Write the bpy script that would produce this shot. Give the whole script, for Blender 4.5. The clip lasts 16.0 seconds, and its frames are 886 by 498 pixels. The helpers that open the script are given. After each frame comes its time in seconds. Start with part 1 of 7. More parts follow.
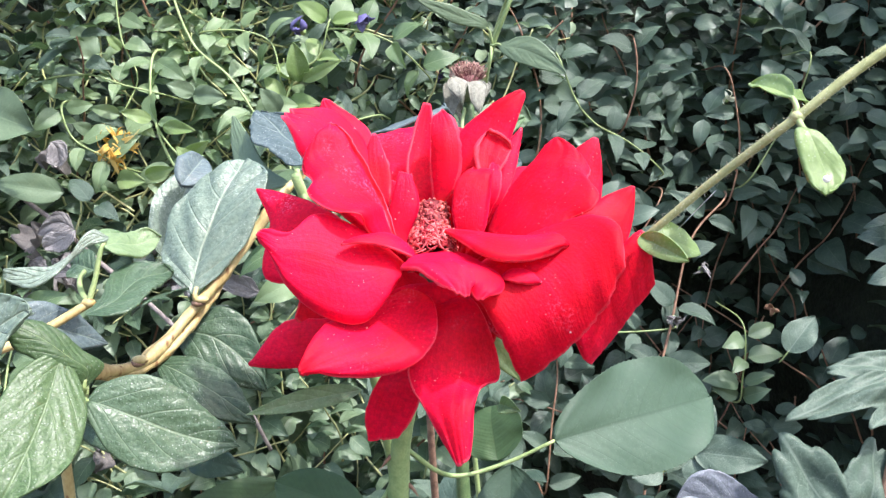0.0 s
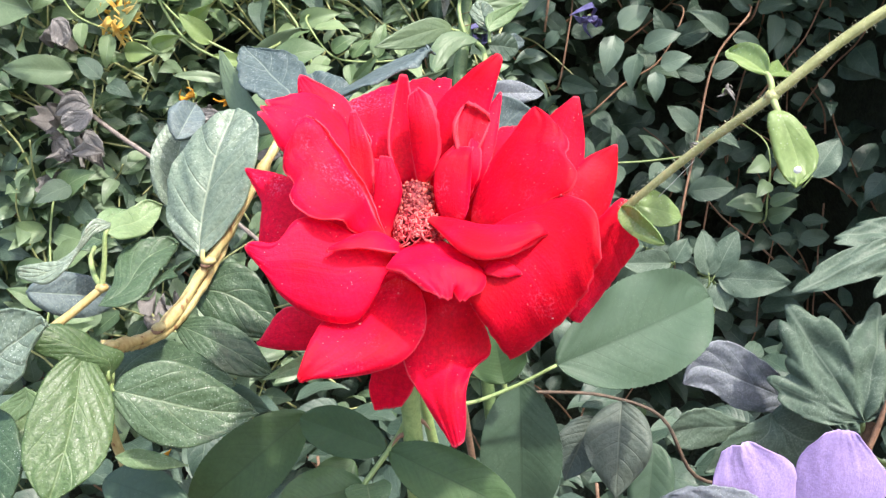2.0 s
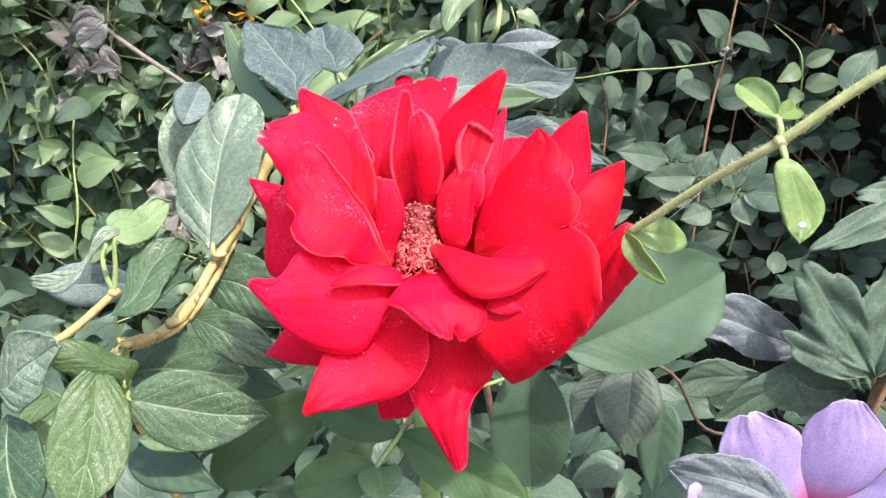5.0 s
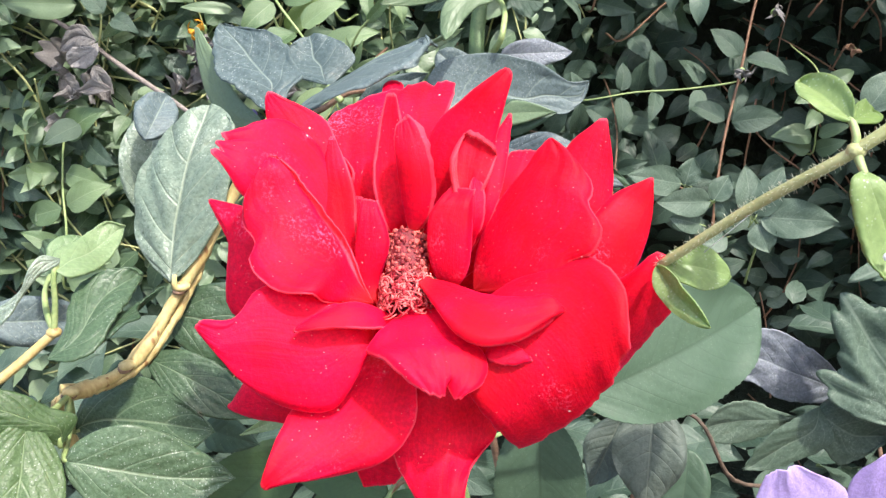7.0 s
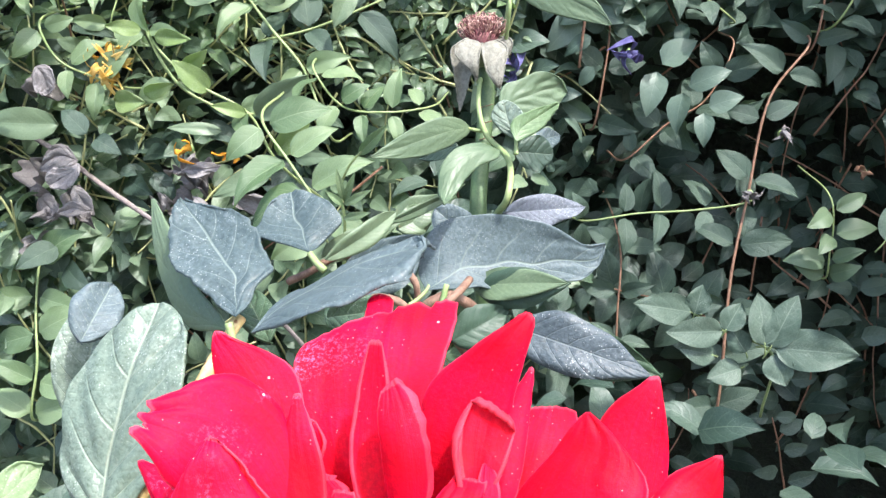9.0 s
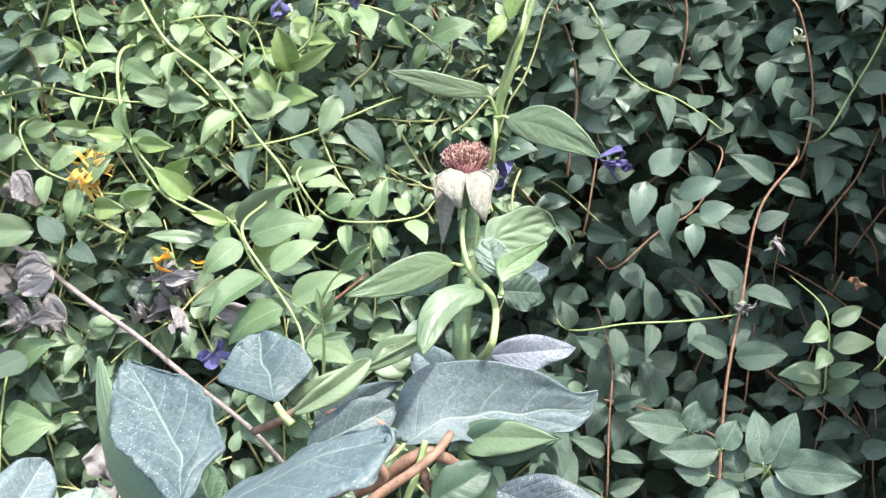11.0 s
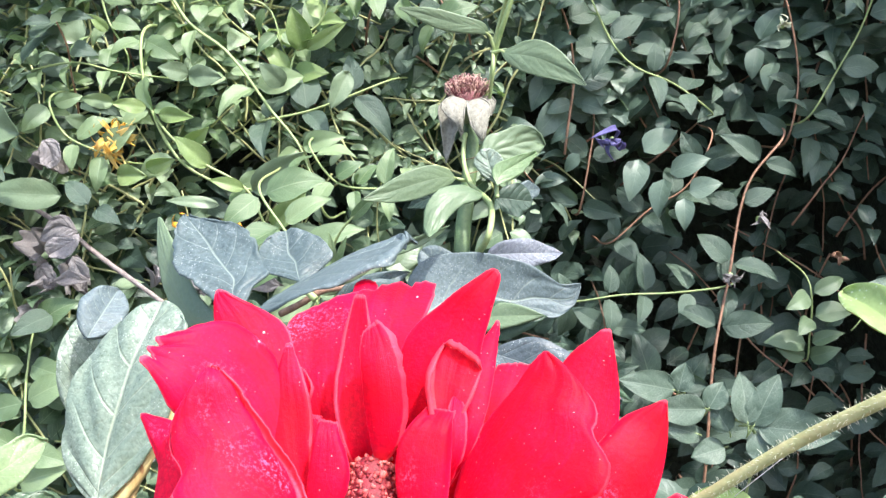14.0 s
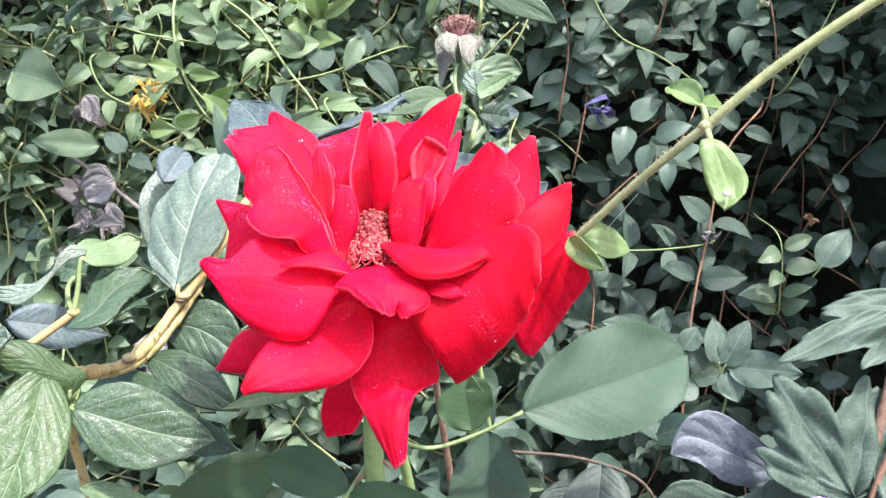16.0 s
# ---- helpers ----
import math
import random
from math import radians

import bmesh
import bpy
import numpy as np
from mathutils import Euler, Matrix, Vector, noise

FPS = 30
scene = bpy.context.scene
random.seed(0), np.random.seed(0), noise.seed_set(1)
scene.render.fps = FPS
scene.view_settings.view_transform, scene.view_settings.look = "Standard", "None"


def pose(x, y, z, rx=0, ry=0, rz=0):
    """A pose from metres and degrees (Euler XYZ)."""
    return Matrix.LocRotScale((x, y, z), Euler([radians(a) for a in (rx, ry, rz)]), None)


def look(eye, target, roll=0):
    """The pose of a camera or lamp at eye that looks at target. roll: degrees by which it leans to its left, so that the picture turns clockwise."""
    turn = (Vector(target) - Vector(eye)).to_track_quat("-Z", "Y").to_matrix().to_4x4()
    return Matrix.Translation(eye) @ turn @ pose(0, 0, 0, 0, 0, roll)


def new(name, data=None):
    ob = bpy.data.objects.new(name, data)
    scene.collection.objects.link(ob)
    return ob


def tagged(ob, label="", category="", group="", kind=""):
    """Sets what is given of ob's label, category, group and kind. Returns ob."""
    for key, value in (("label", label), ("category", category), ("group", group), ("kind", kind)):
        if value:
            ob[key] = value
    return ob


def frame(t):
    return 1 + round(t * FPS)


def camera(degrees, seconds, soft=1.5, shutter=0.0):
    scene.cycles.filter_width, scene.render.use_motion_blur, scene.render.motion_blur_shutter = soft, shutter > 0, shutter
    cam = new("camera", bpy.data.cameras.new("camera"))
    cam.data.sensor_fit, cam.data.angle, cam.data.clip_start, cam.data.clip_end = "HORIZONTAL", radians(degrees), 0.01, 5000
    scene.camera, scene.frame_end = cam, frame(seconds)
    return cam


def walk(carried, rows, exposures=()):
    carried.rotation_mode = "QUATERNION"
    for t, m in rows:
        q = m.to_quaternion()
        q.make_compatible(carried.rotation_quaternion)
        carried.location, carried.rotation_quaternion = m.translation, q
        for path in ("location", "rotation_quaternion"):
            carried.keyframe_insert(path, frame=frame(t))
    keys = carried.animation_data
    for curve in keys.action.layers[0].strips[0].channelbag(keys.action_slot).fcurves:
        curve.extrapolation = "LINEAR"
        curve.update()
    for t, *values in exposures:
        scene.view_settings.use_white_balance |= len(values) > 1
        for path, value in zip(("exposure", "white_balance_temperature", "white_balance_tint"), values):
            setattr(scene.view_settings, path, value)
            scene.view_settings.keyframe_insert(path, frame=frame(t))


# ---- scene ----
cam = camera(53.3, 16.0, soft=1.4)
METRES, EYE, TILT, LEAN, TURN = 0.36, 1.0, -4.0, 0.0, 0.0
ROWS = [
    (0.0, 0.0, 0.0, 0.0, -0.0, 0.0, -0.0),
    (0.5, 0.011, -0.0143, 0.0315, 0.24, -3.35, 1.26),
    (1.0, 0.0147, -0.0215, 0.0666, 0.5, -6.54, 1.71),
    (1.5, 0.0177, -0.0077, 0.0795, 0.83, -10.16, 2.8),
    (2.0, 0.0327, -0.0025, 0.1061, 1.69, -12.62, 4.52),
    (2.5, 0.0389, 0.0129, 0.1249, 2.2, -15.06, 4.81),
    (3.0, 0.0393, 0.0226, 0.137, 2.49, -16.89, 5.04),
    (3.5, 0.0479, 0.0208, 0.1681, 2.69, -18.17, 5.11),
    (4.0, 0.0519, 0.0048, 0.189, 2.91, -19.75, 5.17),
    (6.5, 0.0541, 0.0908, 0.1774, 3.63, -20.55, 5.42),
    (7.0, 0.0531, 0.1106, 0.1609, 3.76, -18.64, 5.38),
    (7.5, 0.0508, 0.1228, 0.1688, 3.9, -15.64, 5.38),
    (8.0, 0.0508, 0.1581, 0.1789, 3.65, -14.0, 5.31),
    (8.5, 0.0469, 0.1885, 0.1919, 3.71, -13.26, 5.12),
    (9.0, 0.0466, 0.2375, 0.2025, 3.54, -12.58, 5.02),
    (9.5, 0.0448, 0.2765, 0.2184, 3.09, -10.77, 4.72),
    (10.0, 0.046, 0.2985, 0.2363, 3.03, -8.78, 4.55),
    (12.5, 0.0617, 0.285, 0.2254, 2.76, -6.18, 4.41),
    (13.0, 0.0505, 0.2477, 0.1978, 2.86, -6.08, 4.32),
    (13.5, 0.0523, 0.2226, 0.1727, 2.97, -6.03, 4.2),
    (14.0, 0.0524, 0.18, 0.1525, 3.14, -5.98, 4.04),
    (14.5, 0.0576, 0.1495, 0.1229, 3.27, -6.06, 3.85),
    (15.0, 0.055, 0.101, 0.098, 3.44, -6.11, 3.65),
    (15.5, 0.0685, 0.0395, 0.0817, 3.6, -6.12, 3.35),
    (16.0, 0.0776, -0.0215, 0.0625, 3.82, -6.1, 3.16),
]
walk(cam, [(t, pose(0, 0, EYE, TILT, LEAN, TURN) @ pose(METRES * x, METRES * y, METRES * z, 90 + pitch, roll, yaw)) for t, x, y, z, yaw, pitch, roll in ROWS],
     [(0.0, 1.76, 6300, 12), (1.0, 1.68, 6450, 12), (2.5, 1.63, 6900, 6), (3.5, 1.63, 6900, 4), (6.5, 1.6, 6900, 6), (7.5, 1.62, 6500, 11), (8.0, 1.7, 6300, 12), (9.0, 1.8, 6300, 11), (10.0, 1.94, 6500, 8), (12.5, 2.04, 6550, 8), (14.5, 1.93, 6400, 12), (16.0, 1.82, 6350, 12)])

# ---- light ----
SUN_AZIMUTH, SUN_HEIGHT = 128.0, 60.0     # degrees: high on the right, behind the eye
world = bpy.data.worlds.new("sky")
scene.world = world
world.use_nodes = True
wn = world.node_tree
sky = wn.nodes.new("ShaderNodeTexSky")
sky.sky_type = "NISHITA"
sky.sun_disc = False
sky.sun_elevation = radians(SUN_HEIGHT)
sky.sun_rotation = radians(SUN_AZIMUTH)
sky.dust_density = 3.0
wn.links.new(sky.outputs["Color"], wn.nodes["Background"].inputs["Color"])
wn.nodes["Background"].inputs["Strength"].default_value = 0.15
sun = new("sun", bpy.data.lights.new("sun", "SUN"))
sun.data.energy = 2.15
sun.data.angle = radians(2.0)
sun.data.color = (1.0, 0.97, 0.94)
ca, sa = math.cos(radians(SUN_HEIGHT)), math.sin(radians(SUN_HEIGHT))
sun.matrix_world = look((3 * ca * math.sin(radians(SUN_AZIMUTH)), 3 * ca * math.cos(radians(SUN_AZIMUTH)), 1 + 3 * sa), (0, 0, 1))


# ---- materials ----
def material(name):
    m = bpy.data.materials.new(name)
    m.use_nodes = True
    nt = m.node_tree
    nt.nodes.clear()
    out = nt.nodes.new("ShaderNodeOutputMaterial")
    return m, nt, out


def node(nt, kind, ins=None, operation="", feature=""):
    n = nt.nodes.new(kind)
    if operation:
        n.operation = operation
    if feature:
        n.feature = feature
    for k, v in (ins or {}).items():
        if isinstance(v, bpy.types.NodeSocket):
            nt.links.new(v, n.inputs[k])
        else:
            n.inputs[k].default_value = v
    return n


def calc(nt, op, a, b=None, clamp=False):
    n = node(nt, "ShaderNodeMath", operation=op)
    n.use_clamp = clamp
    for i, v in ((0, a), (1, b)):
        if v is None:
            continue
        if isinstance(v, bpy.types.NodeSocket):
            nt.links.new(v, n.inputs[i])
        else:
            n.inputs[i].default_value = v
    return n.outputs[0]


def blend(nt, fac, a, b, mode="MIX"):
    n = node(nt, "ShaderNodeMix")
    n.data_type, n.blend_type = "RGBA", mode
    for i, v in ((0, fac), (6, a), (7, b)):
        if isinstance(v, bpy.types.NodeSocket):
            nt.links.new(v, n.inputs[i])
        else:
            n.inputs[i].default_value = (*v, 1) if isinstance(v, tuple) else v
    return n.outputs[2]


def ramp(nt, value, lo, hi, a=0.0, b=1.0):
    n = nt.nodes.new("ShaderNodeMapRange")
    n.interpolation_type = "SMOOTHSTEP"
    nt.links.new(value, n.inputs[0])
    for i, x in ((1, lo), (2, hi), (3, a), (4, b)):
        n.inputs[i].default_value = x
    return n.outputs[0]


def spots(nt, place, scale, size):
    """Small round spots, thinly strewn."""
    v = node(nt, "ShaderNodeTexVoronoi", {"Vector": place, "Scale": scale}, feature="F1")
    keep = node(nt, "ShaderNodeSeparateColor", {0: v.outputs["Color"]})
    return calc(nt, "MULTIPLY", ramp(nt, v.outputs["Distance"], size, size * 0.5), ramp(nt, keep.outputs[0], 0.6, 0.7))


def leaf_material(name, dark, light, vein, veins=6.0, slant=1.6, dust=0.0, rough=0.42, lucent=0.25, islands=False, spread=0.35, fine=1.0, glow=None, film_most=0.35, relief=0.6):
    m, nt, out = material(name)
    uv = node(nt, "ShaderNodeUVMap").outputs[0]
    sep = node(nt, "ShaderNodeSeparateXYZ", {0: uv})
    u, v = sep.outputs[0], sep.outputs[1]
    av = calc(nt, "ABSOLUTE", calc(nt, "MULTIPLY", calc(nt, "SUBTRACT", v, 0.5), 2.0))
    place = node(nt, "ShaderNodeTexCoord").outputs["Object"]
    if islands:
        chance = node(nt, "ShaderNodeNewGeometry").outputs["Random Per Island"]
    else:
        chance = node(nt, "ShaderNodeObjectInfo").outputs["Random"]
    coarse = node(nt, "ShaderNodeTexNoise", {"Vector": place, "Scale": 70.0, "Detail": 4.0, "Roughness": 0.6}).outputs[0]
    grain = node(nt, "ShaderNodeTexNoise", {"Vector": place, "Scale": 900.0 * fine, "Detail": 3.0, "Roughness": 0.7}).outputs[0]
    cells = node(nt, "ShaderNodeTexVoronoi", {"Vector": place, "Scale": 700.0 * fine}, feature="DISTANCE_TO_EDGE").outputs["Distance"]
    warp = node(nt, "ShaderNodeVectorMath", {0: place, 1: node(nt, "ShaderNodeVectorMath", {0: node(nt, "ShaderNodeTexNoise", {"Vector": place, "Scale": 200.0}).outputs["Color"], 1: (0.004, 0.004, 0.004)}, operation="MULTIPLY").outputs[0]}, operation="ADD").outputs[0]
    net = node(nt, "ShaderNodeTexVoronoi", {"Vector": warp, "Scale": 290.0 * fine}, feature="DISTANCE_TO_EDGE").outputs["Distance"]
    mix = calc(nt, "ADD", calc(nt, "MULTIPLY", chance, 0.55), calc(nt, "MULTIPLY", coarse, 0.6))
    col = blend(nt, ramp(nt, mix, 0.2, 0.95), dark, light)
    col = blend(nt, 1.0, col, node(nt, "ShaderNodeCombineXYZ", {0: ramp(nt, grain, 0.3, 0.7, 1 - spread * 0.7, 1 + spread * 0.5), 1: ramp(nt, grain, 0.3, 0.7, 1 - spread * 0.6, 1 + spread * 0.5), 2: ramp(nt, grain, 0.3, 0.7, 1 - spread * 0.7, 1 + spread * 0.5)}).outputs[0], "MULTIPLY")
    rib = ramp(nt, av, 0.05, 0.012)
    phase = calc(nt, "SUBTRACT", calc(nt, "MULTIPLY", u, veins), calc(nt, "MULTIPLY", calc(nt, "POWER", av, 1.3), slant))
    tri = calc(nt, "MULTIPLY", calc(nt, "ABSOLUTE", calc(nt, "SUBTRACT", calc(nt, "FRACT", phase), 0.5)), 2.0)
    side = calc(nt, "MULTIPLY", ramp(nt, tri, 0.11, 0.01), ramp(nt, av, 1.0, 0.5))
    lines = calc(nt, "MAXIMUM", rib, calc(nt, "MULTIPLY", side, 0.55))
    col = blend(nt, calc(nt, "MULTIPLY", ramp(nt, net, 0.1, 0.0), 0.1), col, vein)
    col = blend(nt, calc(nt, "MULTIPLY", lines, 0.55), col, vein)
    if dust:
        flecks = calc(nt, "MAXIMUM", calc(nt, "MULTIPLY", spots(nt, place, 1700.0, 0.34), ramp(nt, coarse, 0.35, 0.65)), calc(nt, "MULTIPLY", spots(nt, place, 560.0, 0.09), ramp(nt, coarse, 0.4, 0.6, 0.0, 0.6)))
        film = calc(nt, "MULTIPLY", ramp(nt, coarse, 0.45, 0.75), ramp(nt, grain, 0.45, 0.75, 0.0, film_most))
        powder = calc(nt, "MULTIPLY", calc(nt, "MAXIMUM", flecks, film), dust, True)
        col = blend(nt, powder, col, (0.66, 0.7, 0.66))
    height = calc(nt, "ADD", calc(nt, "MULTIPLY", lines, -0.6), calc(nt, "ADD", calc(nt, "ADD", calc(nt, "MULTIPLY", ramp(nt, cells, 0.0, 0.25), 0.07), calc(nt, "MULTIPLY", ramp(nt, net, 0.0, 0.3), 0.15)), calc(nt, "MULTIPLY", ramp(nt, tri, 0.0, 0.6), 0.3)))
    bump = node(nt, "ShaderNodeBump", {"Height": height, "Strength": relief, "Distance": 0.0009}).outputs[0]
    rgh = ramp(nt, grain, 0.3, 0.7, rough - 0.08, rough + 0.14)
    p = node(nt, "ShaderNodeBsdfPrincipled", {"Base Color": col, "Roughness": rgh, "Normal": bump, "Specular IOR Level": 0.45})
    back = blend(nt, 1.0, col, glow or (1.25, 1.4, 0.65), "MULTIPLY")
    t = node(nt, "ShaderNodeBsdfTranslucent", {"Color": back, "Normal": bump})
    s = node(nt, "ShaderNodeMixShader", {0: lucent, 1: p.outputs[0], 2: t.outputs[0]})
    nt.links.new(s.outputs[0], out.inputs[0])
    return m


def plain_material(name, a, b, rough=0.6, scale=120.0, bump=0.4, depth=0.001, fleck=None, lucent=0.0, islands=False, stretch=(1, 1, 1)):
    m, nt, out = material(name)
    place = node(nt, "ShaderNodeTexCoord").outputs["Object"]
    place = node(nt, "ShaderNodeMapping", {"Vector": place, "Scale": stretch}).outputs[0]
    n1 = node(nt, "ShaderNodeTexNoise", {"Vector": place, "Scale": scale, "Detail": 5.0, "Roughness": 0.65}).outputs[0]
    n2 = node(nt, "ShaderNodeTexNoise", {"Vector": place, "Scale": scale * 7, "Detail": 3.0}).outputs[0]
    mix = calc(nt, "ADD", calc(nt, "MULTIPLY", n1, 0.7), calc(nt, "MULTIPLY", n2, 0.3))
    if islands:
        mix = calc(nt, "ADD", calc(nt, "MULTIPLY", mix, 0.6), calc(nt, "MULTIPLY", node(nt, "ShaderNodeNewGeometry").outputs["Random Per Island"], 0.4))
    col = blend(nt, ramp(nt, mix, 0.32, 0.68), a, b)
    if fleck:
        col = blend(nt, spots(nt, place, scale * 4, 0.35), col, fleck)
    bmp = node(nt, "ShaderNodeBump", {"Height": mix, "Strength": bump, "Distance": depth}).outputs[0]
    p = node(nt, "ShaderNodeBsdfPrincipled", {"Base Color": col, "Roughness": rough, "Normal": bmp})
    s = p
    if lucent:
        t = node(nt, "ShaderNodeBsdfTranslucent", {"Color": col, "Normal": bmp})
        s = node(nt, "ShaderNodeMixShader", {0: lucent, 1: p.outputs[0], 2: t.outputs[0]})
    nt.links.new(s.outputs[0], out.inputs[0])
    return m


def petal_material(name, deep, bright, heart, lucent, sheen, speck=0.0, rough=0.6, reach=0.22, pale_rim=0.0, fuzz=0.0, through_tint=(1, 1, 1)):
    """Velvet petals: fine lengthwise veins, a lighter bloom, dust specks of pollen."""
    m, nt, out = material(name)
    uv = node(nt, "ShaderNodeUVMap").outputs[0]
    sep = node(nt, "ShaderNodeSeparateXYZ", {0: uv})
    place = node(nt, "ShaderNodeTexCoord").outputs["Object"]
    chance = node(nt, "ShaderNodeObjectInfo").outputs["Random"]
    soft = node(nt, "ShaderNodeTexNoise", {"Vector": place, "Scale": 90.0, "Detail": 4.0}).outputs[0]
    grain = node(nt, "ShaderNodeTexNoise", {"Vector": place, "Scale": 2600.0, "Detail": 2.0}).outputs[0]
    fan = node(nt, "ShaderNodeCombineXYZ", {0: calc(nt, "MULTIPLY", sep.outputs[0], 3.0), 1: calc(nt, "MULTIPLY", sep.outputs[1], 46.0), 2: chance}).outputs[0]
    lines = node(nt, "ShaderNodeTexNoise", {"Vector": fan, "Scale": 1.0, "Detail": 2.0}).outputs[0]
    mix = calc(nt, "ADD", calc(nt, "MULTIPLY", soft, 0.6), calc(nt, "ADD", calc(nt, "MULTIPLY", chance, 0.2), calc(nt, "MULTIPLY", lines, 0.25)))
    col = blend(nt, ramp(nt, mix, 0.3, 0.75), deep, bright)
    nap = node(nt, "ShaderNodeTexNoise", {"Vector": place, "Scale": 1100.0, "Detail": 3.0, "Roughness": 0.7}).outputs[0]
    k = ramp(nt, nap, 0.3, 0.7, 0.86, 1.1)
    col = blend(nt, 1.0, col, node(nt, "ShaderNodeCombineXYZ", {0: k, 1: k, 2: k}).outputs[0], "MULTIPLY")
    velvet = node(nt, "ShaderNodeTexNoise", {"Vector": place, "Scale": 1700.0, "Detail": 3.0, "Roughness": 0.75}).outputs[0]
    col = blend(nt, calc(nt, "MULTIPLY", ramp(nt, velvet, 0.48, 0.75), calc(nt, "MULTIPLY", ramp(nt, soft, 0.35, 0.65, 0.15, 1.0), fuzz)), col, (0.95, 0.1, 0.26))
    col = blend(nt, ramp(nt, sep.outputs[0], reach, 0.02), col, heart)
    edge = calc(nt, "ABSOLUTE", calc(nt, "MULTIPLY", calc(nt, "SUBTRACT", sep.outputs[1], 0.5), 2.0))
    brim = calc(nt, "MAXIMUM", ramp(nt, edge, 0.985, 1.0), ramp(nt, sep.outputs[0], 0.99, 1.0))
    rim = calc(nt, "MULTIPLY", brim, ramp(nt, soft, 0.35, 0.6, 0.3 * pale_rim, pale_rim))
    col = blend(nt, rim, col, (1.0, 0.3, 0.4))
    if fuzz:
        # pale dusty bloom, worn into patches
        cloud = node(nt, "ShaderNodeTexNoise", {"Vector": place, "Scale": 62.0, "Detail": 3.0, "Roughness": 0.55}).outputs[0]
        frost = calc(nt, "MULTIPLY", ramp(nt, cloud, 0.58, 0.74), ramp(nt, velvet, 0.5, 0.62, 0.0, 0.6))
        col = blend(nt, frost, col, (0.95, 0.2, 0.42))
    if speck:
        patch = ramp(nt, soft, 0.42, 0.6)
        pollen = calc(nt, "MAXIMUM", spots(nt, place, 200.0, 0.055), calc(nt, "MULTIPLY", calc(nt, "MULTIPLY", spots(nt, place, 1100.0, 0.14), patch), 0.45))
        col = blend(nt, calc(nt, "MULTIPLY", pollen, speck), col, (0.95, 0.72, 0.74))
    wrinkle = node(nt, "ShaderNodeTexNoise", {"Vector": place, "Scale": 330.0, "Detail": 4.0, "Roughness": 0.65}).outputs[0]
    h = calc(nt, "ADD", calc(nt, "ADD", calc(nt, "MULTIPLY", lines, 0.28), calc(nt, "MULTIPLY", wrinkle, 0.3)), calc(nt, "ADD", calc(nt, "MULTIPLY", nap, 0.6), calc(nt, "MULTIPLY", soft, 0.8)))
    bmp = node(nt, "ShaderNodeBump", {"Height": h, "Strength": 0.4, "Distance": 0.0006}).outputs[0]
    p = node(nt, "ShaderNodeBsdfPrincipled", {"Base Color": col, "Roughness": rough, "Normal": bmp, "Specular IOR Level": 0.16,
                                              "Sheen Weight": sheen, "Sheen Roughness": 0.35, "Sheen Tint": (1.0, 0.05, 0.42, 1)})
    t = node(nt, "ShaderNodeBsdfTranslucent", {"Color": blend(nt, 1.0, col, through_tint, "MULTIPLY"), "Normal": bmp})
    s = node(nt, "ShaderNodeMixShader", {0: lucent, 1: p.outputs[0], 2: t.outputs[0]})
    nt.links.new(s.outputs[0], out.inputs[0])
    return m


RED = petal_material("red_petal", (0.64, 0.0008, 0.014), (0.88, 0.0018, 0.05), (0.8, 0.02, 0.03), 0.26, 0.2, 0.95, pale_rim=0.2, fuzz=0.08, through_tint=(1.2, 1.5, 0.12))
MAUVE = petal_material("mauve_petal", (0.46, 0.34, 0.66), (0.58, 0.45, 0.78), (0.6, 0.04, 0.2), 0.35, 0.1, reach=0.42)
YELLOW = petal_material("yellow_petal", (0.85, 0.55, 0.1), (0.9, 0.74, 0.32), (0.85, 0.7, 0.35), 0.5, 0.0)
VIOLET = petal_material("violet_petal", (0.1, 0.09, 0.25), (0.24, 0.23, 0.44), (0.3, 0.25, 0.4), 0.3, 0.1)
ORANGE = petal_material("orange_petal", (0.7, 0.3, 0.03), (0.8, 0.42, 0.06), (0.5, 0.2, 0.05), 0.2, 0.0)
VINE_LEAF = leaf_material("dusty_vine_leaf", (0.042, 0.082, 0.044), (0.085, 0.138, 0.076), (0.24, 0.31, 0.2), dust=0.4, rough=0.36, film_most=0.15, relief=0.4, fine=1.5, veins=4.0)
VINE_MID = leaf_material("green_vine_leaf", (0.04, 0.08, 0.027), (0.08, 0.135, 0.052), (0.19, 0.26, 0.13), dust=0.35, rough=0.42, film_most=0.12, relief=0.4, fine=1.6, veins=4.0)
FROST_LEAF = leaf_material("powdery_leaf", (0.17, 0.225, 0.175), (0.3, 0.355, 0.285), (0.42, 0.48, 0.36), dust=0.8, rough=0.34, film_most=0.5, relief=0.6)
VINE_FRESH = leaf_material("fresh_vine_leaf", (0.17, 0.26, 0.125), (0.28, 0.37, 0.2), (0.38, 0.45, 0.29), dust=0.35, lucent=0.35, relief=0.22, spread=0.2)
ROSE_LEAF = leaf_material("rose_leaf", (0.04, 0.078, 0.049), (0.062, 0.106, 0.066), (0.04, 0.072, 0.042), veins=8.0, slant=2.2, rough=0.5, spread=0.15, dust=0.08, lucent=0.16, relief=0.13)
# yellower rose leaf copy: light coming through low shaded leaves, put into the colour
ROSE_LIT_THROUGH = leaf_material("rose_leaf_lit_through", (0.05, 0.098, 0.038), (0.085, 0.148, 0.058), (0.05, 0.09, 0.035), veins=8.0, slant=2.2, rough=0.5, spread=0.15, lucent=0.25, relief=0.13)
BLUE_LEAF = leaf_material("blue_green_leaf", (0.075, 0.108, 0.112), (0.13, 0.17, 0.182), (0.28, 0.34, 0.29), dust=0.45, rough=0.5, relief=0.32)
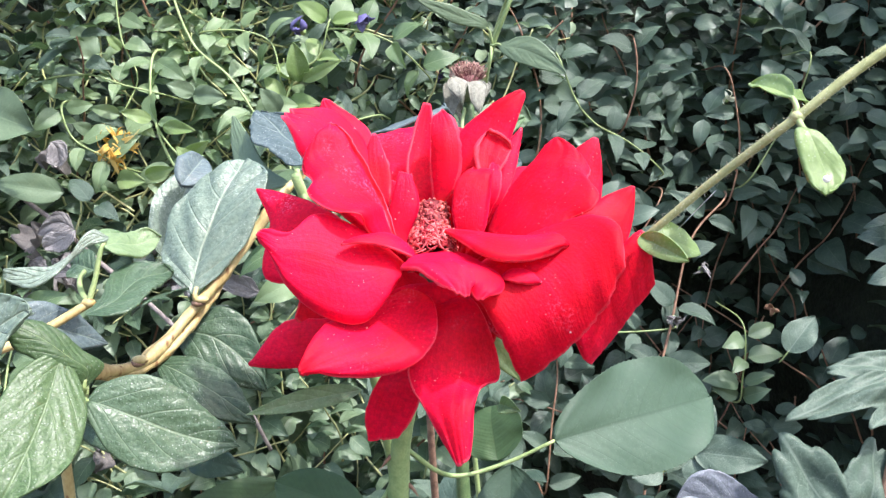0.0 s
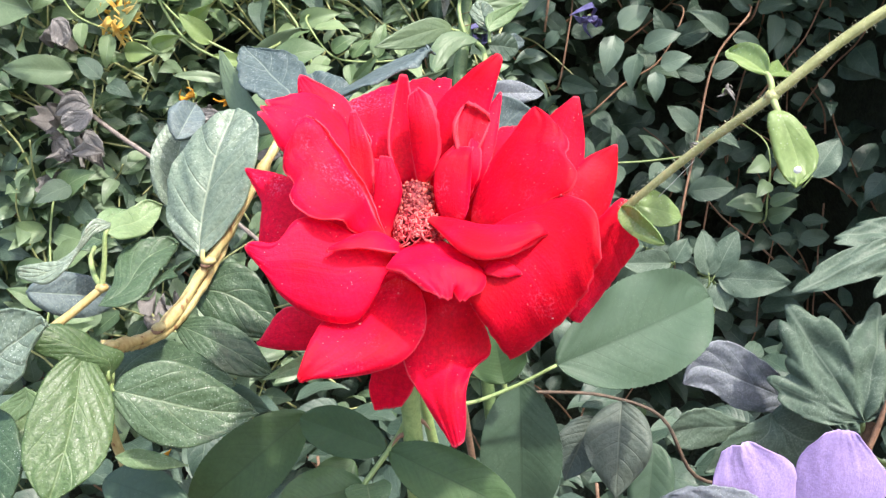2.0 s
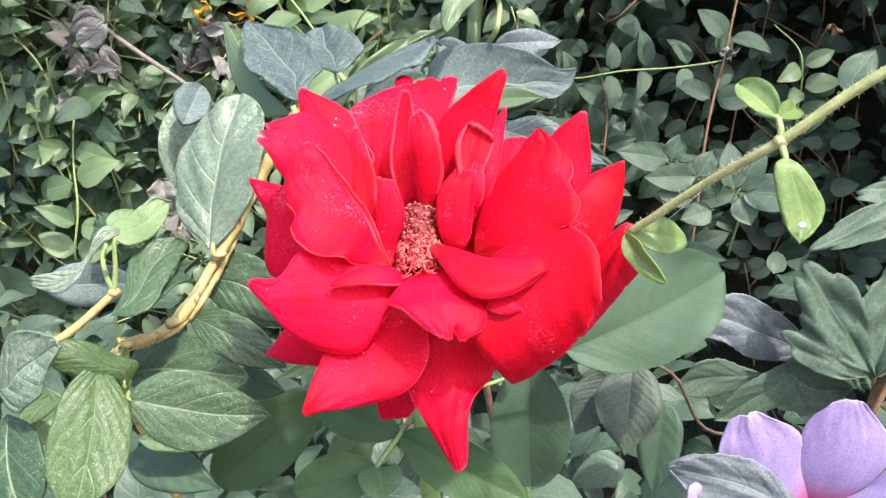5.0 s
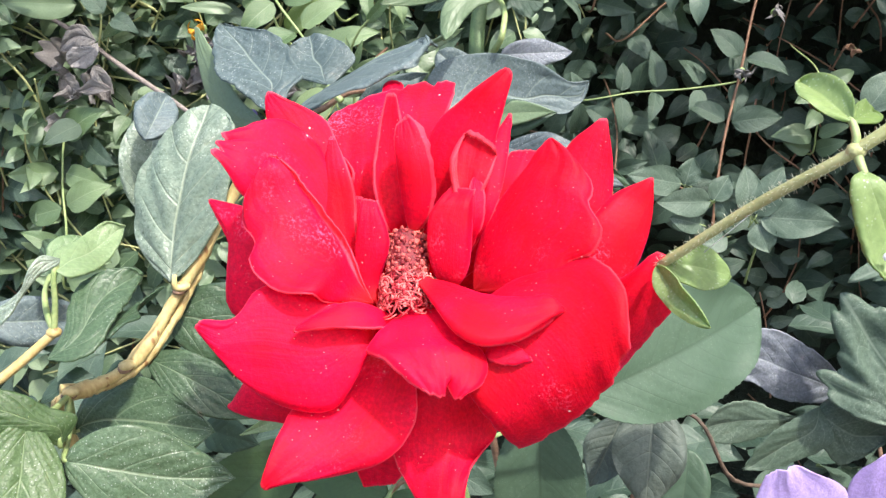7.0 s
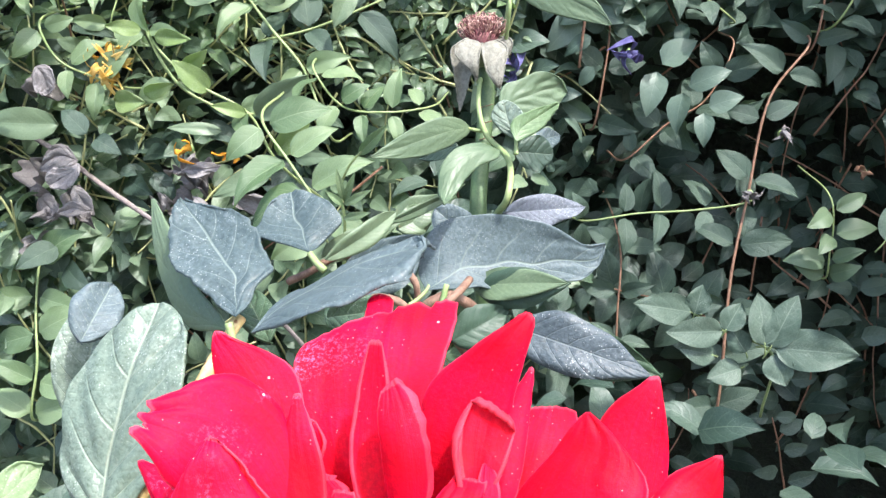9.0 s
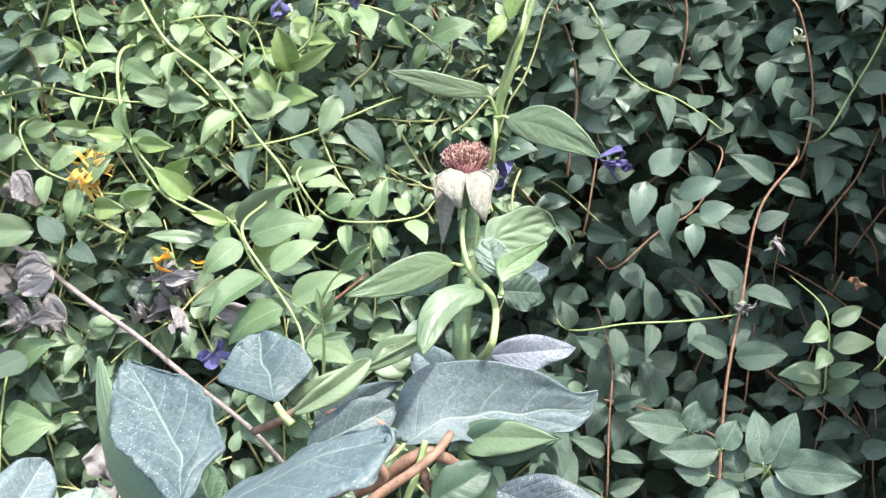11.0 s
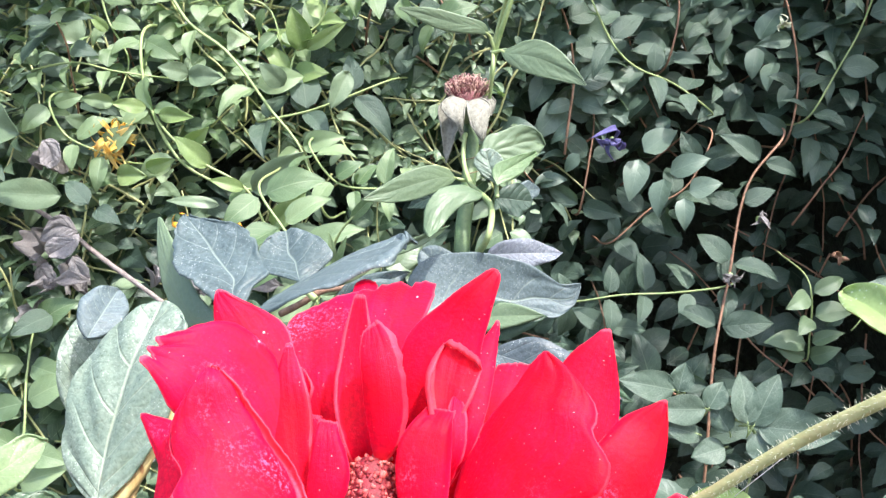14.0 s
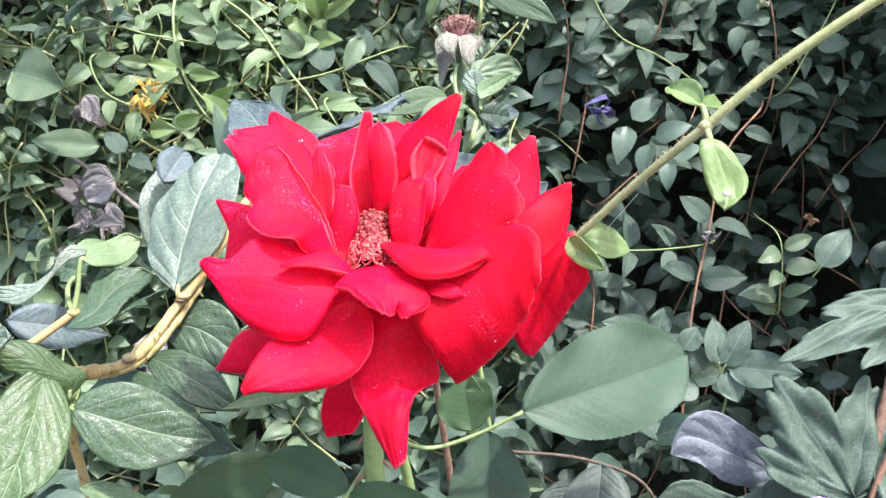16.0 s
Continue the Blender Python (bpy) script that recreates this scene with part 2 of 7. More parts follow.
GREY_LEAF = leaf_material("shaded_leaf", (0.05, 0.07, 0.06), (0.09, 0.11, 0.09), (0.12, 0.14, 0.11), rough=0.6, lucent=0.12)
MALLOW_LEAF = leaf_material("mallow_leaf", (0.065, 0.105, 0.075), (0.115, 0.162, 0.12), (0.2, 0.255, 0.2), veins=4.0, slant=1.4, dust=0.25, rough=0.55, relief=0.15, film_most=0.5)
TENDER_LEAF = leaf_material("tender_leaf", (0.19, 0.28, 0.09), (0.28, 0.37, 0.15), (0.29, 0.38, 0.16), lucent=0.4, veins=4.0, spread=0.15, relief=0.1, dust=0.5)
DRY_LEAF = leaf_material("dry_leaf", (0.15, 0.134, 0.13), (0.27, 0.248, 0.248), (0.18, 0.162, 0.157), rough=0.75, lucent=0.1, glow=(1, 0.9, 0.8))
SAGE_LEAF = leaf_material("sage_leaf", (0.095, 0.145, 0.078), (0.16, 0.22, 0.125), (0.17, 0.23, 0.135), lucent=0.18, relief=0.16, spread=0.15, dust=0.12)
SPARSE_DUST = leaf_material("frosted_leaf", (0.045, 0.06, 0.068), (0.09, 0.115, 0.13), (0.22, 0.26, 0.26), dust=1.0, rough=0.45)
LILAC_LEAF = leaf_material("lilac_dusted_leaf", (0.15, 0.165, 0.2), (0.23, 0.245, 0.29), (0.25, 0.28, 0.3), dust=0.7, rough=0.5, relief=0.35)
HEDGE_LEAF = leaf_material("hedge_leaf", (0.044, 0.076, 0.053), (0.095, 0.142, 0.102), (0.14, 0.19, 0.14), rough=0.42, veins=5.0, spread=0.25, relief=0.45, dust=0.12)
# yellow-green leaves, lightened further so the colour carries sunlight on the upper left
HEDGE_SUN_TINT = leaf_material("hedge_leaf_sun_tinted", (0.1, 0.165, 0.08), (0.25, 0.335, 0.18), (0.3, 0.38, 0.23), rough=0.34, veins=5.0, lucent=0.35, spread=0.12, relief=0.25)
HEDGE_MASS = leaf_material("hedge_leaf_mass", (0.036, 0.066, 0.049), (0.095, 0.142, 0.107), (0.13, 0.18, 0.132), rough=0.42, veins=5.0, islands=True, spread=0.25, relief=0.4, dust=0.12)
# the same painted sunlight, for the leaf mass
HEDGE_MASS_SUN_TINT = leaf_material("hedge_leaf_mass_sun_tinted", (0.075, 0.13, 0.075), (0.34, 0.43, 0.285), (0.355, 0.43, 0.3), rough=0.28, veins=5.0, lucent=0.35, islands=True, spread=0.12, relief=0.25)
# hedge leaf copies in lighter tones; their colour carries each region's brightness
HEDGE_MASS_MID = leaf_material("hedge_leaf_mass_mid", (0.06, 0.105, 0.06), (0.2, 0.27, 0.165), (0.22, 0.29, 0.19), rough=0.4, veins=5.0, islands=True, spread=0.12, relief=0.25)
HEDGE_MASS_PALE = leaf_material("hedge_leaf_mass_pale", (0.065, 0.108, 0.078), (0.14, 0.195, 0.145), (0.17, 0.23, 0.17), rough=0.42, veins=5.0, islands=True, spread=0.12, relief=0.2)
GOLD_STEM = plain_material("golden_stem", (0.38, 0.26, 0.095), (0.62, 0.52, 0.25), 0.5, 150, fleck=(0.25, 0.13, 0.05), stretch=(1, 1, 0.4))
DARK_STEM = plain_material("dark_green_stem", (0.06, 0.11, 0.04), (0.12, 0.18, 0.07), 0.5, 260)
GREEN_STEM = plain_material("green_stem", (0.17, 0.26, 0.09), (0.3, 0.38, 0.15), 0.5, 200)
PALE_STEM = plain_material("pale_green_stem", (0.2, 0.28, 0.1), (0.32, 0.38, 0.16), 0.5, 220)
SHOOT_STEM = plain_material("tan_green_stem", (0.3, 0.32, 0.13), (0.46, 0.46, 0.22), 0.55, 220)
RUST_STEM = plain_material("reddish_stem", (0.17, 0.085, 0.05), (0.32, 0.18, 0.11), 0.6, 260, bump=0.8)
BARK = plain_material("brown_bark", (0.13, 0.07, 0.045), (0.3, 0.18, 0.12), 0.65, 260, bump=0.5, depth=0.0008)
DARK_BARK = plain_material("dark_twig", (0.05, 0.035, 0.025), (0.15, 0.1, 0.07), 0.7, 260, bump=0.6)
DEAD_TWIG = plain_material("dead_twig", (0.16, 0.13, 0.12), (0.32, 0.27, 0.25), 0.8, 240, bump=0.8)
HAIR = plain_material("pale_hair", (0.6, 0.62, 0.45), (0.75, 0.76, 0.6), 0.6, 200, lucent=0.4)
WOOLLY = plain_material("woolly_sepal", (0.17, 0.165, 0.125), (0.3, 0.29, 0.24), 0.85, 700, bump=0.8)
HIP = plain_material("rose_hip", (0.16, 0.22, 0.1), (0.3, 0.34, 0.2), 0.5, 300)
HEART = plain_material("dark_red_heart", (0.08, 0.003, 0.008), (0.26, 0.015, 0.025), 0.6, 900)
STAMEN = plain_material("red_stamen", (0.36, 0.006, 0.02), (0.76, 0.17, 0.16), 0.5, 900, islands=True)
POLLEN = plain_material("stigma", (0.16, 0.003, 0.01), (0.62, 0.13, 0.11), 0.6, 900, islands=True)
DEAD_STAMEN = plain_material("withered_stamen", (0.14, 0.025, 0.035), (0.62, 0.4, 0.32), 0.65, 1500, islands=True)
SOIL = plain_material("soil", (0.035, 0.025, 0.018), (0.09, 0.065, 0.045), 0.95, 14, bump=1.0, depth=0.03)
# near-black colour that stands in for the deep shade inside the hedge
SHADE = plain_material("dark_shade_sheet", (0.012, 0.017, 0.011), (0.03, 0.042, 0.026), 0.9, 30, bump=1.0, depth=0.02)
WEB = plain_material("web_thread", (0.7, 0.7, 0.7), (0.85, 0.85, 0.85), 0.4, 50)


# ---- shapes ----
def unit(v):
    v = Vector(v)
    return v.normalized() if v.length > 1e-9 else Vector((0, 0, 1))


HOME = {}


def thing(name, at, label, category, group="", kind=""):
    """An Empty at the base of a thing, which holds its parts."""
    ob = new(name)
    ob.location = at
    ob.empty_display_size = 0.01
    HOME[ob] = Vector(at)
    return tagged(ob, label, category, group, kind)


def part(name, shape, mat, parent=None, label="", thick=0.0, kind="", smooth=True):
    """One mesh under a thing or a part; the shape (points, faces, uv) is given in the place's own metres."""
    verts, faces, uv = shape
    home = HOME.get(parent, Vector((0, 0, 0)))
    me = bpy.data.meshes.new(name)
    me.from_pydata([tuple(Vector(v) - home) for v in verts], [], faces)
    if uv is not None:
        layer = me.uv_layers.new(name="UVMap")
        flat = np.array(uv, dtype=np.float32)
        idx = np.empty(len(me.loops), dtype=np.int32)
        me.loops.foreach_get("vertex_index", idx)
        layer.data.foreach_set("uv", flat[idx].ravel())
    if smooth:
        me.polygons.foreach_set("use_smooth", [True] * len(me.polygons))
    me.materials.append(mat)
    me.update()
    ob = new(name, me)
    ob.parent = parent
    HOME[ob] = home
    if thick:
        s = ob.modifiers.new("thickness", "SOLIDIFY")
        s.thickness, s.offset = thick, 0
    return tagged(ob, label, kind=kind)


def join(shapes):
    verts, faces, uv = [], [], []
    for v, f, t in shapes:
        k = len(verts)
        verts += [Vector(p) for p in v]
        faces += [tuple(i + k for i in q) for q in f]
        uv += list(t) if t is not None else [(0, 0.5)] * len(v)
    return verts, faces, uv


def grid(fn, nu, nv, crisp=False):
    """A sheet from fn(u, v), u in 0..1 and v in -1..1. crisp: narrow last rows, so that the rim stays thin."""
    verts, uv = [], []
    us, vs = [i / nu for i in range(nu + 1)], [2 * j / nv - 1 for j in range(nv + 1)]
    if crisp:
        us = us[:-1] + [1 - 0.12 / nu, 1.0]
        vs = [-1.0, -1 + 0.16 / nv] + vs[1:-1] + [1 - 0.16 / nv, 1.0]
        nu, nv = len(us) - 1, len(vs) - 1
    for u in us:
        for v in vs:
            verts.append(fn(u, v))
            uv.append((u, v * 0.5 + 0.5))
    faces = [(i * (nv + 1) + j, i * (nv + 1) + j + 1, (i + 1) * (nv + 1) + j + 1, (i + 1) * (nv + 1) + j) for i in range(nu) for j in range(nv)]
    return verts, faces, uv


def smooth_line(points, steps):
    """A line through the points that bends evenly, however far apart they stand (centripetal Catmull-Rom)."""
    p = [Vector(q) for q in points]
    p = [2 * p[0] - p[1]] + p + [2 * p[-1] - p[-2]]
    line = []
    for i in range(1, len(p) - 2):
        a, b, c, d = p[i - 1], p[i], p[i + 1], p[i + 2]
        t0 = 0.0
        t1 = t0 + max(1e-6, (b - a).length ** 0.5)
        t2 = t1 + max(1e-6, (c - b).length ** 0.5)
        t3 = t2 + max(1e-6, (d - c).length ** 0.5)
        for k in range(steps):
            t = t1 + (t2 - t1) * k / steps
            a1 = a * ((t1 - t) / (t1 - t0)) + b * ((t - t0) / (t1 - t0))
            a2 = b * ((t2 - t) / (t2 - t1)) + c * ((t - t1) / (t2 - t1))
            a3 = c * ((t3 - t) / (t3 - t2)) + d * ((t - t2) / (t3 - t2))
            b1 = a1 * ((t2 - t) / (t2 - t0)) + a2 * ((t - t0) / (t2 - t0))
            b2 = a2 * ((t3 - t) / (t3 - t1)) + a3 * ((t - t1) / (t3 - t1))
            line.append(b1 * ((t2 - t) / (t2 - t1)) + b2 * ((t - t1) / (t2 - t1)))
    line.append(p[-2])
    return line


def tube(points, r0, r1=None, sides=8, steps=6, rough=0.0, swell=None):
    """A round stem along the points, from radius r0 to r1, with closed ends."""
    r1 = r0 if r1 is None else r1
    line = smooth_line(points, steps)
    n = len(line)
    verts, uv = [], []
    a = Vector((0, 0, 0))
    for i, c in enumerate(line):
        ax = unit(line[min(i + 1, n - 1)] - line[max(i - 1, 0)])
        a = a - ax * a.dot(ax)
        if a.length < 0.1:
            a = ax.orthogonal()
        a = unit(a)
        b = ax.cross(a)
        f = i / (n - 1)
        r = r0 + (r1 - r0) * f
        if swell:
            for s in swell:
                r *= 1 + 0.45 * math.exp(-((f - s) / 0.02) ** 2)
        for k in range(sides):
            w = 2 * math.pi * k / sides
            rr = r * (1 + rough * noise.noise(c * 400 + Vector((math.cos(w), math.sin(w), 0)) * 2))
            verts.append(c + rr * (math.cos(w) * a + math.sin(w) * b))
            uv.append((f, k / sides))
    faces = [(i * sides + k, i * sides + (k + 1) % sides, (i + 1) * sides + (k + 1) % sides, (i + 1) * sides + k) for i in range(n - 1) for k in range(sides)]
    faces += [tuple(range(sides - 1, -1, -1)), tuple((n - 1) * sides + k for k in range(sides))]
    return verts, faces, uv


def blob(c, r, squash=(1, 1, 1), rings=4, sides=6):
    verts, uv = [], []
    for i in range(rings + 1):
        a = math.pi * i / rings
        for k in range(sides):
            w = 2 * math.pi * k / sides
            verts.append(Vector(c) + Vector((r * squash[0] * math.sin(a) * math.cos(w), r * squash[1] * math.sin(a) * math.sin(w), r * squash[2] * math.cos(a))))
            uv.append((i / rings, k / sides))
    faces = [(i * sides + k, i * sides + (k + 1) % sides, (i + 1) * sides + (k + 1) % sides, (i + 1) * sides + k) for i in range(rings) for k in range(sides)]
    return verts, faces, uv


OUTLINES = {"ovate": (0.58, 0.92), "round": (0.5, 0.5), "lance": (0.75, 1.0), "obovate": (0.8, 0.5), "elliptic": (0.62, 0.62), "heart": (0.38, 0.7), "pointed": (0.5, 0.98)}


def outline(kind, u):
    a, b = OUTLINES[kind]
    m = a / (a + b)
    u = min(max(u, 0.0), 1.0)
    return (u ** a * (1 - u) ** b) / (m ** a * (1 - m) ** b)


def leaf_shape(base, tip, width, normal, kind="ovate", fold=14.0, bend=0.06, wave=0.05, curl=0.0, teeth=0, tooth=0.05, veins=6.0, slant=1.6, nu=46, nv=20, seed=0, twist=0.0, side_bend=0.0, crisp=False, puff=0.03, roll=0.0):
    """A leaf blade: V-fold along the midrib, arching, quilted between the side veins, wavy and, if asked, toothed at the edge."""
    base, tip = Vector(base), Vector(tip)
    ax = tip - base
    length = ax.length
    ax = ax.normalized()
    nrm = unit(Vector(normal) - ax * Vector(normal).dot(ax))
    side = ax.cross(nrm)
    off = Vector((seed * 3.7, seed * 1.3, seed * 5.1))

    def fn(u, v):
        w = outline(kind, u) * width * 0.5
        av = abs(v)
        tw = radians(twist) * (u - 0.3)
        s = math.cos(tw) * side + math.sin(tw) * nrm
        nn = math.cos(tw) * nrm - math.sin(tw) * side
        edge = v
        if teeth and av > 0.6:
            saw = (u * teeth) % 1.0
            edge = v * (1 - tooth * (1 - saw) * (av - 0.6) / 0.4)
        fa = radians(fold)
        c = base + ax * (length * u) + nrm * (bend * length * 4 * u * (1 - u) - curl * length * max(0.0, u - 0.55) ** 2 * 3) + side * (side_bend * length * math.sin(math.pi * u))
        across = s * (edge * w * math.cos(fa)) + nn * (av * w * math.sin(fa))
        ph = (u * veins - av ** 1.3 * slant) % 1.0
        quilt = puff * width * math.sin(math.pi * ph) * min(1.0, av * 4) * (1 - av * 0.6)
        rip = wave * width * av ** 2 * noise.noise(Vector((u * 4, v * 1.5, 0)) + off) * 1.6
        slow = wave * width * noise.noise(Vector((u * 1.7, v * 0.8, 7)) + off)
        margin = roll * width * max(0.0, av - 0.6) ** 2 * 2.5 * (0.6 + noise.noise(Vector((u * 3, 1.0 if v > 0 else 5.0, 3)) + off))
        return c + across + nn * (quilt + rip + slow - margin) - s * (v * abs(margin) * 0.5)
    return grid(fn, nu, nv, crisp)


leaf_count = 0


def leaf(parent, base, tip, width, normal, mat, kind="ovate", label="", stalk=None, stalk_mat=None, name="leaf", **kw):
    """A single leaf as a part of its plant, with its leaf stalk where that shows."""
    global leaf_count
    leaf_count += 1
    ob = part(name, leaf_shape(base, tip, width, normal, kind, seed=leaf_count, crisp=True, **kw), mat, parent, label, thick=0.00025)
    if stalk is not None:
        b, t = Vector(base), Vector(tip)
        s = Vector(stalk)
        m = (b + s) / 2 + (b - t).normalized() * 0.15 * (b - s).length
        part("leaf_stalk", tube([s, m, b, b + (t - b) * 0.06], 0.0007, 0.0005, 6, 5), stalk_mat or PALE_STEM, ob)
    return ob


def edge_line(points, n):
    """n + 1 points evenly along a smooth line."""
    line = smooth_line(points, 12)
    run = [0.0]
    for a, b in zip(line, line[1:]):
        run.append(run[-1] + (b - a).length)
    out, k = [], 0
    for i in range(n + 1):
        want = run[-1] * i / n
        while k < len(run) - 2 and run[k + 1] < want:
            k += 1
        seg = run[k + 1] - run[k]
        out.append(line[k].lerp(line[k + 1], (want - run[k]) / seg if seg > 1e-12 else 0.0))
    return out


def petal(parent, base, left, right, belly=0.05, arch=0.0, lip=0.0, crease=0.0, crease_at=0.2, ruffle=0.022, name="petal", mat=None, label="", nu=36, nv=28, thick=0.0003, facing=(0, -0.88, 0.47), skew=0.0,
          curl=(0.00025, 0.00025, 0.00025), turn=-110.0, nicks=(), fray=0.0002, quilt=0.0, veins=6.0, slant=1.6):
    """A petal between its left and its right edge, which both start at the foot; the rim joins their ends.
    belly bulges it towards the viewer, arch rounds the rim, lip bends the rim back, crease folds it lengthwise.
    curl: radii of the roll along the left edge, the right edge and the rim, over turn degrees (below 0: away from the viewer).
    nicks: (place along the rim, depth, width) of small tears; fray: how ragged the outline is, in metres; quilt: puffs between the side veins of a leaf."""
    global leaf_count
    leaf_count += 1
    lf = edge_line([base, *left], nu)
    rt = edge_line([base, *right], nu)
    off = Vector((leaf_count * 2.3, leaf_count * 4.1, 1.7))
    span = max((a - b).length for a, b in zip(lf, rt))
    n0 = unit((rt[-1] + rt[nu // 2] - lf[-1] - lf[nu // 2]).cross(lf[-1] + rt[-1] - lf[0] - rt[0]))
    if n0.dot(Vector(facing)) < 0:
        n0 = -n0
    along = unit(lf[-1] + rt[-1] - lf[0] - rt[0])
    if (lf[-1] - rt[-1]).length < 0.3 * span:
        arch = max(arch, 0.45)

    def sheet(u, v):
        x = min(nu - 1e-6, u * nu)
        i = int(x)
        a, b = lf[i].lerp(lf[i + 1], x - i), rt[i].lerp(rt[i + 1], x - i)
        f = v * (1 - 0.05 * u * abs(noise.noise(Vector((u * 9, 3.0 if v > 0 else 7.0, 1)) + off))) * 0.5 + 0.5
        f += skew * 4 * f * (1 - f)
        p = a.lerp(b, f)
        wide = (b - a).length
        soft = 1 - v * v
        p += n0 * (belly * wide * soft * math.sin(math.pi * min(1.0, 0.15 + u * 0.85)) ** 0.7)
        p += along * (arch * wide * soft ** 0.8 * u ** 3)
        if crease:
            p += n0 * (crease * wide * u * (0.5 - abs(v - crease_at)))
        rim = max(0.0, (u - 0.86) / 0.14) ** 2
        edge = max(0.0, (abs(v) - 0.86) / 0.14) ** 2 * min(1.0, u * 2)
        p -= n0 * (lip * 0.0035 * max(rim, 0.7 * edge))
        p += n0 * (ruffle * span * (0.3 + 0.9 * u) * noise.noise(Vector((u * 2.4, v * 1.7, 0)) + off))
        p += n0 * (0.4 * ruffle * span * u * noise.noise(Vector((u * 5, v * 5, 3)) + off))
        p += n0 * (0.9 * ruffle * span * u * max(abs(v), u) ** 4 * noise.noise(Vector((u * 9, v * 5, 5)) + off))
        p += along * (0.02 * min(wide, span * 0.5) * u ** 4 * noise.noise(Vector((v * 7, 1.0, 9)) + off))
        if quilt:
            p += n0 * (quilt * wide * math.sin(math.pi * ((u * veins - abs(v) ** 1.3 * slant) % 1.0)) * min(1.0, abs(v) * 4) * (1 - abs(v) * 0.6))
        for at, deep, broad in nicks:
            p -= along * (deep * max(0.0, 1 - abs(v - at) / broad) ** 0.7 * u ** 10)
        if fray:
            p += along * (fray * u ** 12 * noise.noise(Vector((v * 26, 2.0, 4)) + off))
            p += unit(b - a) * (fray * 0.6 * v * abs(v) ** 12 * min(1.0, u * 3) * noise.noise(Vector((u * 30, 5.0, 2.0 if v > 0 else 8.0)) + off))
        return p

    rings = 4
    us = [k / nu for k in range(nu + 1)] + [1 + k / rings for k in range(1, rings + 1)]
    vs = [-1 - k / rings for k in range(rings, 0, -1)] + [2 * k / nv - 1 for k in range(nv + 1)] + [1 + k / rings for k in range(1, rings + 1)]
    verts, uv = [], []
    for u in us:
        for v in vs:
            cu, cv = min(1.0, u), min(1.0, max(-1.0, v))
            p = sheet(cu, cv)
            over_v, over_u = abs(v) - 1, u - 1
            if over_v > 0 or over_u > 0:
                ways = []
                if over_v > 0:
                    out = unit(p - sheet(cu, cv * 0.94))
                    r = curl[0 if v < 0 else 1] * min(1.0, 4 * cu, 0.25 + 8 * (1 - cu))
                    ways.append((out, r, over_v))
                if over_u > 0:
                    out = unit(p - sheet(0.95, cv))
                    ways.append((out, curl[2] * min(1.0, 0.25 + 5 * (1 - abs(cv))), over_u))
                for out, r, k in ways:
                    k /= len(ways)
                    up = unit(n0 - out * n0.dot(out)) * (1 if turn > 0 else -1)
                    w = radians(abs(turn)) * k
                    p = p + out * (r * math.sin(w)) + up * (r * (1 - math.cos(w)))
            verts.append(p)
            uv.append((cu, cv * 0.5 + 0.5))
    row = len(vs)
    faces = [(i * row + j, i * row + j + 1, (i + 1) * row + j + 1, (i + 1) * row + j) for i in range(len(us) - 1) for j in range(row - 1)]
    return part(name, (verts, faces, uv), mat or RED, parent, label, thick=thick)


def blade(parent, base, left, right, mat, fold=0.1, stalk=None, **kw):
    """A broad leaf between its two edges, folded along the midrib and puffed between the veins; stalk: where its leaf stalk starts."""
    ob = petal(parent, base, left, right, mat=mat, name="leaf", **{**dict(belly=0.03, crease=-fold, crease_at=0.0, ruffle=0.045, quilt=0.024, veins=4.0, nu=60, nv=30, thick=0.00025, curl=(0.0004, 0.0004, 0.0003)), **kw})
    if stalk is not None:
        a, b = Vector(stalk), Vector(base)
        part("leaf_stalk", tube([a, a.lerp(b, 0.5) + Vector((0, 0, -0.06)) * (a - b).length, b, b.lerp((Vector(left[0]) + Vector(right[0])) / 2, 0.5)], 0.0008, 0.0005, 6, 5), PALE_STEM, ob)
    return ob


# ---- setting ----
def ground_height(x, y):
    far = max(0.0, math.hypot(x, y) - 2.0)
    return 0.03 * noise.noise(Vector((x * 1.3, y * 1.3, 0))) + 0.012 * noise.noise(Vector((x * 6, y * 6, 4))) - 0.0005 * far


def ground_sheet():
    rings = [0, 0.15, 0.3, 0.5, 0.7, 0.9, 1.1, 1.4, 1.7, 2, 2.5, 3, 4, 6, 10, 20, 60, 200, 900]
    verts, faces, sides = [], [], 48
    for r in rings:
        for k in range(sides):
            w = 2 * math.pi * k / sides
            x, y = r * math.cos(w), 0.5 + r * math.sin(w)
            verts.append((x, y, ground_height(x, y)))
    for i in range(len(rings) - 1):
        for k in range(sides):
            faces.append((i * sides + k, (i + 1) * sides + k, (i + 1) * sides + (k + 1) % sides, i * sides + (k + 1) % sides))
    return verts, faces, None


tagged(part("ground", ground_sheet(), SOIL), "bare dark garden soil under the plants", "ground", kind="structure")


def hedge_face(x, z):
    """How far off the leafy face of the hedge stands."""
    t = min(1.0, max(0.0, (x + 0.42) / 0.6))
    # the forward wing past x 0.43 is unseen, added to shade the right face
    return 0.76 + 0.15 * t + 0.05 * noise.noise(Vector((x * 3.1, z * 3.1, 2))) + 0.025 * noise.noise(Vector((x * 9, z * 9, 5))) + 0.05 * max(0.0, z - 1.1) - 0.45 * min(1.0, max(0.0, (x - 0.43) / 0.22)) + 0.05 * math.exp(-((x - 0.3) / 0.12) ** 2)


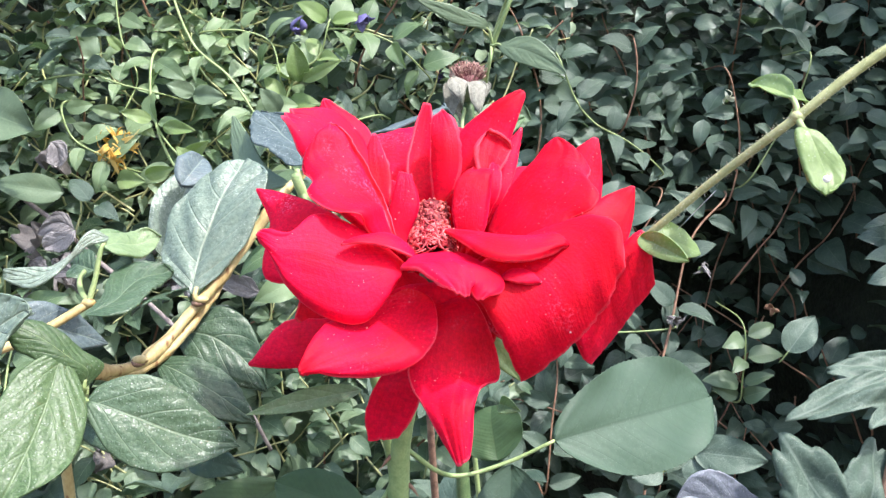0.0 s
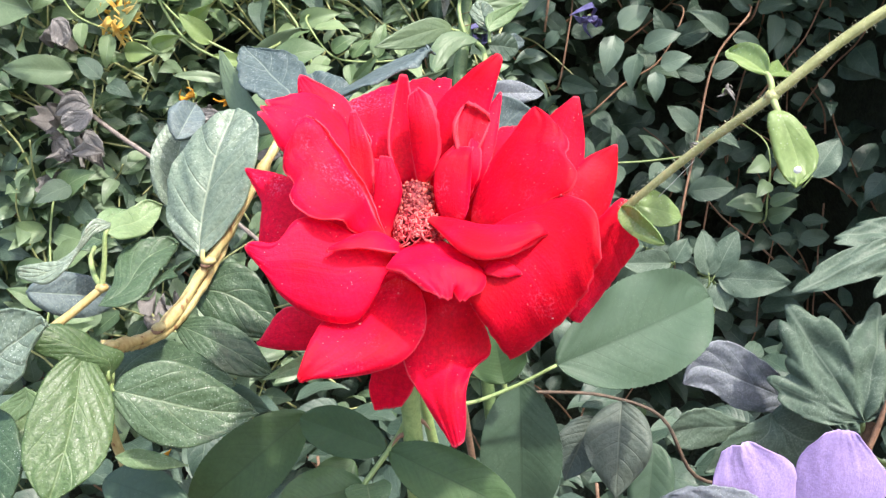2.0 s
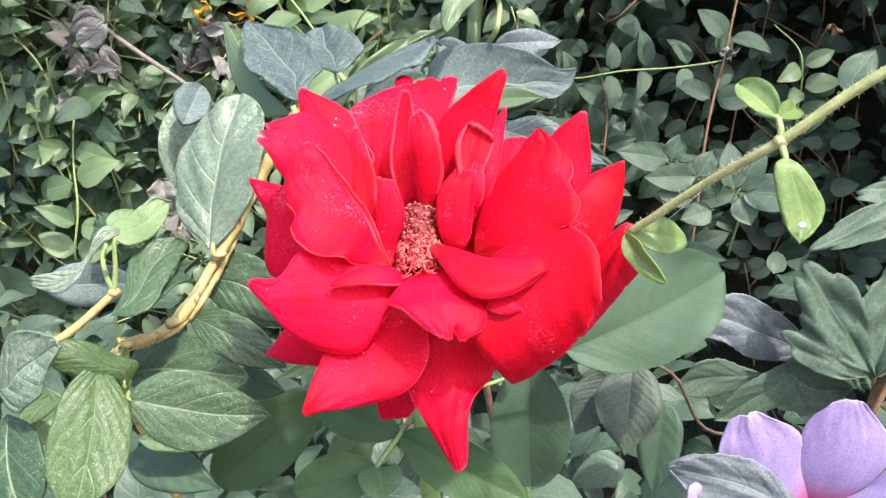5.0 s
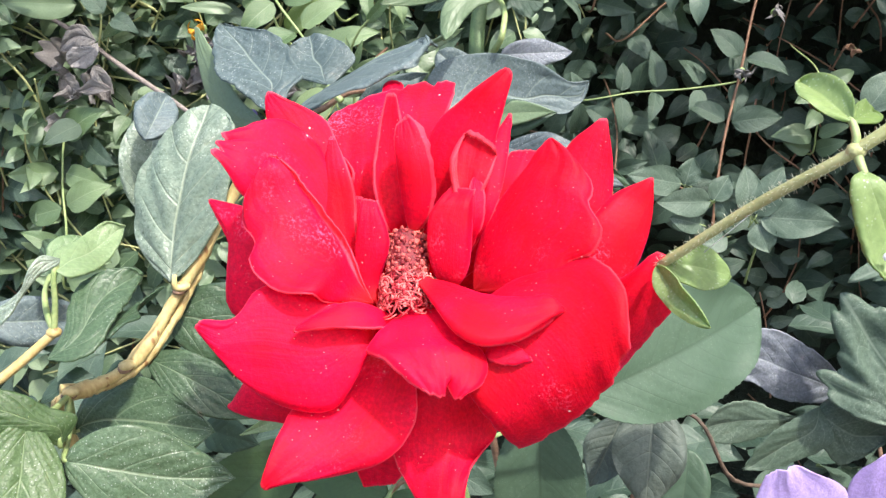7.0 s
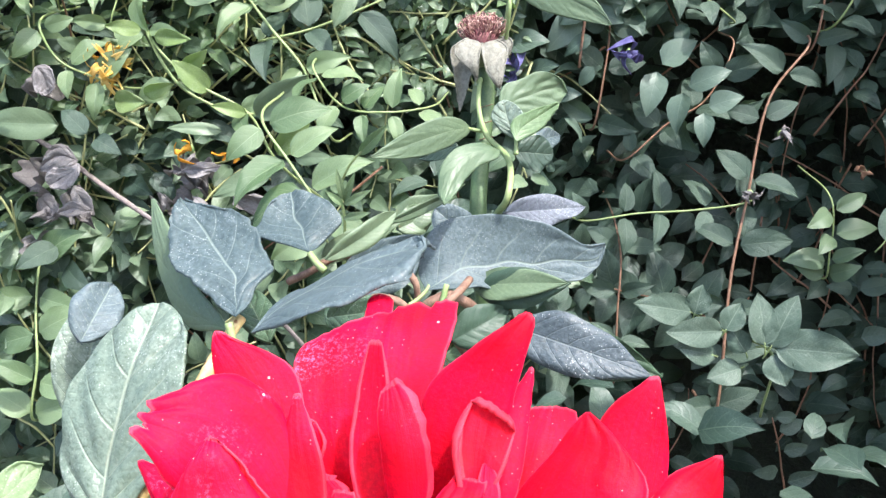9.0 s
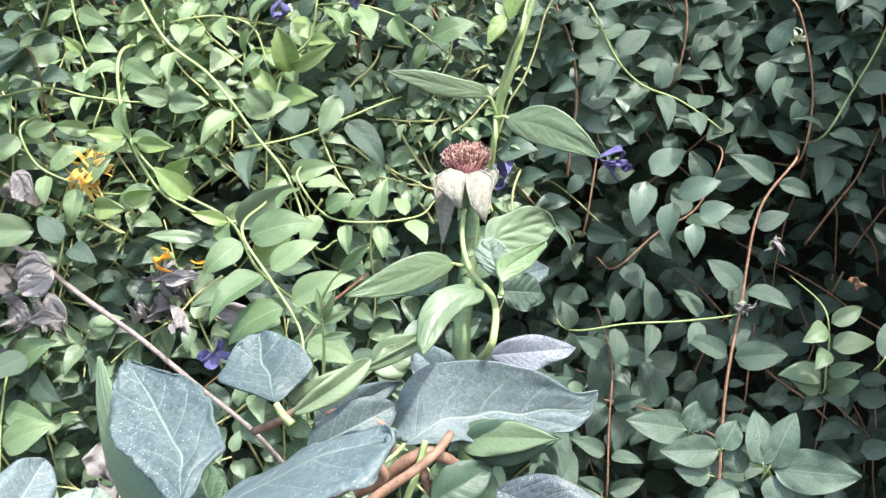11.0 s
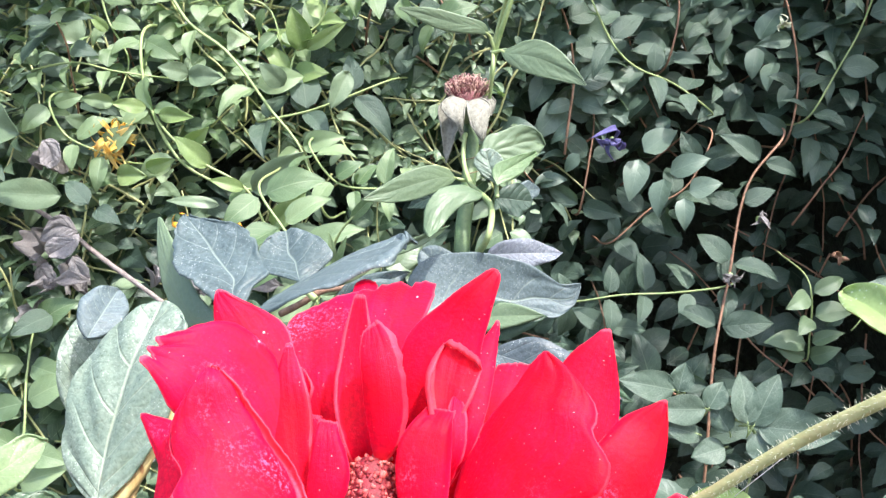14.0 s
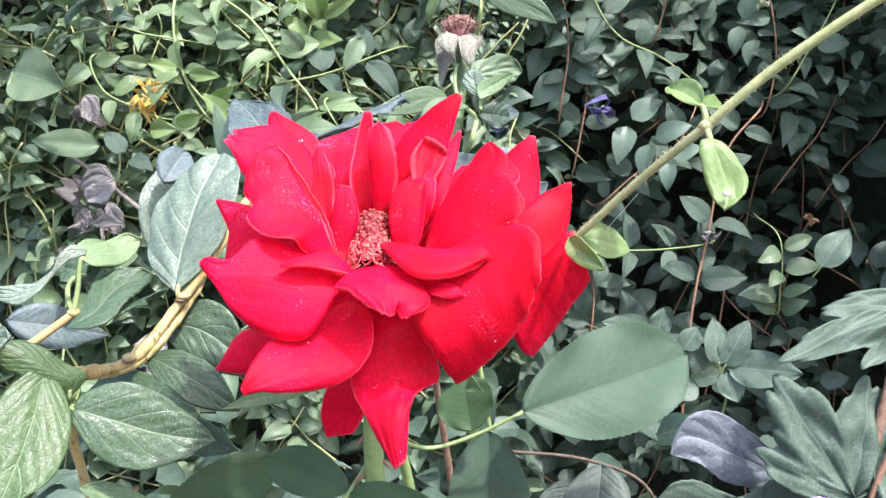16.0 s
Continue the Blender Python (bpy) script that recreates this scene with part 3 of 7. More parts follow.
# Sheet behind the hedge leaves; its dark colour reads as shade in the gaps.
def dark_shade_sheet():
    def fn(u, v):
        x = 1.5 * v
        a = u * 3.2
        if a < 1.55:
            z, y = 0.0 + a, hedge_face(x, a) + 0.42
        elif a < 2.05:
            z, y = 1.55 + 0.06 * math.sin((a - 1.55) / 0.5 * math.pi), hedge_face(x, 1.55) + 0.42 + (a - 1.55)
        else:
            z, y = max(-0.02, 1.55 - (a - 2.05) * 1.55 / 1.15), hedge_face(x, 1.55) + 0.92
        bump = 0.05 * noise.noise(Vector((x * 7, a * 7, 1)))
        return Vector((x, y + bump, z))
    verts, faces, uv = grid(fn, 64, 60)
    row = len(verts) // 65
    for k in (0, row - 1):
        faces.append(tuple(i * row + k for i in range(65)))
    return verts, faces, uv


def small_leaf(kind, ratio, fold, bend, curl, seed, nu=7, nv=4):
    """A unit leaf along +y, facing +z, to be strewn."""
    return leaf_shape((0, 0, 0), (0, 1, 0), ratio, (0, 0, 1), kind, fold=fold, bend=bend, curl=curl, wave=0.06, veins=5.0, nu=nu, nv=nv, seed=seed, puff=0.012)


SMALL = [small_leaf("pointed", 0.6, 14, 0.07, 0.15, 3), small_leaf("pointed", 0.52, 20, 0.05, 0.3, 4), small_leaf("ovate", 0.58, 9, 0.08, 0.1, 5),
         small_leaf("elliptic", 0.5, 24, 0.04, 0.25, 6), small_leaf("pointed", 0.68, 12, 0.06, 0.2, 7), small_leaf("lance", 0.38, 20, 0.08, 0.3, 8)]


def turn_to(axis, normal):
    """The turn that lays +y along axis and +z towards normal."""
    y = unit(axis)
    z = unit(Vector(normal) - y * Vector(normal).dot(y))
    x = y.cross(z)
    return Matrix((x, y, z)).transposed()


def strew(name, leaves, mat, parent, label=""):
    """Many leaves (place, axis, normal, length, which) in one mesh."""
    proto = [np.array([tuple(p) for p in s[0]]) for s in SMALL]
    verts, faces, uv, k = [], [], [], 0
    for at, axis, normal, size, which in leaves:
        m = np.array(turn_to(axis, normal)) * size
        verts.append(proto[which] @ m.T + np.array(tuple(at)))
        faces += [(a + k, b + k, c + k, d + k) for a, b, c, d in SMALL[which][1]]
        uv += SMALL[which][2]
        k += len(proto[which])
    return part(name, ([tuple(v) for v in np.concatenate(verts)], faces, uv), mat, parent, label, kind="stuff")


def sprays(rnd, count, x0, x1, z0, z1, back, size, pick, drift=0.45):
    """Leafy shoots over the hedge's face: pairs of opposite leaves, spread flat to the light, along bending lines."""
    got, wood = [], []
    for _ in range(count):
        x, z = rnd.uniform(x0, x1), rnd.uniform(z0, z1)
        depth = back * rnd.random() ** 1.2
        way = unit((rnd.gauss(0, drift), -0.12 + rnd.gauss(0, 0.18), rnd.choice((1, 1, 1, -0.7)) * rnd.uniform(0.5, 1.0)))
        p = Vector((x, hedge_face(x, z) + depth, z))
        line = [p - way * size * 0.8, p.copy()]
        ls = size * rnd.uniform(0.8, 1.2)
        nodes = rnd.randint(4, 8)
        facing = Vector((rnd.gauss(0, 0.38), -0.62 + rnd.gauss(0, 0.28), 0.75 + rnd.gauss(0, 0.28)))
        for k in range(nodes):
            way = unit(way + Vector((rnd.gauss(0, 0.13), rnd.gauss(0, 0.08), rnd.gauss(0, 0.12))))
            p = p + way * (ls * rnd.uniform(0.5, 0.72))
            line.append(p.copy())
            face = unit(facing + Vector((rnd.gauss(0, 0.14), rnd.gauss(0, 0.14), rnd.gauss(0, 0.14))))
            flat = unit(way.cross(face))
            young = 1 - 0.5 * (k / nodes) ** 2
            for sgn in (1, -1):
                if rnd.random() < 0.05:
                    continue
                out = unit(flat * sgn + way * rnd.uniform(0.1, 0.55) + Vector((rnd.gauss(0, 0.12), rnd.gauss(-0.05, 0.14), -0.16 + rnd.gauss(0, 0.14))))
                tilt = face + out * rnd.gauss(-0.1, 0.22) + flat * rnd.gauss(0, 0.18)
                got.append((p + out * 0.004, out, unit(tilt), ls * rnd.uniform(0.8, 1.08) * young, pick(rnd)))
        wood.append(line)
    return got, wood


rnd = random.Random(11)
hedge = thing("hedge", (0, 0.98, 0), "tall dense hedge of dark green climbing honeysuckle with deep shaded gaps", "hedge", kind="stuff")
part("shaded_core", dark_shade_sheet(), SHADE, hedge, "near-black sheet standing in for the shade deep in the hedge", kind="stuff")
dark_pick = lambda r: r.choice((0, 0, 1, 2, 4))
light_pick = lambda r: r.choice((0, 1, 2, 3, 5))
mass, wood = [], []
for args in ((112, -0.1, 0.65, 0.45, 1.35, 0.2, 0.043), (105, -0.7, 0.0, 0.45, 1.35, 0.17, 0.038), (150, -1.45, 1.45, 0.05, 1.55, 0.2, 0.046)):
    g, w = sprays(rnd, *args, dark_pick)
    mass += g
    wood += w
inner = []
for args in ((340, -0.75, 0.75, 0.4, 1.4, 0.14, 0.05), (150, -1.4, 1.4, 0.1, 1.5, 0.1, 0.055)):
    g, w = sprays(rnd, *args, dark_pick)
    inner += [(Vector(at) + Vector((0, 0.24, 0)), ax, n, size, k) for at, ax, n, size, k in g]
# inner leaves thinned low on the right, to darken it like deep shade
inner = [q for q in inner if q[0][0] < 0.2 or q[0][2] > 1.05 or rnd.random() > 0.35]
strew("inner_leaves", inner, HEDGE_MASS, hedge, "shaded leaves deep in the hedge")


def foremost(leaves, count):
    """The leaves that stand out furthest in the middle stretch of the hedge, and the rest."""
    mid_part = sorted((q for q in leaves if -0.45 < q[0][0] < 0.38 and 0.66 < q[0][2] < 1.2), key=lambda q: q[0][1] - hedge_face(q[0][0], q[0][2]))[:count]
    chosen = set(id(q) for q in mid_part)
    return mid_part, [q for q in leaves if id(q) not in chosen]


def thinned(leaves):
    """Thins the leaves low on the right, so the dark core shows there as shade."""
    return [q for q in leaves if rnd.random() > 0.55 * min(1.0, max(0.0, (q[0][0] - 0.16) / 0.1)) * min(1.0, max(0.0, (0.43 - q[0][0]) / 0.01)) * min(1.0, max(0.0, (1.03 - q[0][2]) / 0.1))]


PUSHED_OUT = [Vector(q) for q in ((-0.275, 0.752, 1.0323), (-0.1874, 0.74, 0.9612), (-0.2217, 0.74, 0.9663), (0.1293, 0.882, 0.997), (-0.325, 0.735, 0.962), (-0.317, 0.735, 0.925))]


def cleared(leaves):
    """Leaves stand aside where a flower or a dead twig has pushed out of the hedge towards the open side."""
    def hides(p):
        for f in PUSHED_OUT:
            out = unit(Vector((0, 0.2, 1.05)) - f)
            d = (p - f).dot(out)
            if d > -0.012 and (p - f - out * d).length < 0.028:
                return True
        return False
    return [q for q in leaves if not hides(Vector(q[0]) + Vector(q[1]) * (0.5 * q[3]))]


mass = cleared(thinned(mass))
near_mass, mass = foremost(mass, 170)
strew("hedge_leaves", mass, HEDGE_MASS, hedge, "dark green oval hedge leaves in pairs")
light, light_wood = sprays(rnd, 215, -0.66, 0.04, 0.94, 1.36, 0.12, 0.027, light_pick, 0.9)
# mid tone brightens the lower left through leaf colour
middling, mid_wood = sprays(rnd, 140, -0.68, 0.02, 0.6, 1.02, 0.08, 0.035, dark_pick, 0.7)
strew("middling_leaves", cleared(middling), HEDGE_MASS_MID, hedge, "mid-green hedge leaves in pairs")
light_wood += mid_wood
# paler copies brighten the upper right through leaf colour
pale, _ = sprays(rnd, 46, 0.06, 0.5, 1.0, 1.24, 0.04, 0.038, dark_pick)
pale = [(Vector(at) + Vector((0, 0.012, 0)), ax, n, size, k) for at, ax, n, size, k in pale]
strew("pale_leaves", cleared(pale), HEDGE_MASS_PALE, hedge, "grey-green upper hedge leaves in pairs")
# keeps the sun-coloured leaves mostly to the upper left
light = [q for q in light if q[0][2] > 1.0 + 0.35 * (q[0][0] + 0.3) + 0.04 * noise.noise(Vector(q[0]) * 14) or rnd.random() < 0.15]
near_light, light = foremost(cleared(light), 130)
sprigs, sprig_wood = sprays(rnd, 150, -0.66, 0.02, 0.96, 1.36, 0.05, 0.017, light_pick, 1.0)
strew("sprig_leaves", cleared(sprigs), HEDGE_MASS_SUN_TINT, hedge, "tiny leaves of young sprigs, coloured bright for sunlight")
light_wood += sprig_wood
strew("light_leaves", light, HEDGE_MASS_SUN_TINT, hedge, "smaller yellow-green hedge leaves with sunlight put into their colour")
part("hedge_twigs", join([tube(w, 0.0013, 0.0007, 5, 3) for w in wood[::2]]), RUST_STEM, hedge, "thin reddish-brown twigs", kind="stuff")
part("light_twigs", join([tube(w, 0.0012, 0.0007, 5, 3) for w in light_wood]), SHOOT_STEM, hedge, "thin pale green shoots", kind="stuff")

# top, back and ends of the hedge
cover = []
for _ in range(4200):
    x, q = rnd.uniform(-1.5, 1.5), rnd.random()
    if q < 0.5:
        y, z, n = hedge_face(x, 1.5) + rnd.uniform(0.05, 0.98), 1.56 + rnd.uniform(-0.03, 0.07), (0, -0.1, 1)
    elif q < 0.85:
        z = rnd.uniform(0.05, 1.56)
        y, n = hedge_face(x, 1.55) + 0.96 + rnd.uniform(-0.02, 0.06), (0, 1, 0.3)
    else:
        x, z = rnd.choice((-1, 1)) * rnd.uniform(1.47, 1.56), rnd.uniform(0.05, 1.56)
        y, n = hedge_face(x, z) + rnd.uniform(0.1, 0.95), (x, 0, 0.3)
    cover.append(((x, y, z), unit((rnd.gauss(0, 1), rnd.gauss(0, 1), rnd.gauss(-0.2, 0.6))), unit(Vector(n) + Vector((rnd.gauss(0, 0.35), rnd.gauss(0, 0.35), rnd.gauss(0, 0.35)))), rnd.uniform(0.045, 0.075), dark_pick(rnd)))
strew("outer_leaves", cover, HEDGE_MASS, hedge, "dark green leaves over the top and back")

# low leaves between the rose and the hedge
low = []
for _ in range(620):
    x, y = rnd.uniform(-0.5, 0.5), rnd.uniform(0.26, 0.78)
    z = 0.80 - 0.12 * (y - 0.3) + 0.03 * noise.noise(Vector((x * 6, y * 6, 0))) - 0.22 * rnd.random()
    low.append(((x, y, z), unit((rnd.gauss(0, 1), rnd.gauss(-0.2, 0.8), rnd.gauss(0, 0.3))), unit((rnd.gauss(0, 0.4), rnd.gauss(-0.4, 0.3), 1)), rnd.uniform(0.03, 0.05), dark_pick(rnd)))
under = thing("undergrowth", (0, 0.5, 0), "shaded dark green undergrowth below the rose", "undergrowth", kind="stuff")
strew("low_leaves", low, HEDGE_MASS, under)
part("low_stems", join([tube([(x, y, 0), (x + rnd.gauss(0, 0.03), y + rnd.gauss(0, 0.03), 0.4), (x + rnd.gauss(0, 0.06), y + rnd.gauss(0, 0.05), 0.62)], 0.003, 0.0015, 6, 4) for x, y in [(rnd.uniform(-0.45, 0.45), rnd.uniform(0.28, 0.75)) for _ in range(16)]]), BARK, under, "brown woody stems", kind="stuff")


# ---- the red rose ----
C = (0.0, 0.203, 0.977)
rose = thing("rose_bush", (-0.01, 0.23, 0), "rose bush with one wide-open crimson bloom on a thorny green cane", "rose bush")
part("cane", tube([(-0.03, 0.26, -0.02), (-0.02, 0.25, 0.5), (-0.0115, 0.222, 0.9176), (-0.0102, 0.218, 0.9379), (-0.003, 0.212, 0.966), C], 0.0035, 0.0018, 10, 8, rough=0.08), GREEN_STEM, rose)
for q, w in (((-0.0122, 0.222, 0.925), 0.4), ((-0.0098, 0.22, 0.933), -2.6), ((-0.0116, 0.222, 0.9205), 3.0)):
    d = Vector((math.cos(w), -0.3, -0.25)).normalized()
    part("thorn", tube([Vector(q), Vector(q) + d * 0.004, Vector(q) + d * 0.0065 + Vector((0, 0, -0.002))], 0.0012, 0.0001, 6, 4), RUST_STEM, rose)
bloom = part("bloom", blob((C[0], C[1] + 0.001, C[2] - 0.001), 0.0075, (1, 1, 1), 8, 12), HIP, rose, "wide-open crimson rose bloom with velvety petals")
for k in range(5):
    w = 2 * math.pi * k / 5 + 0.3
    d = Vector((math.cos(w), 0.47 * math.sin(w) + 0.3, 0.88 * math.sin(w) + 0.3)).normalized()
    b = Vector(C) + Vector((0, 0.006, -0.003))
    part("sepal", leaf_shape(b, b + d * 0.024 + Vector((0, 0.010, -0.008)), 0.007, (0, -0.88, 0.47), "lance", nu=10, nv=6), GREEN_STEM, bloom, "narrow green sepal", thick=0.0004)

# rim petals, from the back to the front
petal(bloom, C, [(-0.0149, 0.207, 0.9975), (-0.0191, 0.22, 1.0118), (-0.0181, 0.223, 1.0128)], [(0.0016, 0.207, 1.0031), (0.0051, 0.221, 1.0114), (0.0069, 0.232, 1.0152)], arch=0.06, belly=0.0225, ruffle=0.025, nicks=((0.62, 0.0013, 0.07), (0.1, 0.0006, 0.15)), fray=0.0006, curl=(0.0003, 0.0003, 0.0005))
petal(bloom, C, [(-0.0093, 0.226, 1.01), (-0.0096, 0.237, 1.0143)], [(-0.0051, 0.226, 1.0096), (-0.0052, 0.237, 1.0142)], arch=0.3)
petal(bloom, C, [(0.0004, 0.202, 0.9993), (0.0026, 0.205, 1.0112), (0.0101, 0.204, 1.0181), (0.016, 0.204, 1.0216)], [(0.0123, 0.2, 1.0017), (0.0155, 0.203, 1.0116), (0.0186, 0.204, 1.0208)], belly=0.045, lip=0.4)
petal(bloom, C, [(0.0223, 0.2, 0.9969), (0.0283, 0.204, 1.0068), (0.034, 0.204, 1.0113)], [(0.0324, 0.198, 0.9874), (0.0361, 0.202, 0.9978), (0.0357, 0.204, 1.0101)], belly=0.045, lip=0.4)
petal(bloom, C, [(0.0307, 0.197, 0.9946), (0.0362, 0.201, 0.9979), (0.0424, 0.201, 1.0005)], [(0.0349, 0.193, 0.9824), (0.0402, 0.197, 0.9858), (0.0426, 0.2, 0.9913), (0.0433, 0.201, 0.9999)], belly=0.036, lip=0.4)
petal(bloom, C, [(0.0347, 0.191, 0.9846), (0.0427, 0.188, 0.9911), (0.046, 0.191, 0.9792)], [(0.0241, 0.188, 0.9731), (0.0302, 0.19, 0.9634), (0.0327, 0.193, 0.9608)], belly=0.054, lip=0.5)
petal(bloom, C, [(-0.0231, 0.203, 1.0009), (-0.0288, 0.209, 1.0168), (-0.0286, 0.21, 1.0191)], [(-0.0151, 0.204, 0.9985), (-0.0177, 0.211, 1.0135), (-0.0261, 0.21, 1.02)], belly=0.054)
petal(bloom, C, [(-0.0226, 0.192, 0.9959), (-0.0291, 0.19, 1.0066), (-0.0333, 0.19, 1.0155)], [(-0.0138, 0.199, 0.9988), (-0.0182, 0.204, 1.0119), (-0.0243, 0.202, 1.0175), (-0.0315, 0.195, 1.0178)], belly=0.054, arch=0.05, ruffle=0.025, lip=0.5, nicks=((-0.45, 0.0016, 0.3), (0.35, 0.0012, 0.25)), fray=0.0008)
petal(bloom, C, [(-0.0254, 0.194, 0.9795), (-0.0406, 0.199, 0.9798), (-0.0396, 0.205, 0.9903), (-0.0443, 0.21, 0.9994)], [(-0.0243, 0.2, 0.9938), (-0.0346, 0.207, 0.9981), (-0.0434, 0.21, 0.9999)], belly=0.054, lip=0.3)
petal(bloom, C, [(-0.0242, 0.184, 0.9627), (-0.0315, 0.187, 0.9612), (-0.0424, 0.193, 0.9603)], [(-0.0235, 0.184, 0.9723), (-0.0338, 0.188, 0.9709), (-0.0424, 0.193, 0.9612)], belly=0.054, lip=0.3)
petal(bloom, C, [(-0.0139, 0.183, 0.9585), (-0.0162, 0.185, 0.9527), (-0.0158, 0.186, 0.9458)], [(-0.0042, 0.18, 0.9611), (-0.0055, 0.182, 0.9547), (-0.0093, 0.185, 0.947)], belly=0.045, ruffle=0.05)
petal(bloom, C, [(-0.0035, 0.177, 0.9725), (-0.0066, 0.174, 0.9635), (-0.0025, 0.168, 0.9565), (0.002, 0.164, 0.9488)], [(0.0076, 0.178, 0.9752), (0.0119, 0.181, 0.9616), (0.0068, 0.169, 0.9604), (0.0051, 0.164, 0.9493)], belly=0.1, ruffle=0.03, crease=0.1, crease_at=0.3)
petal(bloom, (-0.0074, 0.18, 0.9793), [(-0.0199, 0.179, 0.974), (-0.0235, 0.168, 0.9736), (-0.026, 0.16, 0.9688)], [(-0.0025, 0.177, 0.9778), (-0.0014, 0.171, 0.9716), (-0.0057, 0.167, 0.9668), (-0.0144, 0.165, 0.9649), (-0.0242, 0.161, 0.9665)], belly=0.05, lip=0.3)
petal(bloom, (0.0045, 0.182, 0.9822), [(0.0183, 0.184, 0.9907), (0.0293, 0.18, 0.995), (0.0339, 0.171, 0.9929), (0.0338, 0.165, 0.9858)], [(0.0063, 0.17, 0.9794), (0.0103, 0.168, 0.9722), (0.0149, 0.173, 0.962)], belly=0.054, arch=.08, lip=0.6, ruffle=0.0125, fray=0.0004, nicks=((-0.82, 0.0016, 0.05),))
petal(bloom, (-0.008, 0.182, 0.9844), [(-0.0151, 0.178, 0.991), (-0.0247, 0.176, 0.9952), (-0.0294, 0.172, 0.9915), (-0.0339, 0.17, 0.9924)], [(-0.009, 0.174, 0.9811), (-0.0151, 0.17, 0.974), (-0.0229, 0.169, 0.9757), (-0.029, 0.169, 0.9809), (-0.0338, 0.17, 0.9893)], belly=0.054, lip=0.5)
petal(bloom, C, [(0.012, 0.2, 0.995), (0.0156, 0.207, 1.0026), (0.0177, 0.211, 1.0047)], [(0.0196, 0.2, 0.9944), (0.024, 0.205, 1.0012), (0.0242, 0.211, 1.0039)], belly=0.045, arch=0.08)
# petals deep below the heart
petal(bloom, C, [(-0.0127, 0.184, 0.9778), (-0.0162, 0.184, 0.9697), (-0.0154, 0.184, 0.961)], [(0.0108, 0.184, 0.9788), (0.0113, 0.185, 0.9686), (0.003, 0.184, 0.9597)], belly=0.03)
petal(bloom, C, [(-0.017, 0.186, 0.9853), (-0.0276, 0.186, 0.9806), (-0.0314, 0.186, 0.9725)], [(-0.0057, 0.185, 0.974), (-0.0101, 0.184, 0.9678), (-0.0223, 0.185, 0.9638)], belly=0.03)
petal(bloom, C, [(0.0045, 0.184, 0.9765), (0.0113, 0.184, 0.9691), (0.0162, 0.185, 0.9668)], [(0.0148, 0.186, 0.9829), (0.0244, 0.187, 0.9791), (0.0264, 0.187, 0.9707)], belly=0.03)
# inner petals
petal(bloom, (0.0094, 0.19, 0.9853), [(0.0096, 0.192, 0.9895), (0.0129, 0.195, 0.9979), (0.0202, 0.196, 1.0064), (0.0234, 0.196, 1.011)], [(0.0162, 0.184, 0.9872), (0.0219, 0.18, 0.989), (0.0252, 0.18, 0.9924), (0.0256, 0.181, 0.9939), (0.0301, 0.18, 0.9962), (0.0317, 0.182, 0.999), (0.0299, 0.186, 1.0023), (0.0309, 0.188, 1.0033), (0.0306, 0.19, 1.0053), (0.0248, 0.196, 1.0109)], belly=0.04, ruffle=0.03, lip=0.3)
petal(bloom, (-0.0088, 0.186, 0.986), [(-0.0128, 0.181, 0.989), (-0.0151, 0.176, 0.992), (-0.0159, 0.173, 0.995), (-0.0206, 0.173, 0.9955), (-0.0244, 0.175, 0.9972), (-0.0269, 0.178, 0.9994), (-0.0261, 0.181, 1.0017), (-0.0288, 0.184, 1.0038), (-0.0278, 0.186, 1.0086), (-0.0241, 0.19, 1.0132)], [(-0.0113, 0.186, 0.9912), (-0.0135, 0.188, 0.997), (-0.0166, 0.188, 1.0042), (-0.0221, 0.19, 1.0131)], belly=0.06, ruffle=0.03, lip=0.3, curl=(0.00015, 0.0007, 0.0002), turn=190, fray=0.0004)
petal(bloom, C, [(-0.0137, 0.192, 0.9919), (-0.0182, 0.2, 1.0041), (-0.0164, 0.205, 1.0115)], [(-0.0109, 0.192, 0.9917), (-0.0122, 0.199, 1.0039), (-0.0153, 0.205, 1.0119)], belly=-0.12)
petal(bloom, (-0.0082, 0.186, 0.986), [(-0.0116, 0.188, 0.9907), (-0.0112, 0.19, 0.9971), (-0.0095, 0.192, 1.0037)], [(-0.0078, 0.188, 0.9891), (-0.0052, 0.189, 0.9964), (-0.007, 0.192, 1.0032)], belly=0.113, lip=0.4, curl=(0.0003, 0.0006, 0.0005), turn=-160)
petal(bloom, C, [(-0.0063, 0.196, 0.9979), (-0.0079, 0.2, 1.0046), (-0.0063, 0.204, 1.0131), (-0.0045, 0.206, 1.0193)], [(-0.0023, 0.196, 0.9982), (-0.0029, 0.2, 1.0042), (-0.0025, 0.204, 1.0128), (-0.0029, 0.206, 1.019)], belly=-0.24)
petal(bloom, (-0.0014, 0.193, 0.9955), [(-0.0023, 0.1935, 1.0036), (-0.0024, 0.194, 1.0102), (-0.0025, 0.1955, 1.0136), (-0.0021, 0.197, 1.0156)], [(0.0017, 0.192, 0.9992), (0.0033, 0.192, 1.0043), (0.0034, 0.1925, 1.0086), (0.0027, 0.194, 1.0125), (0.0014, 0.196, 1.0156), (0.0002, 0.197, 1.0169)], belly=0.2, curl=(0.0003, 0.0011, 0.0009), turn=-220, ruffle=0.03)
petal(bloom, (0.0053, 0.187, 0.9865), [(0.0026, 0.187, 0.9907), (0.0018, 0.188, 0.9975), (0.0028, 0.189, 1.0016), (0.0064, 0.191, 1.0049)], [(0.0083, 0.186, 0.9906), (0.0096, 0.187, 0.9972), (0.0104, 0.19, 1.0044)], belly=0.099, lip=0.8, curl=(0.0003, 0.0007, 0.0008), turn=-170, nicks=((-0.6, 0.0006, 0.2),))
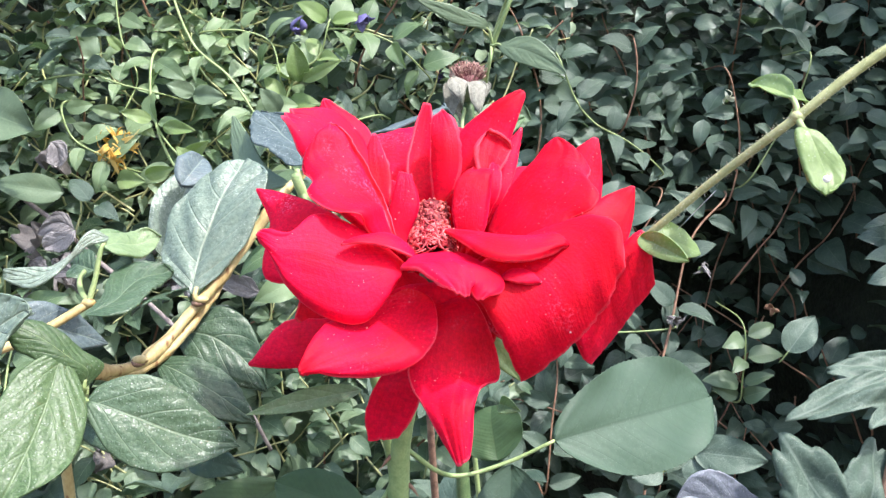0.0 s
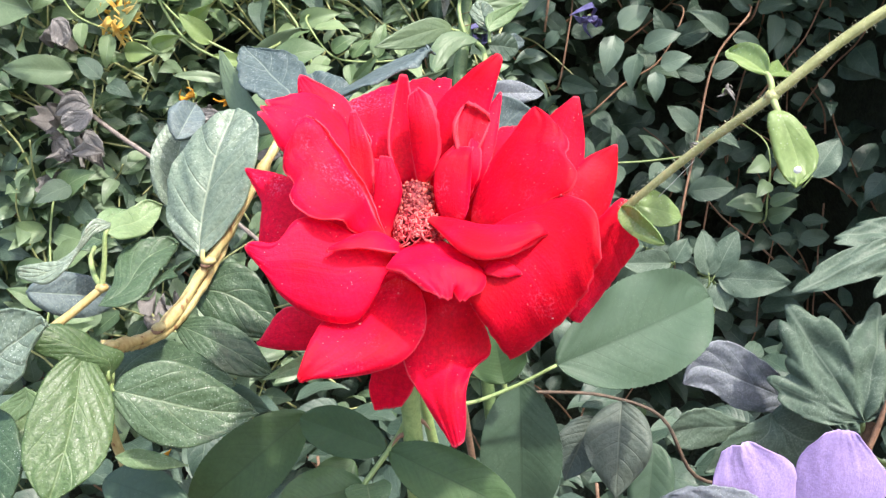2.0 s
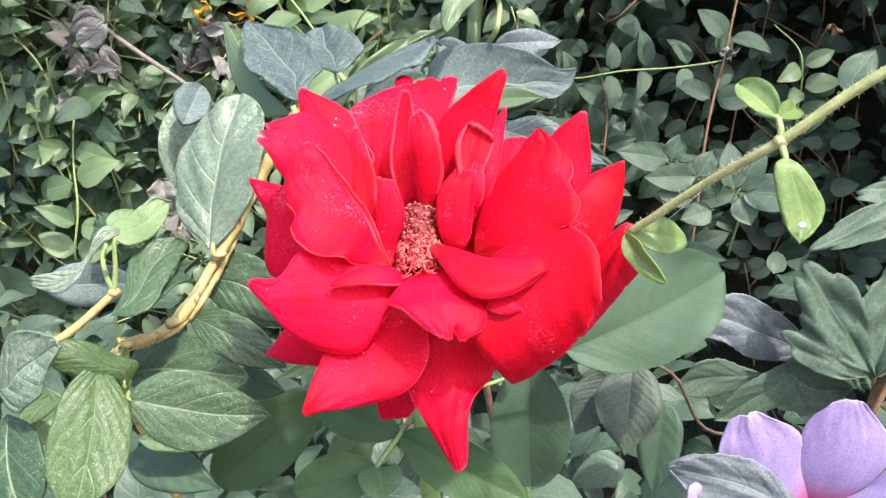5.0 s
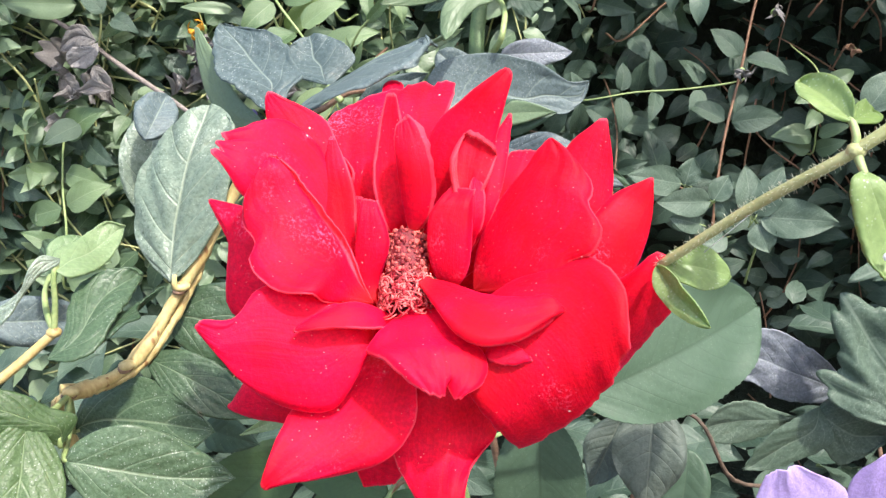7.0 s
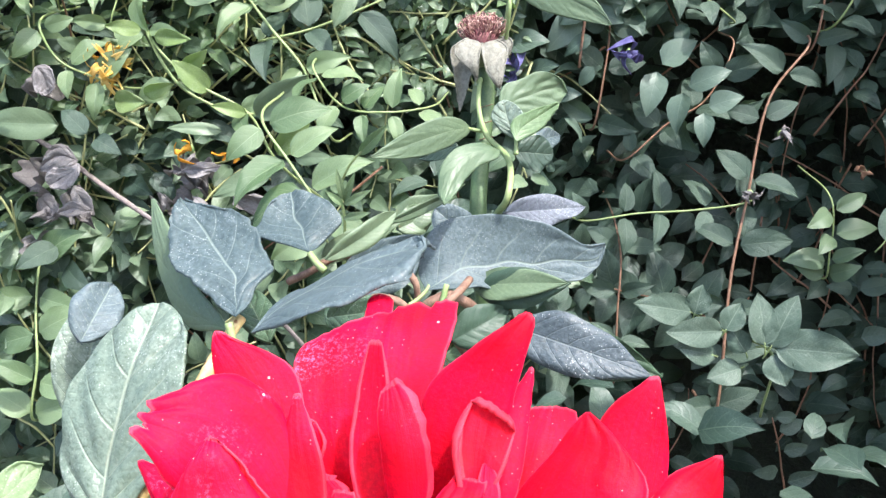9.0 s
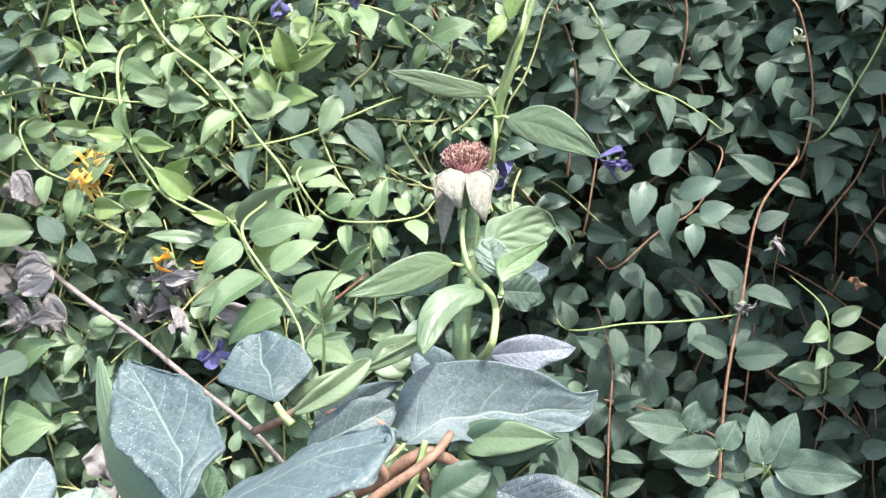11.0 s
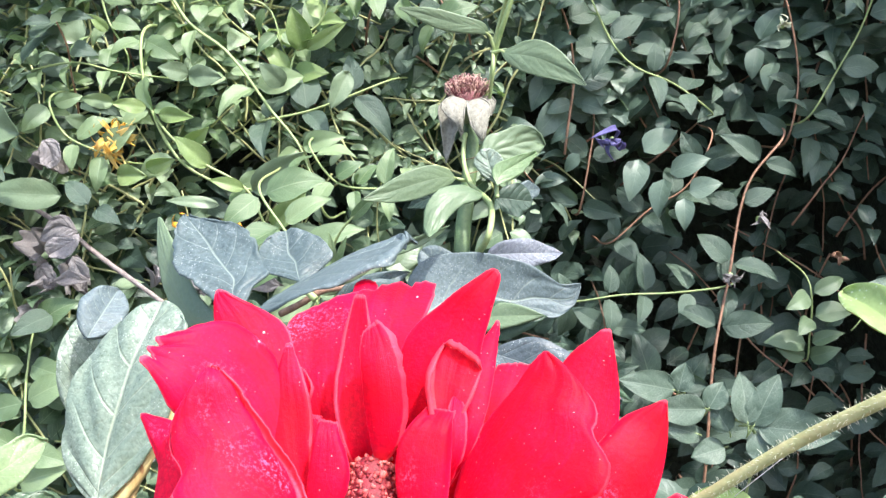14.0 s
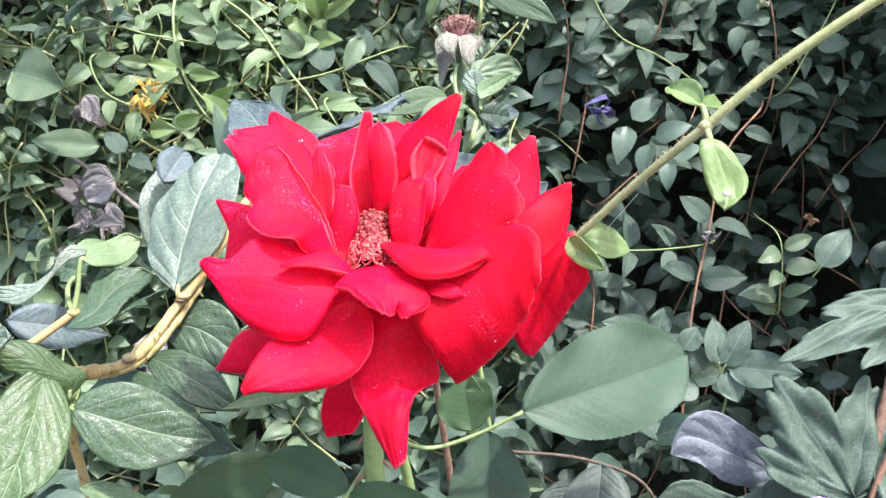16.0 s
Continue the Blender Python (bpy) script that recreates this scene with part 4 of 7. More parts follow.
petal(bloom, C, [(0.0081, 0.193, 1.0018), (0.008, 0.1965, 1.0074), (0.0086, 0.199, 1.0105), (0.0097, 0.2, 1.0121)], [(0.0121, 0.193, 1.0032), (0.014, 0.1955, 1.0061), (0.0151, 0.1975, 1.0083)], belly=-0.22, arch=0.12, curl=(0.0009, 0.0003, 0.0007), turn=200, ruffle=0.05)
petal(bloom, C, [(0.0117, 0.194, 0.9991), (0.0139, 0.203, 1.0085), (0.0177, 0.206, 1.0134)], [(0.0138, 0.194, 0.9989), (0.017, 0.202, 1.007), (0.0183, 0.206, 1.013)], belly=0.09)
petal(bloom, C, [(0.0101, 0.19, 0.9987), (0.0102, 0.193, 1.004), (0.0108, 0.195, 1.0054)], [(0.0118, 0.19, 0.9985), (0.0124, 0.193, 1.0038), (0.0118, 0.195, 1.0053)], belly=0.135)
petal(bloom, (-0.0008, 0.185, 0.9914), [(0.0056, 0.182, 0.9912), (0.0124, 0.178, 0.9905), (0.0183, 0.176, 0.9907), (0.0223, 0.175, 0.9913), (0.0238, 0.174, 0.9905)], [(0.0036, 0.176, 0.9898), (0.0071, 0.17, 0.9879), (0.0104, 0.168, 0.9868), (0.0153, 0.168, 0.9867), (0.0198, 0.17, 0.9876), (0.0242, 0.173, 0.9892)], belly=0.05, lip=0.3, ruffle=0.03, curl=(0.0005, 0.0003, 0.0004), turn=-150, fray=0.0004)
petal(bloom, (-0.0003, 0.184, 0.9867), [(-0.004, 0.179, 0.9865), (-0.0069, 0.174, 0.9864), (-0.0078, 0.171, 0.9855), (-0.0046, 0.168, 0.9858), (-0.0008, 0.165, 0.983), (0.0016, 0.1635, 0.9817)], [(0.005, 0.179, 0.9861), (0.01, 0.173, 0.9842), (0.0118, 0.17, 0.983), (0.0114, 0.167, 0.9814), (0.0102, 0.165, 0.9806), (0.0079, 0.1635, 0.9804)], belly=0.05, lip=0.3, arch=0.04, ruffle=0.035, crease=0.06, crease_at=0.2, curl=(0.0004, 0.0002, 0.0002), turn=-120, nicks=((0.3, 0.0035, 0.22),), fray=0.0004)
petal(bloom, (-0.0037, 0.182, 0.9838), [(-0.007, 0.175, 0.9869), (-0.0122, 0.172, 0.989), (-0.016, 0.171, 0.9895), (-0.0192, 0.171, 0.9889)], [(-0.0063, 0.18, 0.9874), (-0.0109, 0.177, 0.9908), (-0.0163, 0.174, 0.9903), (-0.019, 0.172, 0.9894)], belly=0.113)
petal(bloom, (0.0111, 0.174, 0.9822), [(0.0135, 0.172, 0.984), (0.0168, 0.171, 0.9837), (0.0186, 0.17, 0.9823)], [(0.0122, 0.17, 0.9825), (0.0155, 0.169, 0.9817), (0.0185, 0.17, 0.9815)], belly=0.09)
petal(bloom, (0.0236, 0.177, 0.9875), [(0.0248, 0.177, 0.9901), (0.0271, 0.177, 0.9902), (0.0283, 0.176, 0.9893)], [(0.0245, 0.174, 0.9877), (0.0263, 0.175, 0.9877), (0.028, 0.176, 0.9886)], belly=0.113)

petal(bloom, C, [(-0.0179, 0.203, 0.9975), (-0.0167, 0.2045, 1.0054), (-0.0168, 0.2055, 1.0084)], [(-0.014, 0.203, 0.9984), (-0.0127, 0.204, 1.0052), (-0.0139, 0.2052, 1.0076)], belly=-0.15, curl=(0.0004, 0.0004, 0.0006), turn=170, ruffle=0.05)
petal(bloom, C, [(-0.0123, 0.196, 0.995), (-0.0127, 0.1985, 0.9998), (-0.0142, 0.2, 1.0018)], [(-0.009, 0.196, 0.996), (-0.0092, 0.198, 1.0), (-0.011, 0.1995, 1.0012)], belly=0.1, curl=(0.0004, 0.0005, 0.0006), turn=-170, ruffle=0.05)

# heart of the bloom: a knob of stigmas over curling filaments
r2 = random.Random(5)
heart_top, heart_low = Vector((-0.0023, 0.195, 0.9958)), Vector((-0.0022, 0.183, 0.9858))
rise = (heart_top - heart_low).normalized()
across = unit(rise.cross(Vector((0, -1, 0))))
front = across.cross(rise)
tall = (heart_top - heart_low).length


def on_column(f, w, r):
    """A place on the knob: f up its height, w round it."""
    return heart_low + rise * (tall * f) + (across * math.sin(w) + front * math.cos(w)) * r


def column(u, v):
    f = u * 1.02
    r = 0.0039 - 0.0008 * f if f < 0.9 else max(0.0, 0.0031 * math.sqrt(max(0.0, 1 - ((f - 0.9) / 0.12) ** 2)))
    return on_column(f, v * math.pi, r)


part("receptacle", grid(column, 24, 24), HEART, bloom, "dark red column in the heart")
bits = []
for _ in range(430):
    f, w = r2.uniform(0.3, 1.0) ** 0.8, r2.uniform(-math.pi, math.pi)
    r = (0.004 - 0.0008 * f) * (1.0 if f < 0.93 else r2.random())
    c = on_column(f + (0.02 if f > 0.93 else 0), w, r)
    bits.append(blob(c, r2.uniform(0.00025, 0.00055), (r2.uniform(0.5, 1.5), r2.uniform(0.6, 1.2), r2.uniform(0.5, 1.5)), 3, 5))
part("stigma_knob", join(bits), POLLEN, bloom, "knob of tiny red and cream stigmas", kind="stuff")
hairs = []
for _ in range(200):
    f, w = r2.uniform(-0.12, 0.3), r2.uniform(-2.0, 2.0)
    line = []
    turn, size, ph = r2.choice((-1, 1)), r2.uniform(0.05, 0.13), r2.uniform(0, 6)
    for k in range(5):
        q = ph + turn * k * 0.75
        line.append(on_column(f + size * math.sin(q), w + size * 3.4 * math.cos(q), 0.0042 - 0.0008 * f + r2.uniform(0, 0.0012)))
    hairs.append(tube(line, 0.00017, 0.00014, 5, 3))
    if r2.random() < 0.3:
        hairs.append(blob(line[-1], 0.0004, (1, 0.7, 1.2), 3, 5))
part("filament_tangle", join(hairs), STAMEN, bloom, "curling pink filaments", kind="stuff")

# leaves of the rose bush
kw = dict(teeth=30, tooth=0.035, veins=8.0, slant=2.2, wave=0.05, name="leaflet", nu=90, puff=0.01)
stalk1 = [(-0.0103, 0.22, 0.9344), (0.0024, 0.232, 0.9228), (0.0163, 0.236, 0.9247), (0.0304, 0.236, 0.9312)]
part("leaf_stalk", tube(stalk1, 0.0007, 0.0005, 6, 6), GREEN_STEM, rose)
leaf(rose, (0.0304, 0.236, 0.9312), (0.0846, 0.275, 0.9341), 0.0338, (0.52, -0.75, 0.4), ROSE_LEAF, "elliptic", fold=8, bend=0.05, **kw)
leaf(rose, (0.0199, 0.25, 0.9202), (0.0178, 0.245, 0.8746), 0.0260, (-0.03, -0.99, 0.11), ROSE_LEAF, "elliptic", fold=5, **kw)
leaf(rose, (0.015, 0.24, 0.9245), (0.014, 0.25, 0.9371), 0.0196, (-0.42, -0.73, 0.54), ROSE_LIT_THROUGH, "round", fold=8, **kw)
part("leaf_stalk", tube([(-0.011, 0.222, 0.9324), (-0.0135, 0.222, 0.923), (-0.0186, 0.221, 0.9155), (-0.0258, 0.216, 0.9081), (-0.0301, 0.212, 0.9017)], 0.0009, 0.0007, 6, 6), GREEN_STEM, rose)
leaf(rose, (-0.0181, 0.221, 0.9155), (0.0165, 0.205, 0.9036), 0.0169, (-0.19, -0.82, 0.54), ROSE_LIT_THROUGH, "elliptic", fold=10, **kw)
leaf(rose, (-0.0191, 0.222, 0.9152), (-0.0453, 0.235, 0.9199), 0.0144, (-0.23, -0.7, 0.68), ROSE_LIT_THROUGH, "elliptic", fold=12, **kw)
leaf(rose, (-0.0258, 0.216, 0.9077), (-0.0492, 0.21, 0.906), 0.0157, (0.16, -0.79, 0.59), ROSE_LIT_THROUGH, "elliptic", fold=12, **kw)
leaf(rose, (-0.0252, 0.217, 0.9073), (-0.0217, 0.2, 0.9099), 0.0129, (-0.03, 0.15, 0.99), VINE_FRESH, "elliptic", fold=12, **kw)
leaf(rose, (-0.0457, 0.245, 0.9161), (-0.0829, 0.235, 0.8897), 0.0231, (-0.01, -0.93, 0.36), ROSE_LIT_THROUGH, "elliptic", fold=10, **kw)
leaf(rose, (-0.034, 0.25, 0.8962), (-0.046, 0.24, 0.889), 0.0141, (0.26, -0.75, 0.61), ROSE_LIT_THROUGH, "elliptic", fold=10, **kw)
leaf(rose, (-0.0207, 0.222, 0.9485), (-0.0465, 0.205, 0.9464), 0.0060, (0.47, -0.76, 0.45), VINE_FRESH, "lance", fold=20, **kw)
leaf(rose, (0.0154, 0.235, 0.9416), (0.0197, 0.22, 0.9435), 0.0051, (-0.9, -0.21, 0.37), VINE_FRESH, "lance", fold=20, **kw)

# ---- golden honeysuckle stem with dusty leaves ----
vine = thing("honeysuckle_vine", (-0.0968, 0.2, 0.9472), "twisted golden-brown honeysuckle stem with large dusty green leaves", "vine")
stem_line = [(-0.098, 0.26, 0.8), (-0.101, 0.238, 0.9), (-0.0965, 0.221, 0.944), (-0.088, 0.212, 0.9543), (-0.0778, 0.223, 0.9548), (-0.0659, 0.236, 0.9686), (-0.0543, 0.245, 0.9847), (-0.047, 0.25, 0.9959), (-0.0417, 0.262, 1.0039)]
part("stem", tube(stem_line, 0.0015, 0.0013, 12, 10, rough=0.3, swell=(0.42, 0.53, 0.68, 0.83)), GOLD_STEM, vine)
turns = []
for i, p in enumerate(smooth_line(stem_line[3:7], 5)):
    w = i * 0.42 + 2.2
    turns.append(p + Vector((math.cos(w) * 0.0022, 0.001 + 0.0022 * math.sin(w + 1), math.sin(w) * 0.0022)))
part("twining_stem", tube(turns, 0.0012, 0.001, 10, 5, rough=0.4, swell=(0.2, 0.45, 0.7)), GOLD_STEM, vine, "golden-brown twining stem")
for q in ((-0.0656, 0.235, 0.969), (-0.0777, 0.222, 0.9553), (-0.0865, 0.211, 0.9554)):
    part("joint", blob(q, 0.0017, (1.15, 1.05, 0.6), 6, 12), BARK, vine, "brown joint")
    part("joint", blob(Vector(q) + Vector((0.0007, 0, 0.001)), 0.0019, (1.15, 1, 0.6), 6, 12), GOLD_STEM, vine)
part("side_stem", tube([(-0.1036, 0.198, 0.962), (-0.0947, 0.203, 0.9658), (-0.0842, 0.21, 0.9726)], 0.0012, 0.001, 8, 6), GOLD_STEM, vine)
part("joint", blob((-0.0847, 0.2095, 0.9724), 0.0015, (1.2, 1, 0.8), 6, 10), GOLD_STEM, vine)
part("leaf_stalk", tube([(-0.0849, 0.21, 0.9722), (-0.089, 0.216, 0.9742), (-0.0918, 0.222, 0.9766), (-0.093, 0.228, 0.9782)], 0.0008, 0.0006, 8, 6), PALE_STEM, vine)
v = dict(veins=6.0, wave=0.06, puff=0.02, roll=0.3)
blade(vine, (-0.0771, 0.188, 0.9539), [(-0.0748, 0.189, 0.9567), (-0.0703, 0.191, 0.9583), (-0.0648, 0.193, 0.9581), (-0.0585, 0.195, 0.9543), (-0.0527, 0.196, 0.9493), (-0.0484, 0.196, 0.9453), (-0.0467, 0.196, 0.9422)], [(-0.0762, 0.186, 0.9517), (-0.0736, 0.185, 0.9475), (-0.0711, 0.185, 0.9439), (-0.0669, 0.186, 0.9405), (-0.061, 0.188, 0.9384), (-0.0547, 0.191, 0.9388), (-0.0494, 0.194, 0.9407), (-0.0466, 0.196, 0.9415)], VINE_LEAF, stalk=(-0.0865, 0.211, 0.9554))
blade(vine, (-0.0819, 0.188, 0.965), [(-0.0842, 0.185, 0.9644), (-0.0867, 0.182, 0.9626), (-0.0888, 0.177, 0.9584), (-0.0902, 0.172, 0.9529), (-0.0905, 0.169, 0.9491), (-0.0897, 0.167, 0.9461), (-0.086, 0.165, 0.9406)], [(-0.0797, 0.188, 0.9612), (-0.0771, 0.186, 0.9564), (-0.0751, 0.182, 0.9512), (-0.0748, 0.176, 0.946), (-0.0763, 0.17, 0.9429), (-0.0835, 0.165, 0.9401)], VINE_MID, quilt=0.028, stalk=(-0.0865, 0.211, 0.9554))
blade(vine, (-0.0784, 0.19, 0.956), [(-0.0752, 0.193, 0.9606), (-0.0788, 0.191, 0.9643), (-0.0833, 0.189, 0.9695), (-0.0879, 0.187, 0.9718), (-0.0907, 0.184, 0.9703)], [(-0.0806, 0.187, 0.9603), (-0.0852, 0.184, 0.964), (-0.0897, 0.183, 0.9667), (-0.0916, 0.184, 0.9687)], VINE_MID, fold=-0.15, stalk=(-0.0865, 0.211, 0.9554))
blade(vine, (-0.1035, 0.18, 0.9635), [(-0.0999, 0.182, 0.9723), (-0.0967, 0.182, 0.9764), (-0.0906, 0.181, 0.9779), (-0.0859, 0.18, 0.9767), (-0.0845, 0.179, 0.9746)], [(-0.0991, 0.177, 0.9594), (-0.0938, 0.176, 0.9621), (-0.0898, 0.176, 0.965), (-0.0874, 0.177, 0.97), (-0.0848, 0.179, 0.9738)], FROST_LEAF, fold=0.18)
blade(vine, (-0.095, 0.222, 0.9383), [(-0.0926, 0.224, 0.9446), (-0.0866, 0.226, 0.9494), (-0.0782, 0.226, 0.9506), (-0.0713, 0.224, 0.9494), (-0.0643, 0.22, 0.9467), (-0.0593, 0.217, 0.9437), (-0.057, 0.215, 0.9414)], [(-0.0875, 0.216, 0.9361), (-0.0769, 0.212, 0.9347), (-0.0672, 0.212, 0.9358), (-0.0591, 0.213, 0.9394), (-0.0572, 0.215, 0.9407)], VINE_LEAF, stalk=(-0.0865, 0.211, 0.9554))
blade(vine, (-0.0748, 0.228, 0.9541), [(-0.073, 0.229, 0.9552), (-0.0668, 0.229, 0.9555), (-0.059, 0.228, 0.9526), (-0.0526, 0.225, 0.9484), (-0.0484, 0.222, 0.9413)], [(-0.0736, 0.226, 0.9522), (-0.0699, 0.223, 0.9486), (-0.0631, 0.22, 0.9447), (-0.0558, 0.22, 0.9412), (-0.0489, 0.222, 0.9397)], VINE_LEAF, stalk=(-0.0777, 0.222, 0.9553))
blade(vine, (-0.0717, 0.238, 0.9607), [(-0.0678, 0.24, 0.9648), (-0.0606, 0.241, 0.967), (-0.0546, 0.241, 0.9638), (-0.0498, 0.238, 0.9559), (-0.0481, 0.235, 0.9473)], [(-0.0706, 0.236, 0.9565), (-0.0656, 0.234, 0.9521), (-0.0578, 0.233, 0.9481), (-0.0486, 0.235, 0.9451)], VINE_LEAF, stalk=(-0.0656, 0.235, 0.969))
blade(vine, (-0.1043, 0.182, 0.9554), [(-0.1106, 0.178, 0.95), (-0.1094, 0.17, 0.9434), (-0.0982, 0.165, 0.9366)], [(-0.0984, 0.18, 0.9532), (-0.0942, 0.175, 0.9495), (-0.092, 0.17, 0.9439), (-0.0954, 0.166, 0.9364)], VINE_LEAF)
blade(vine, (-0.1045, 0.2, 0.9508), [(-0.1096, 0.2, 0.9474), (-0.1131, 0.199, 0.9447), (-0.1124, 0.198, 0.9414)], [(-0.1011, 0.199, 0.9482), (-0.1056, 0.198, 0.9441), (-0.1116, 0.198, 0.9409)], VINE_FRESH)
blade(vine, (-0.082, 0.212, 0.9861), [(-0.0834, 0.217, 0.9884), (-0.0815, 0.222, 0.9882), (-0.0806, 0.228, 0.9881), (-0.0778, 0.232, 0.989), (-0.0754, 0.234, 0.9873)], [(-0.0795, 0.212, 0.9845), (-0.0772, 0.216, 0.9836), (-0.0764, 0.224, 0.9826), (-0.0755, 0.231, 0.9843), (-0.0753, 0.234, 0.9864)], VINE_FRESH, quilt=0.02, stalk=(-0.0847, 0.2095, 0.9724))
blade(vine, (-0.0838, 0.216, 0.9843), [(-0.0866, 0.219, 0.987), (-0.0863, 0.222, 0.989), (-0.085, 0.224, 0.9889), (-0.0835, 0.225, 0.9884)], [(-0.0823, 0.219, 0.9846), (-0.0801, 0.222, 0.9852), (-0.0797, 0.224, 0.9868), (-0.0818, 0.225, 0.988)], VINE_FRESH, quilt=0.02)
blade(vine, (-0.0819, 0.2, 0.9709), [(-0.08, 0.206, 0.9742), (-0.0807, 0.212, 0.9774), (-0.0801, 0.217, 0.9795), (-0.0762, 0.221, 0.9808), (-0.0703, 0.224, 0.98), (-0.0692, 0.224, 0.9786)], [(-0.0762, 0.199, 0.971), (-0.0721, 0.202, 0.9717), (-0.071, 0.206, 0.9732), (-0.0699, 0.21, 0.9753), (-0.0695, 0.217, 0.9758), (-0.0696, 0.224, 0.9771)], VINE_LEAF, fold=0.2, fray=0.0008)
blade(vine, (-0.0741, 0.208, 0.9694), [(-0.0736, 0.21, 0.9715), (-0.072, 0.213, 0.9729), (-0.0696, 0.218, 0.9735), (-0.0658, 0.226, 0.9743)], [(-0.0706, 0.206, 0.9726), (-0.0688, 0.21, 0.9735), (-0.0669, 0.214, 0.973), (-0.0699, 0.219, 0.9718), (-0.0658, 0.226, 0.9739)], VINE_LEAF, fold=0.05, quilt=0.01)
blade(vine, (-0.0813, 0.214, 0.9879), [(-0.0835, 0.211, 0.9897), (-0.0853, 0.208, 0.9878), (-0.0871, 0.206, 0.9843), (-0.0917, 0.205, 0.9814), (-0.0965, 0.204, 0.9812), (-0.1013, 0.203, 0.981)], [(-0.0812, 0.213, 0.9873), (-0.0843, 0.209, 0.9863), (-0.087, 0.206, 0.9833), (-0.0895, 0.203, 0.9802), (-0.0947, 0.202, 0.9774), (-0.1013, 0.203, 0.9788)], FROST_LEAF, fold=0.06, quilt=0.01)
blade(vine, (-0.0676, 0.235, 0.9715), [(-0.0739, 0.24, 0.9754), (-0.078, 0.246, 0.9802), (-0.0778, 0.25, 0.9874), (-0.0769, 0.253, 0.9923), (-0.0739, 0.256, 0.9977), (-0.0692, 0.259, 1.0032), (-0.0637, 0.261, 1.0059), (-0.0601, 0.262, 1.0057)], [(-0.064, 0.236, 0.9736), (-0.0583, 0.239, 0.9791), (-0.0537, 0.242, 0.9857), (-0.0509, 0.245, 0.9927), (-0.0497, 0.25, 0.9994), (-0.0504, 0.255, 1.0039), (-0.054, 0.259, 1.0058), (-0.0585, 0.262, 1.0056)], FROST_LEAF, fold=0.1, quilt=0.05, fray=0.0004)
part("leaf_stalk", tube([(-0.0659, 0.236, 0.9686), (-0.0662, 0.234, 0.9708), (-0.066, 0.235, 0.9733)], 0.0009, 0.0006, 6, 5), GOLD_STEM, vine)
leaf(vine, (-0.0861, 0.268, 0.9792), (-0.0791, 0.28, 1.0053), 0.0170, (0.37, -0.88, 0.31), FROST_LEAF, "elliptic", fold=10, **v)
leaf(vine, (-0.0931, 0.235, 0.9779), (-0.1014, 0.24, 0.9791), 0.0102, (-0.34, -0.71, 0.62), VINE_LEAF, "elliptic", fold=18, wave=0.1)
leaf(vine, (-0.0705, 0.24, 0.926), (-0.0542, 0.235, 0.9231), 0.0106, (-0.12, -0.77, 0.62), ROSE_LEAF, "ovate", fold=10, **v)
leaf(vine, (-0.1078, 0.21, 0.9371), (-0.1169, 0.2, 0.9348), 0.0135, (0.58, -0.64, 0.5), VINE_FRESH, "ovate", fold=16, **v)
leaf(vine, (-0.0954, 0.22, 0.9192), (-0.0754, 0.22, 0.915), 0.0059, (0.13, -0.79, 0.6), VINE_FRESH, "lance", fold=10, **v)
leaf(vine, (-0.1048, 0.23, 0.9065), (-0.0751, 0.22, 0.9), 0.0164, (-0.07, -0.68, 0.73), ROSE_LEAF, "ovate", fold=10, **v)
leaf(vine, (-0.0919, 0.245, 0.8991), (-0.1129, 0.25, 0.8808), 0.0161, (-0.29, -0.95, 0.07), GREY_LEAF, "ovate", fold=10, **v)
leaf(vine, (-0.1151, 0.23, 0.9662), (-0.0958, 0.25, 0.9553), 0.0142, (0.76, -0.61, 0.23), BLUE_LEAF, "ovate", fold=10, **v)

# ---- hairy stem that leans on the bloom ----
shoot = thing("climbing_shoot", (0.0677, 0.17, 1.0135), "pale green hairy climbing shoot with small oval leaves", "shoot")
shoot_line = [(0.0426, 0.188, 0.9889), (0.056, 0.179, 1.0024), (0.0677, 0.17, 1.0134), (0.0833, 0.165, 1.0263), (0.2, 0.125, 1.095), (0.34, 0.08, 1.16), (0.5, 0.06, 1.1), (0.6, 0.1, 0.5), (0.62, 0.15, 0)]
part("stem", tube(shoot_line, 0.0008, 0.0013, 10, 10), SHOOT_STEM, shoot)
node_at = Vector(shoot_line[2])
part("node", blob(node_at, 0.0014, (1.1, 1, 0.9), 6, 10), SHOOT_STEM, shoot)
fuzz = []
sl = smooth_line(shoot_line[:5], 40)
for i in range(len(sl) - 1):
    for _ in range(5):
        w = r2.uniform(0, 2 * math.pi)
        ax = unit(sl[i + 1] - sl[i])
        a = unit(ax.cross(Vector((0, 0, 1))))
        d = math.cos(w) * a + math.sin(w) * ax.cross(a)
        root = sl[i].lerp(sl[i + 1], r2.random()) + d * 0.0009
        fuzz.append(tube([root, root + d * r2.uniform(0.0003, 0.0008) + ax * r2.gauss(0, 0.0002)], 0.00004, 0.00002, 3, 1))
part("hairs", join(fuzz), HAIR, shoot, "short pale hairs", kind="stuff")
s = dict(veins=4.0, wave=0.1, puff=0.008)
leaf(shoot, (0.0675, 0.172, 1.0171), (0.0633, 0.183, 1.021), 0.0064, (-0.32, -0.42, 0.85), TENDER_LEAF, "elliptic", stalk=(0.0675, 0.17, 1.0137), fold=24, **s)
leaf(shoot, (0.0675, 0.172, 1.0171), (0.0727, 0.178, 1.0166), 0.0045, (0.57, -0.42, 0.71), TENDER_LEAF, "elliptic", fold=24, **s)
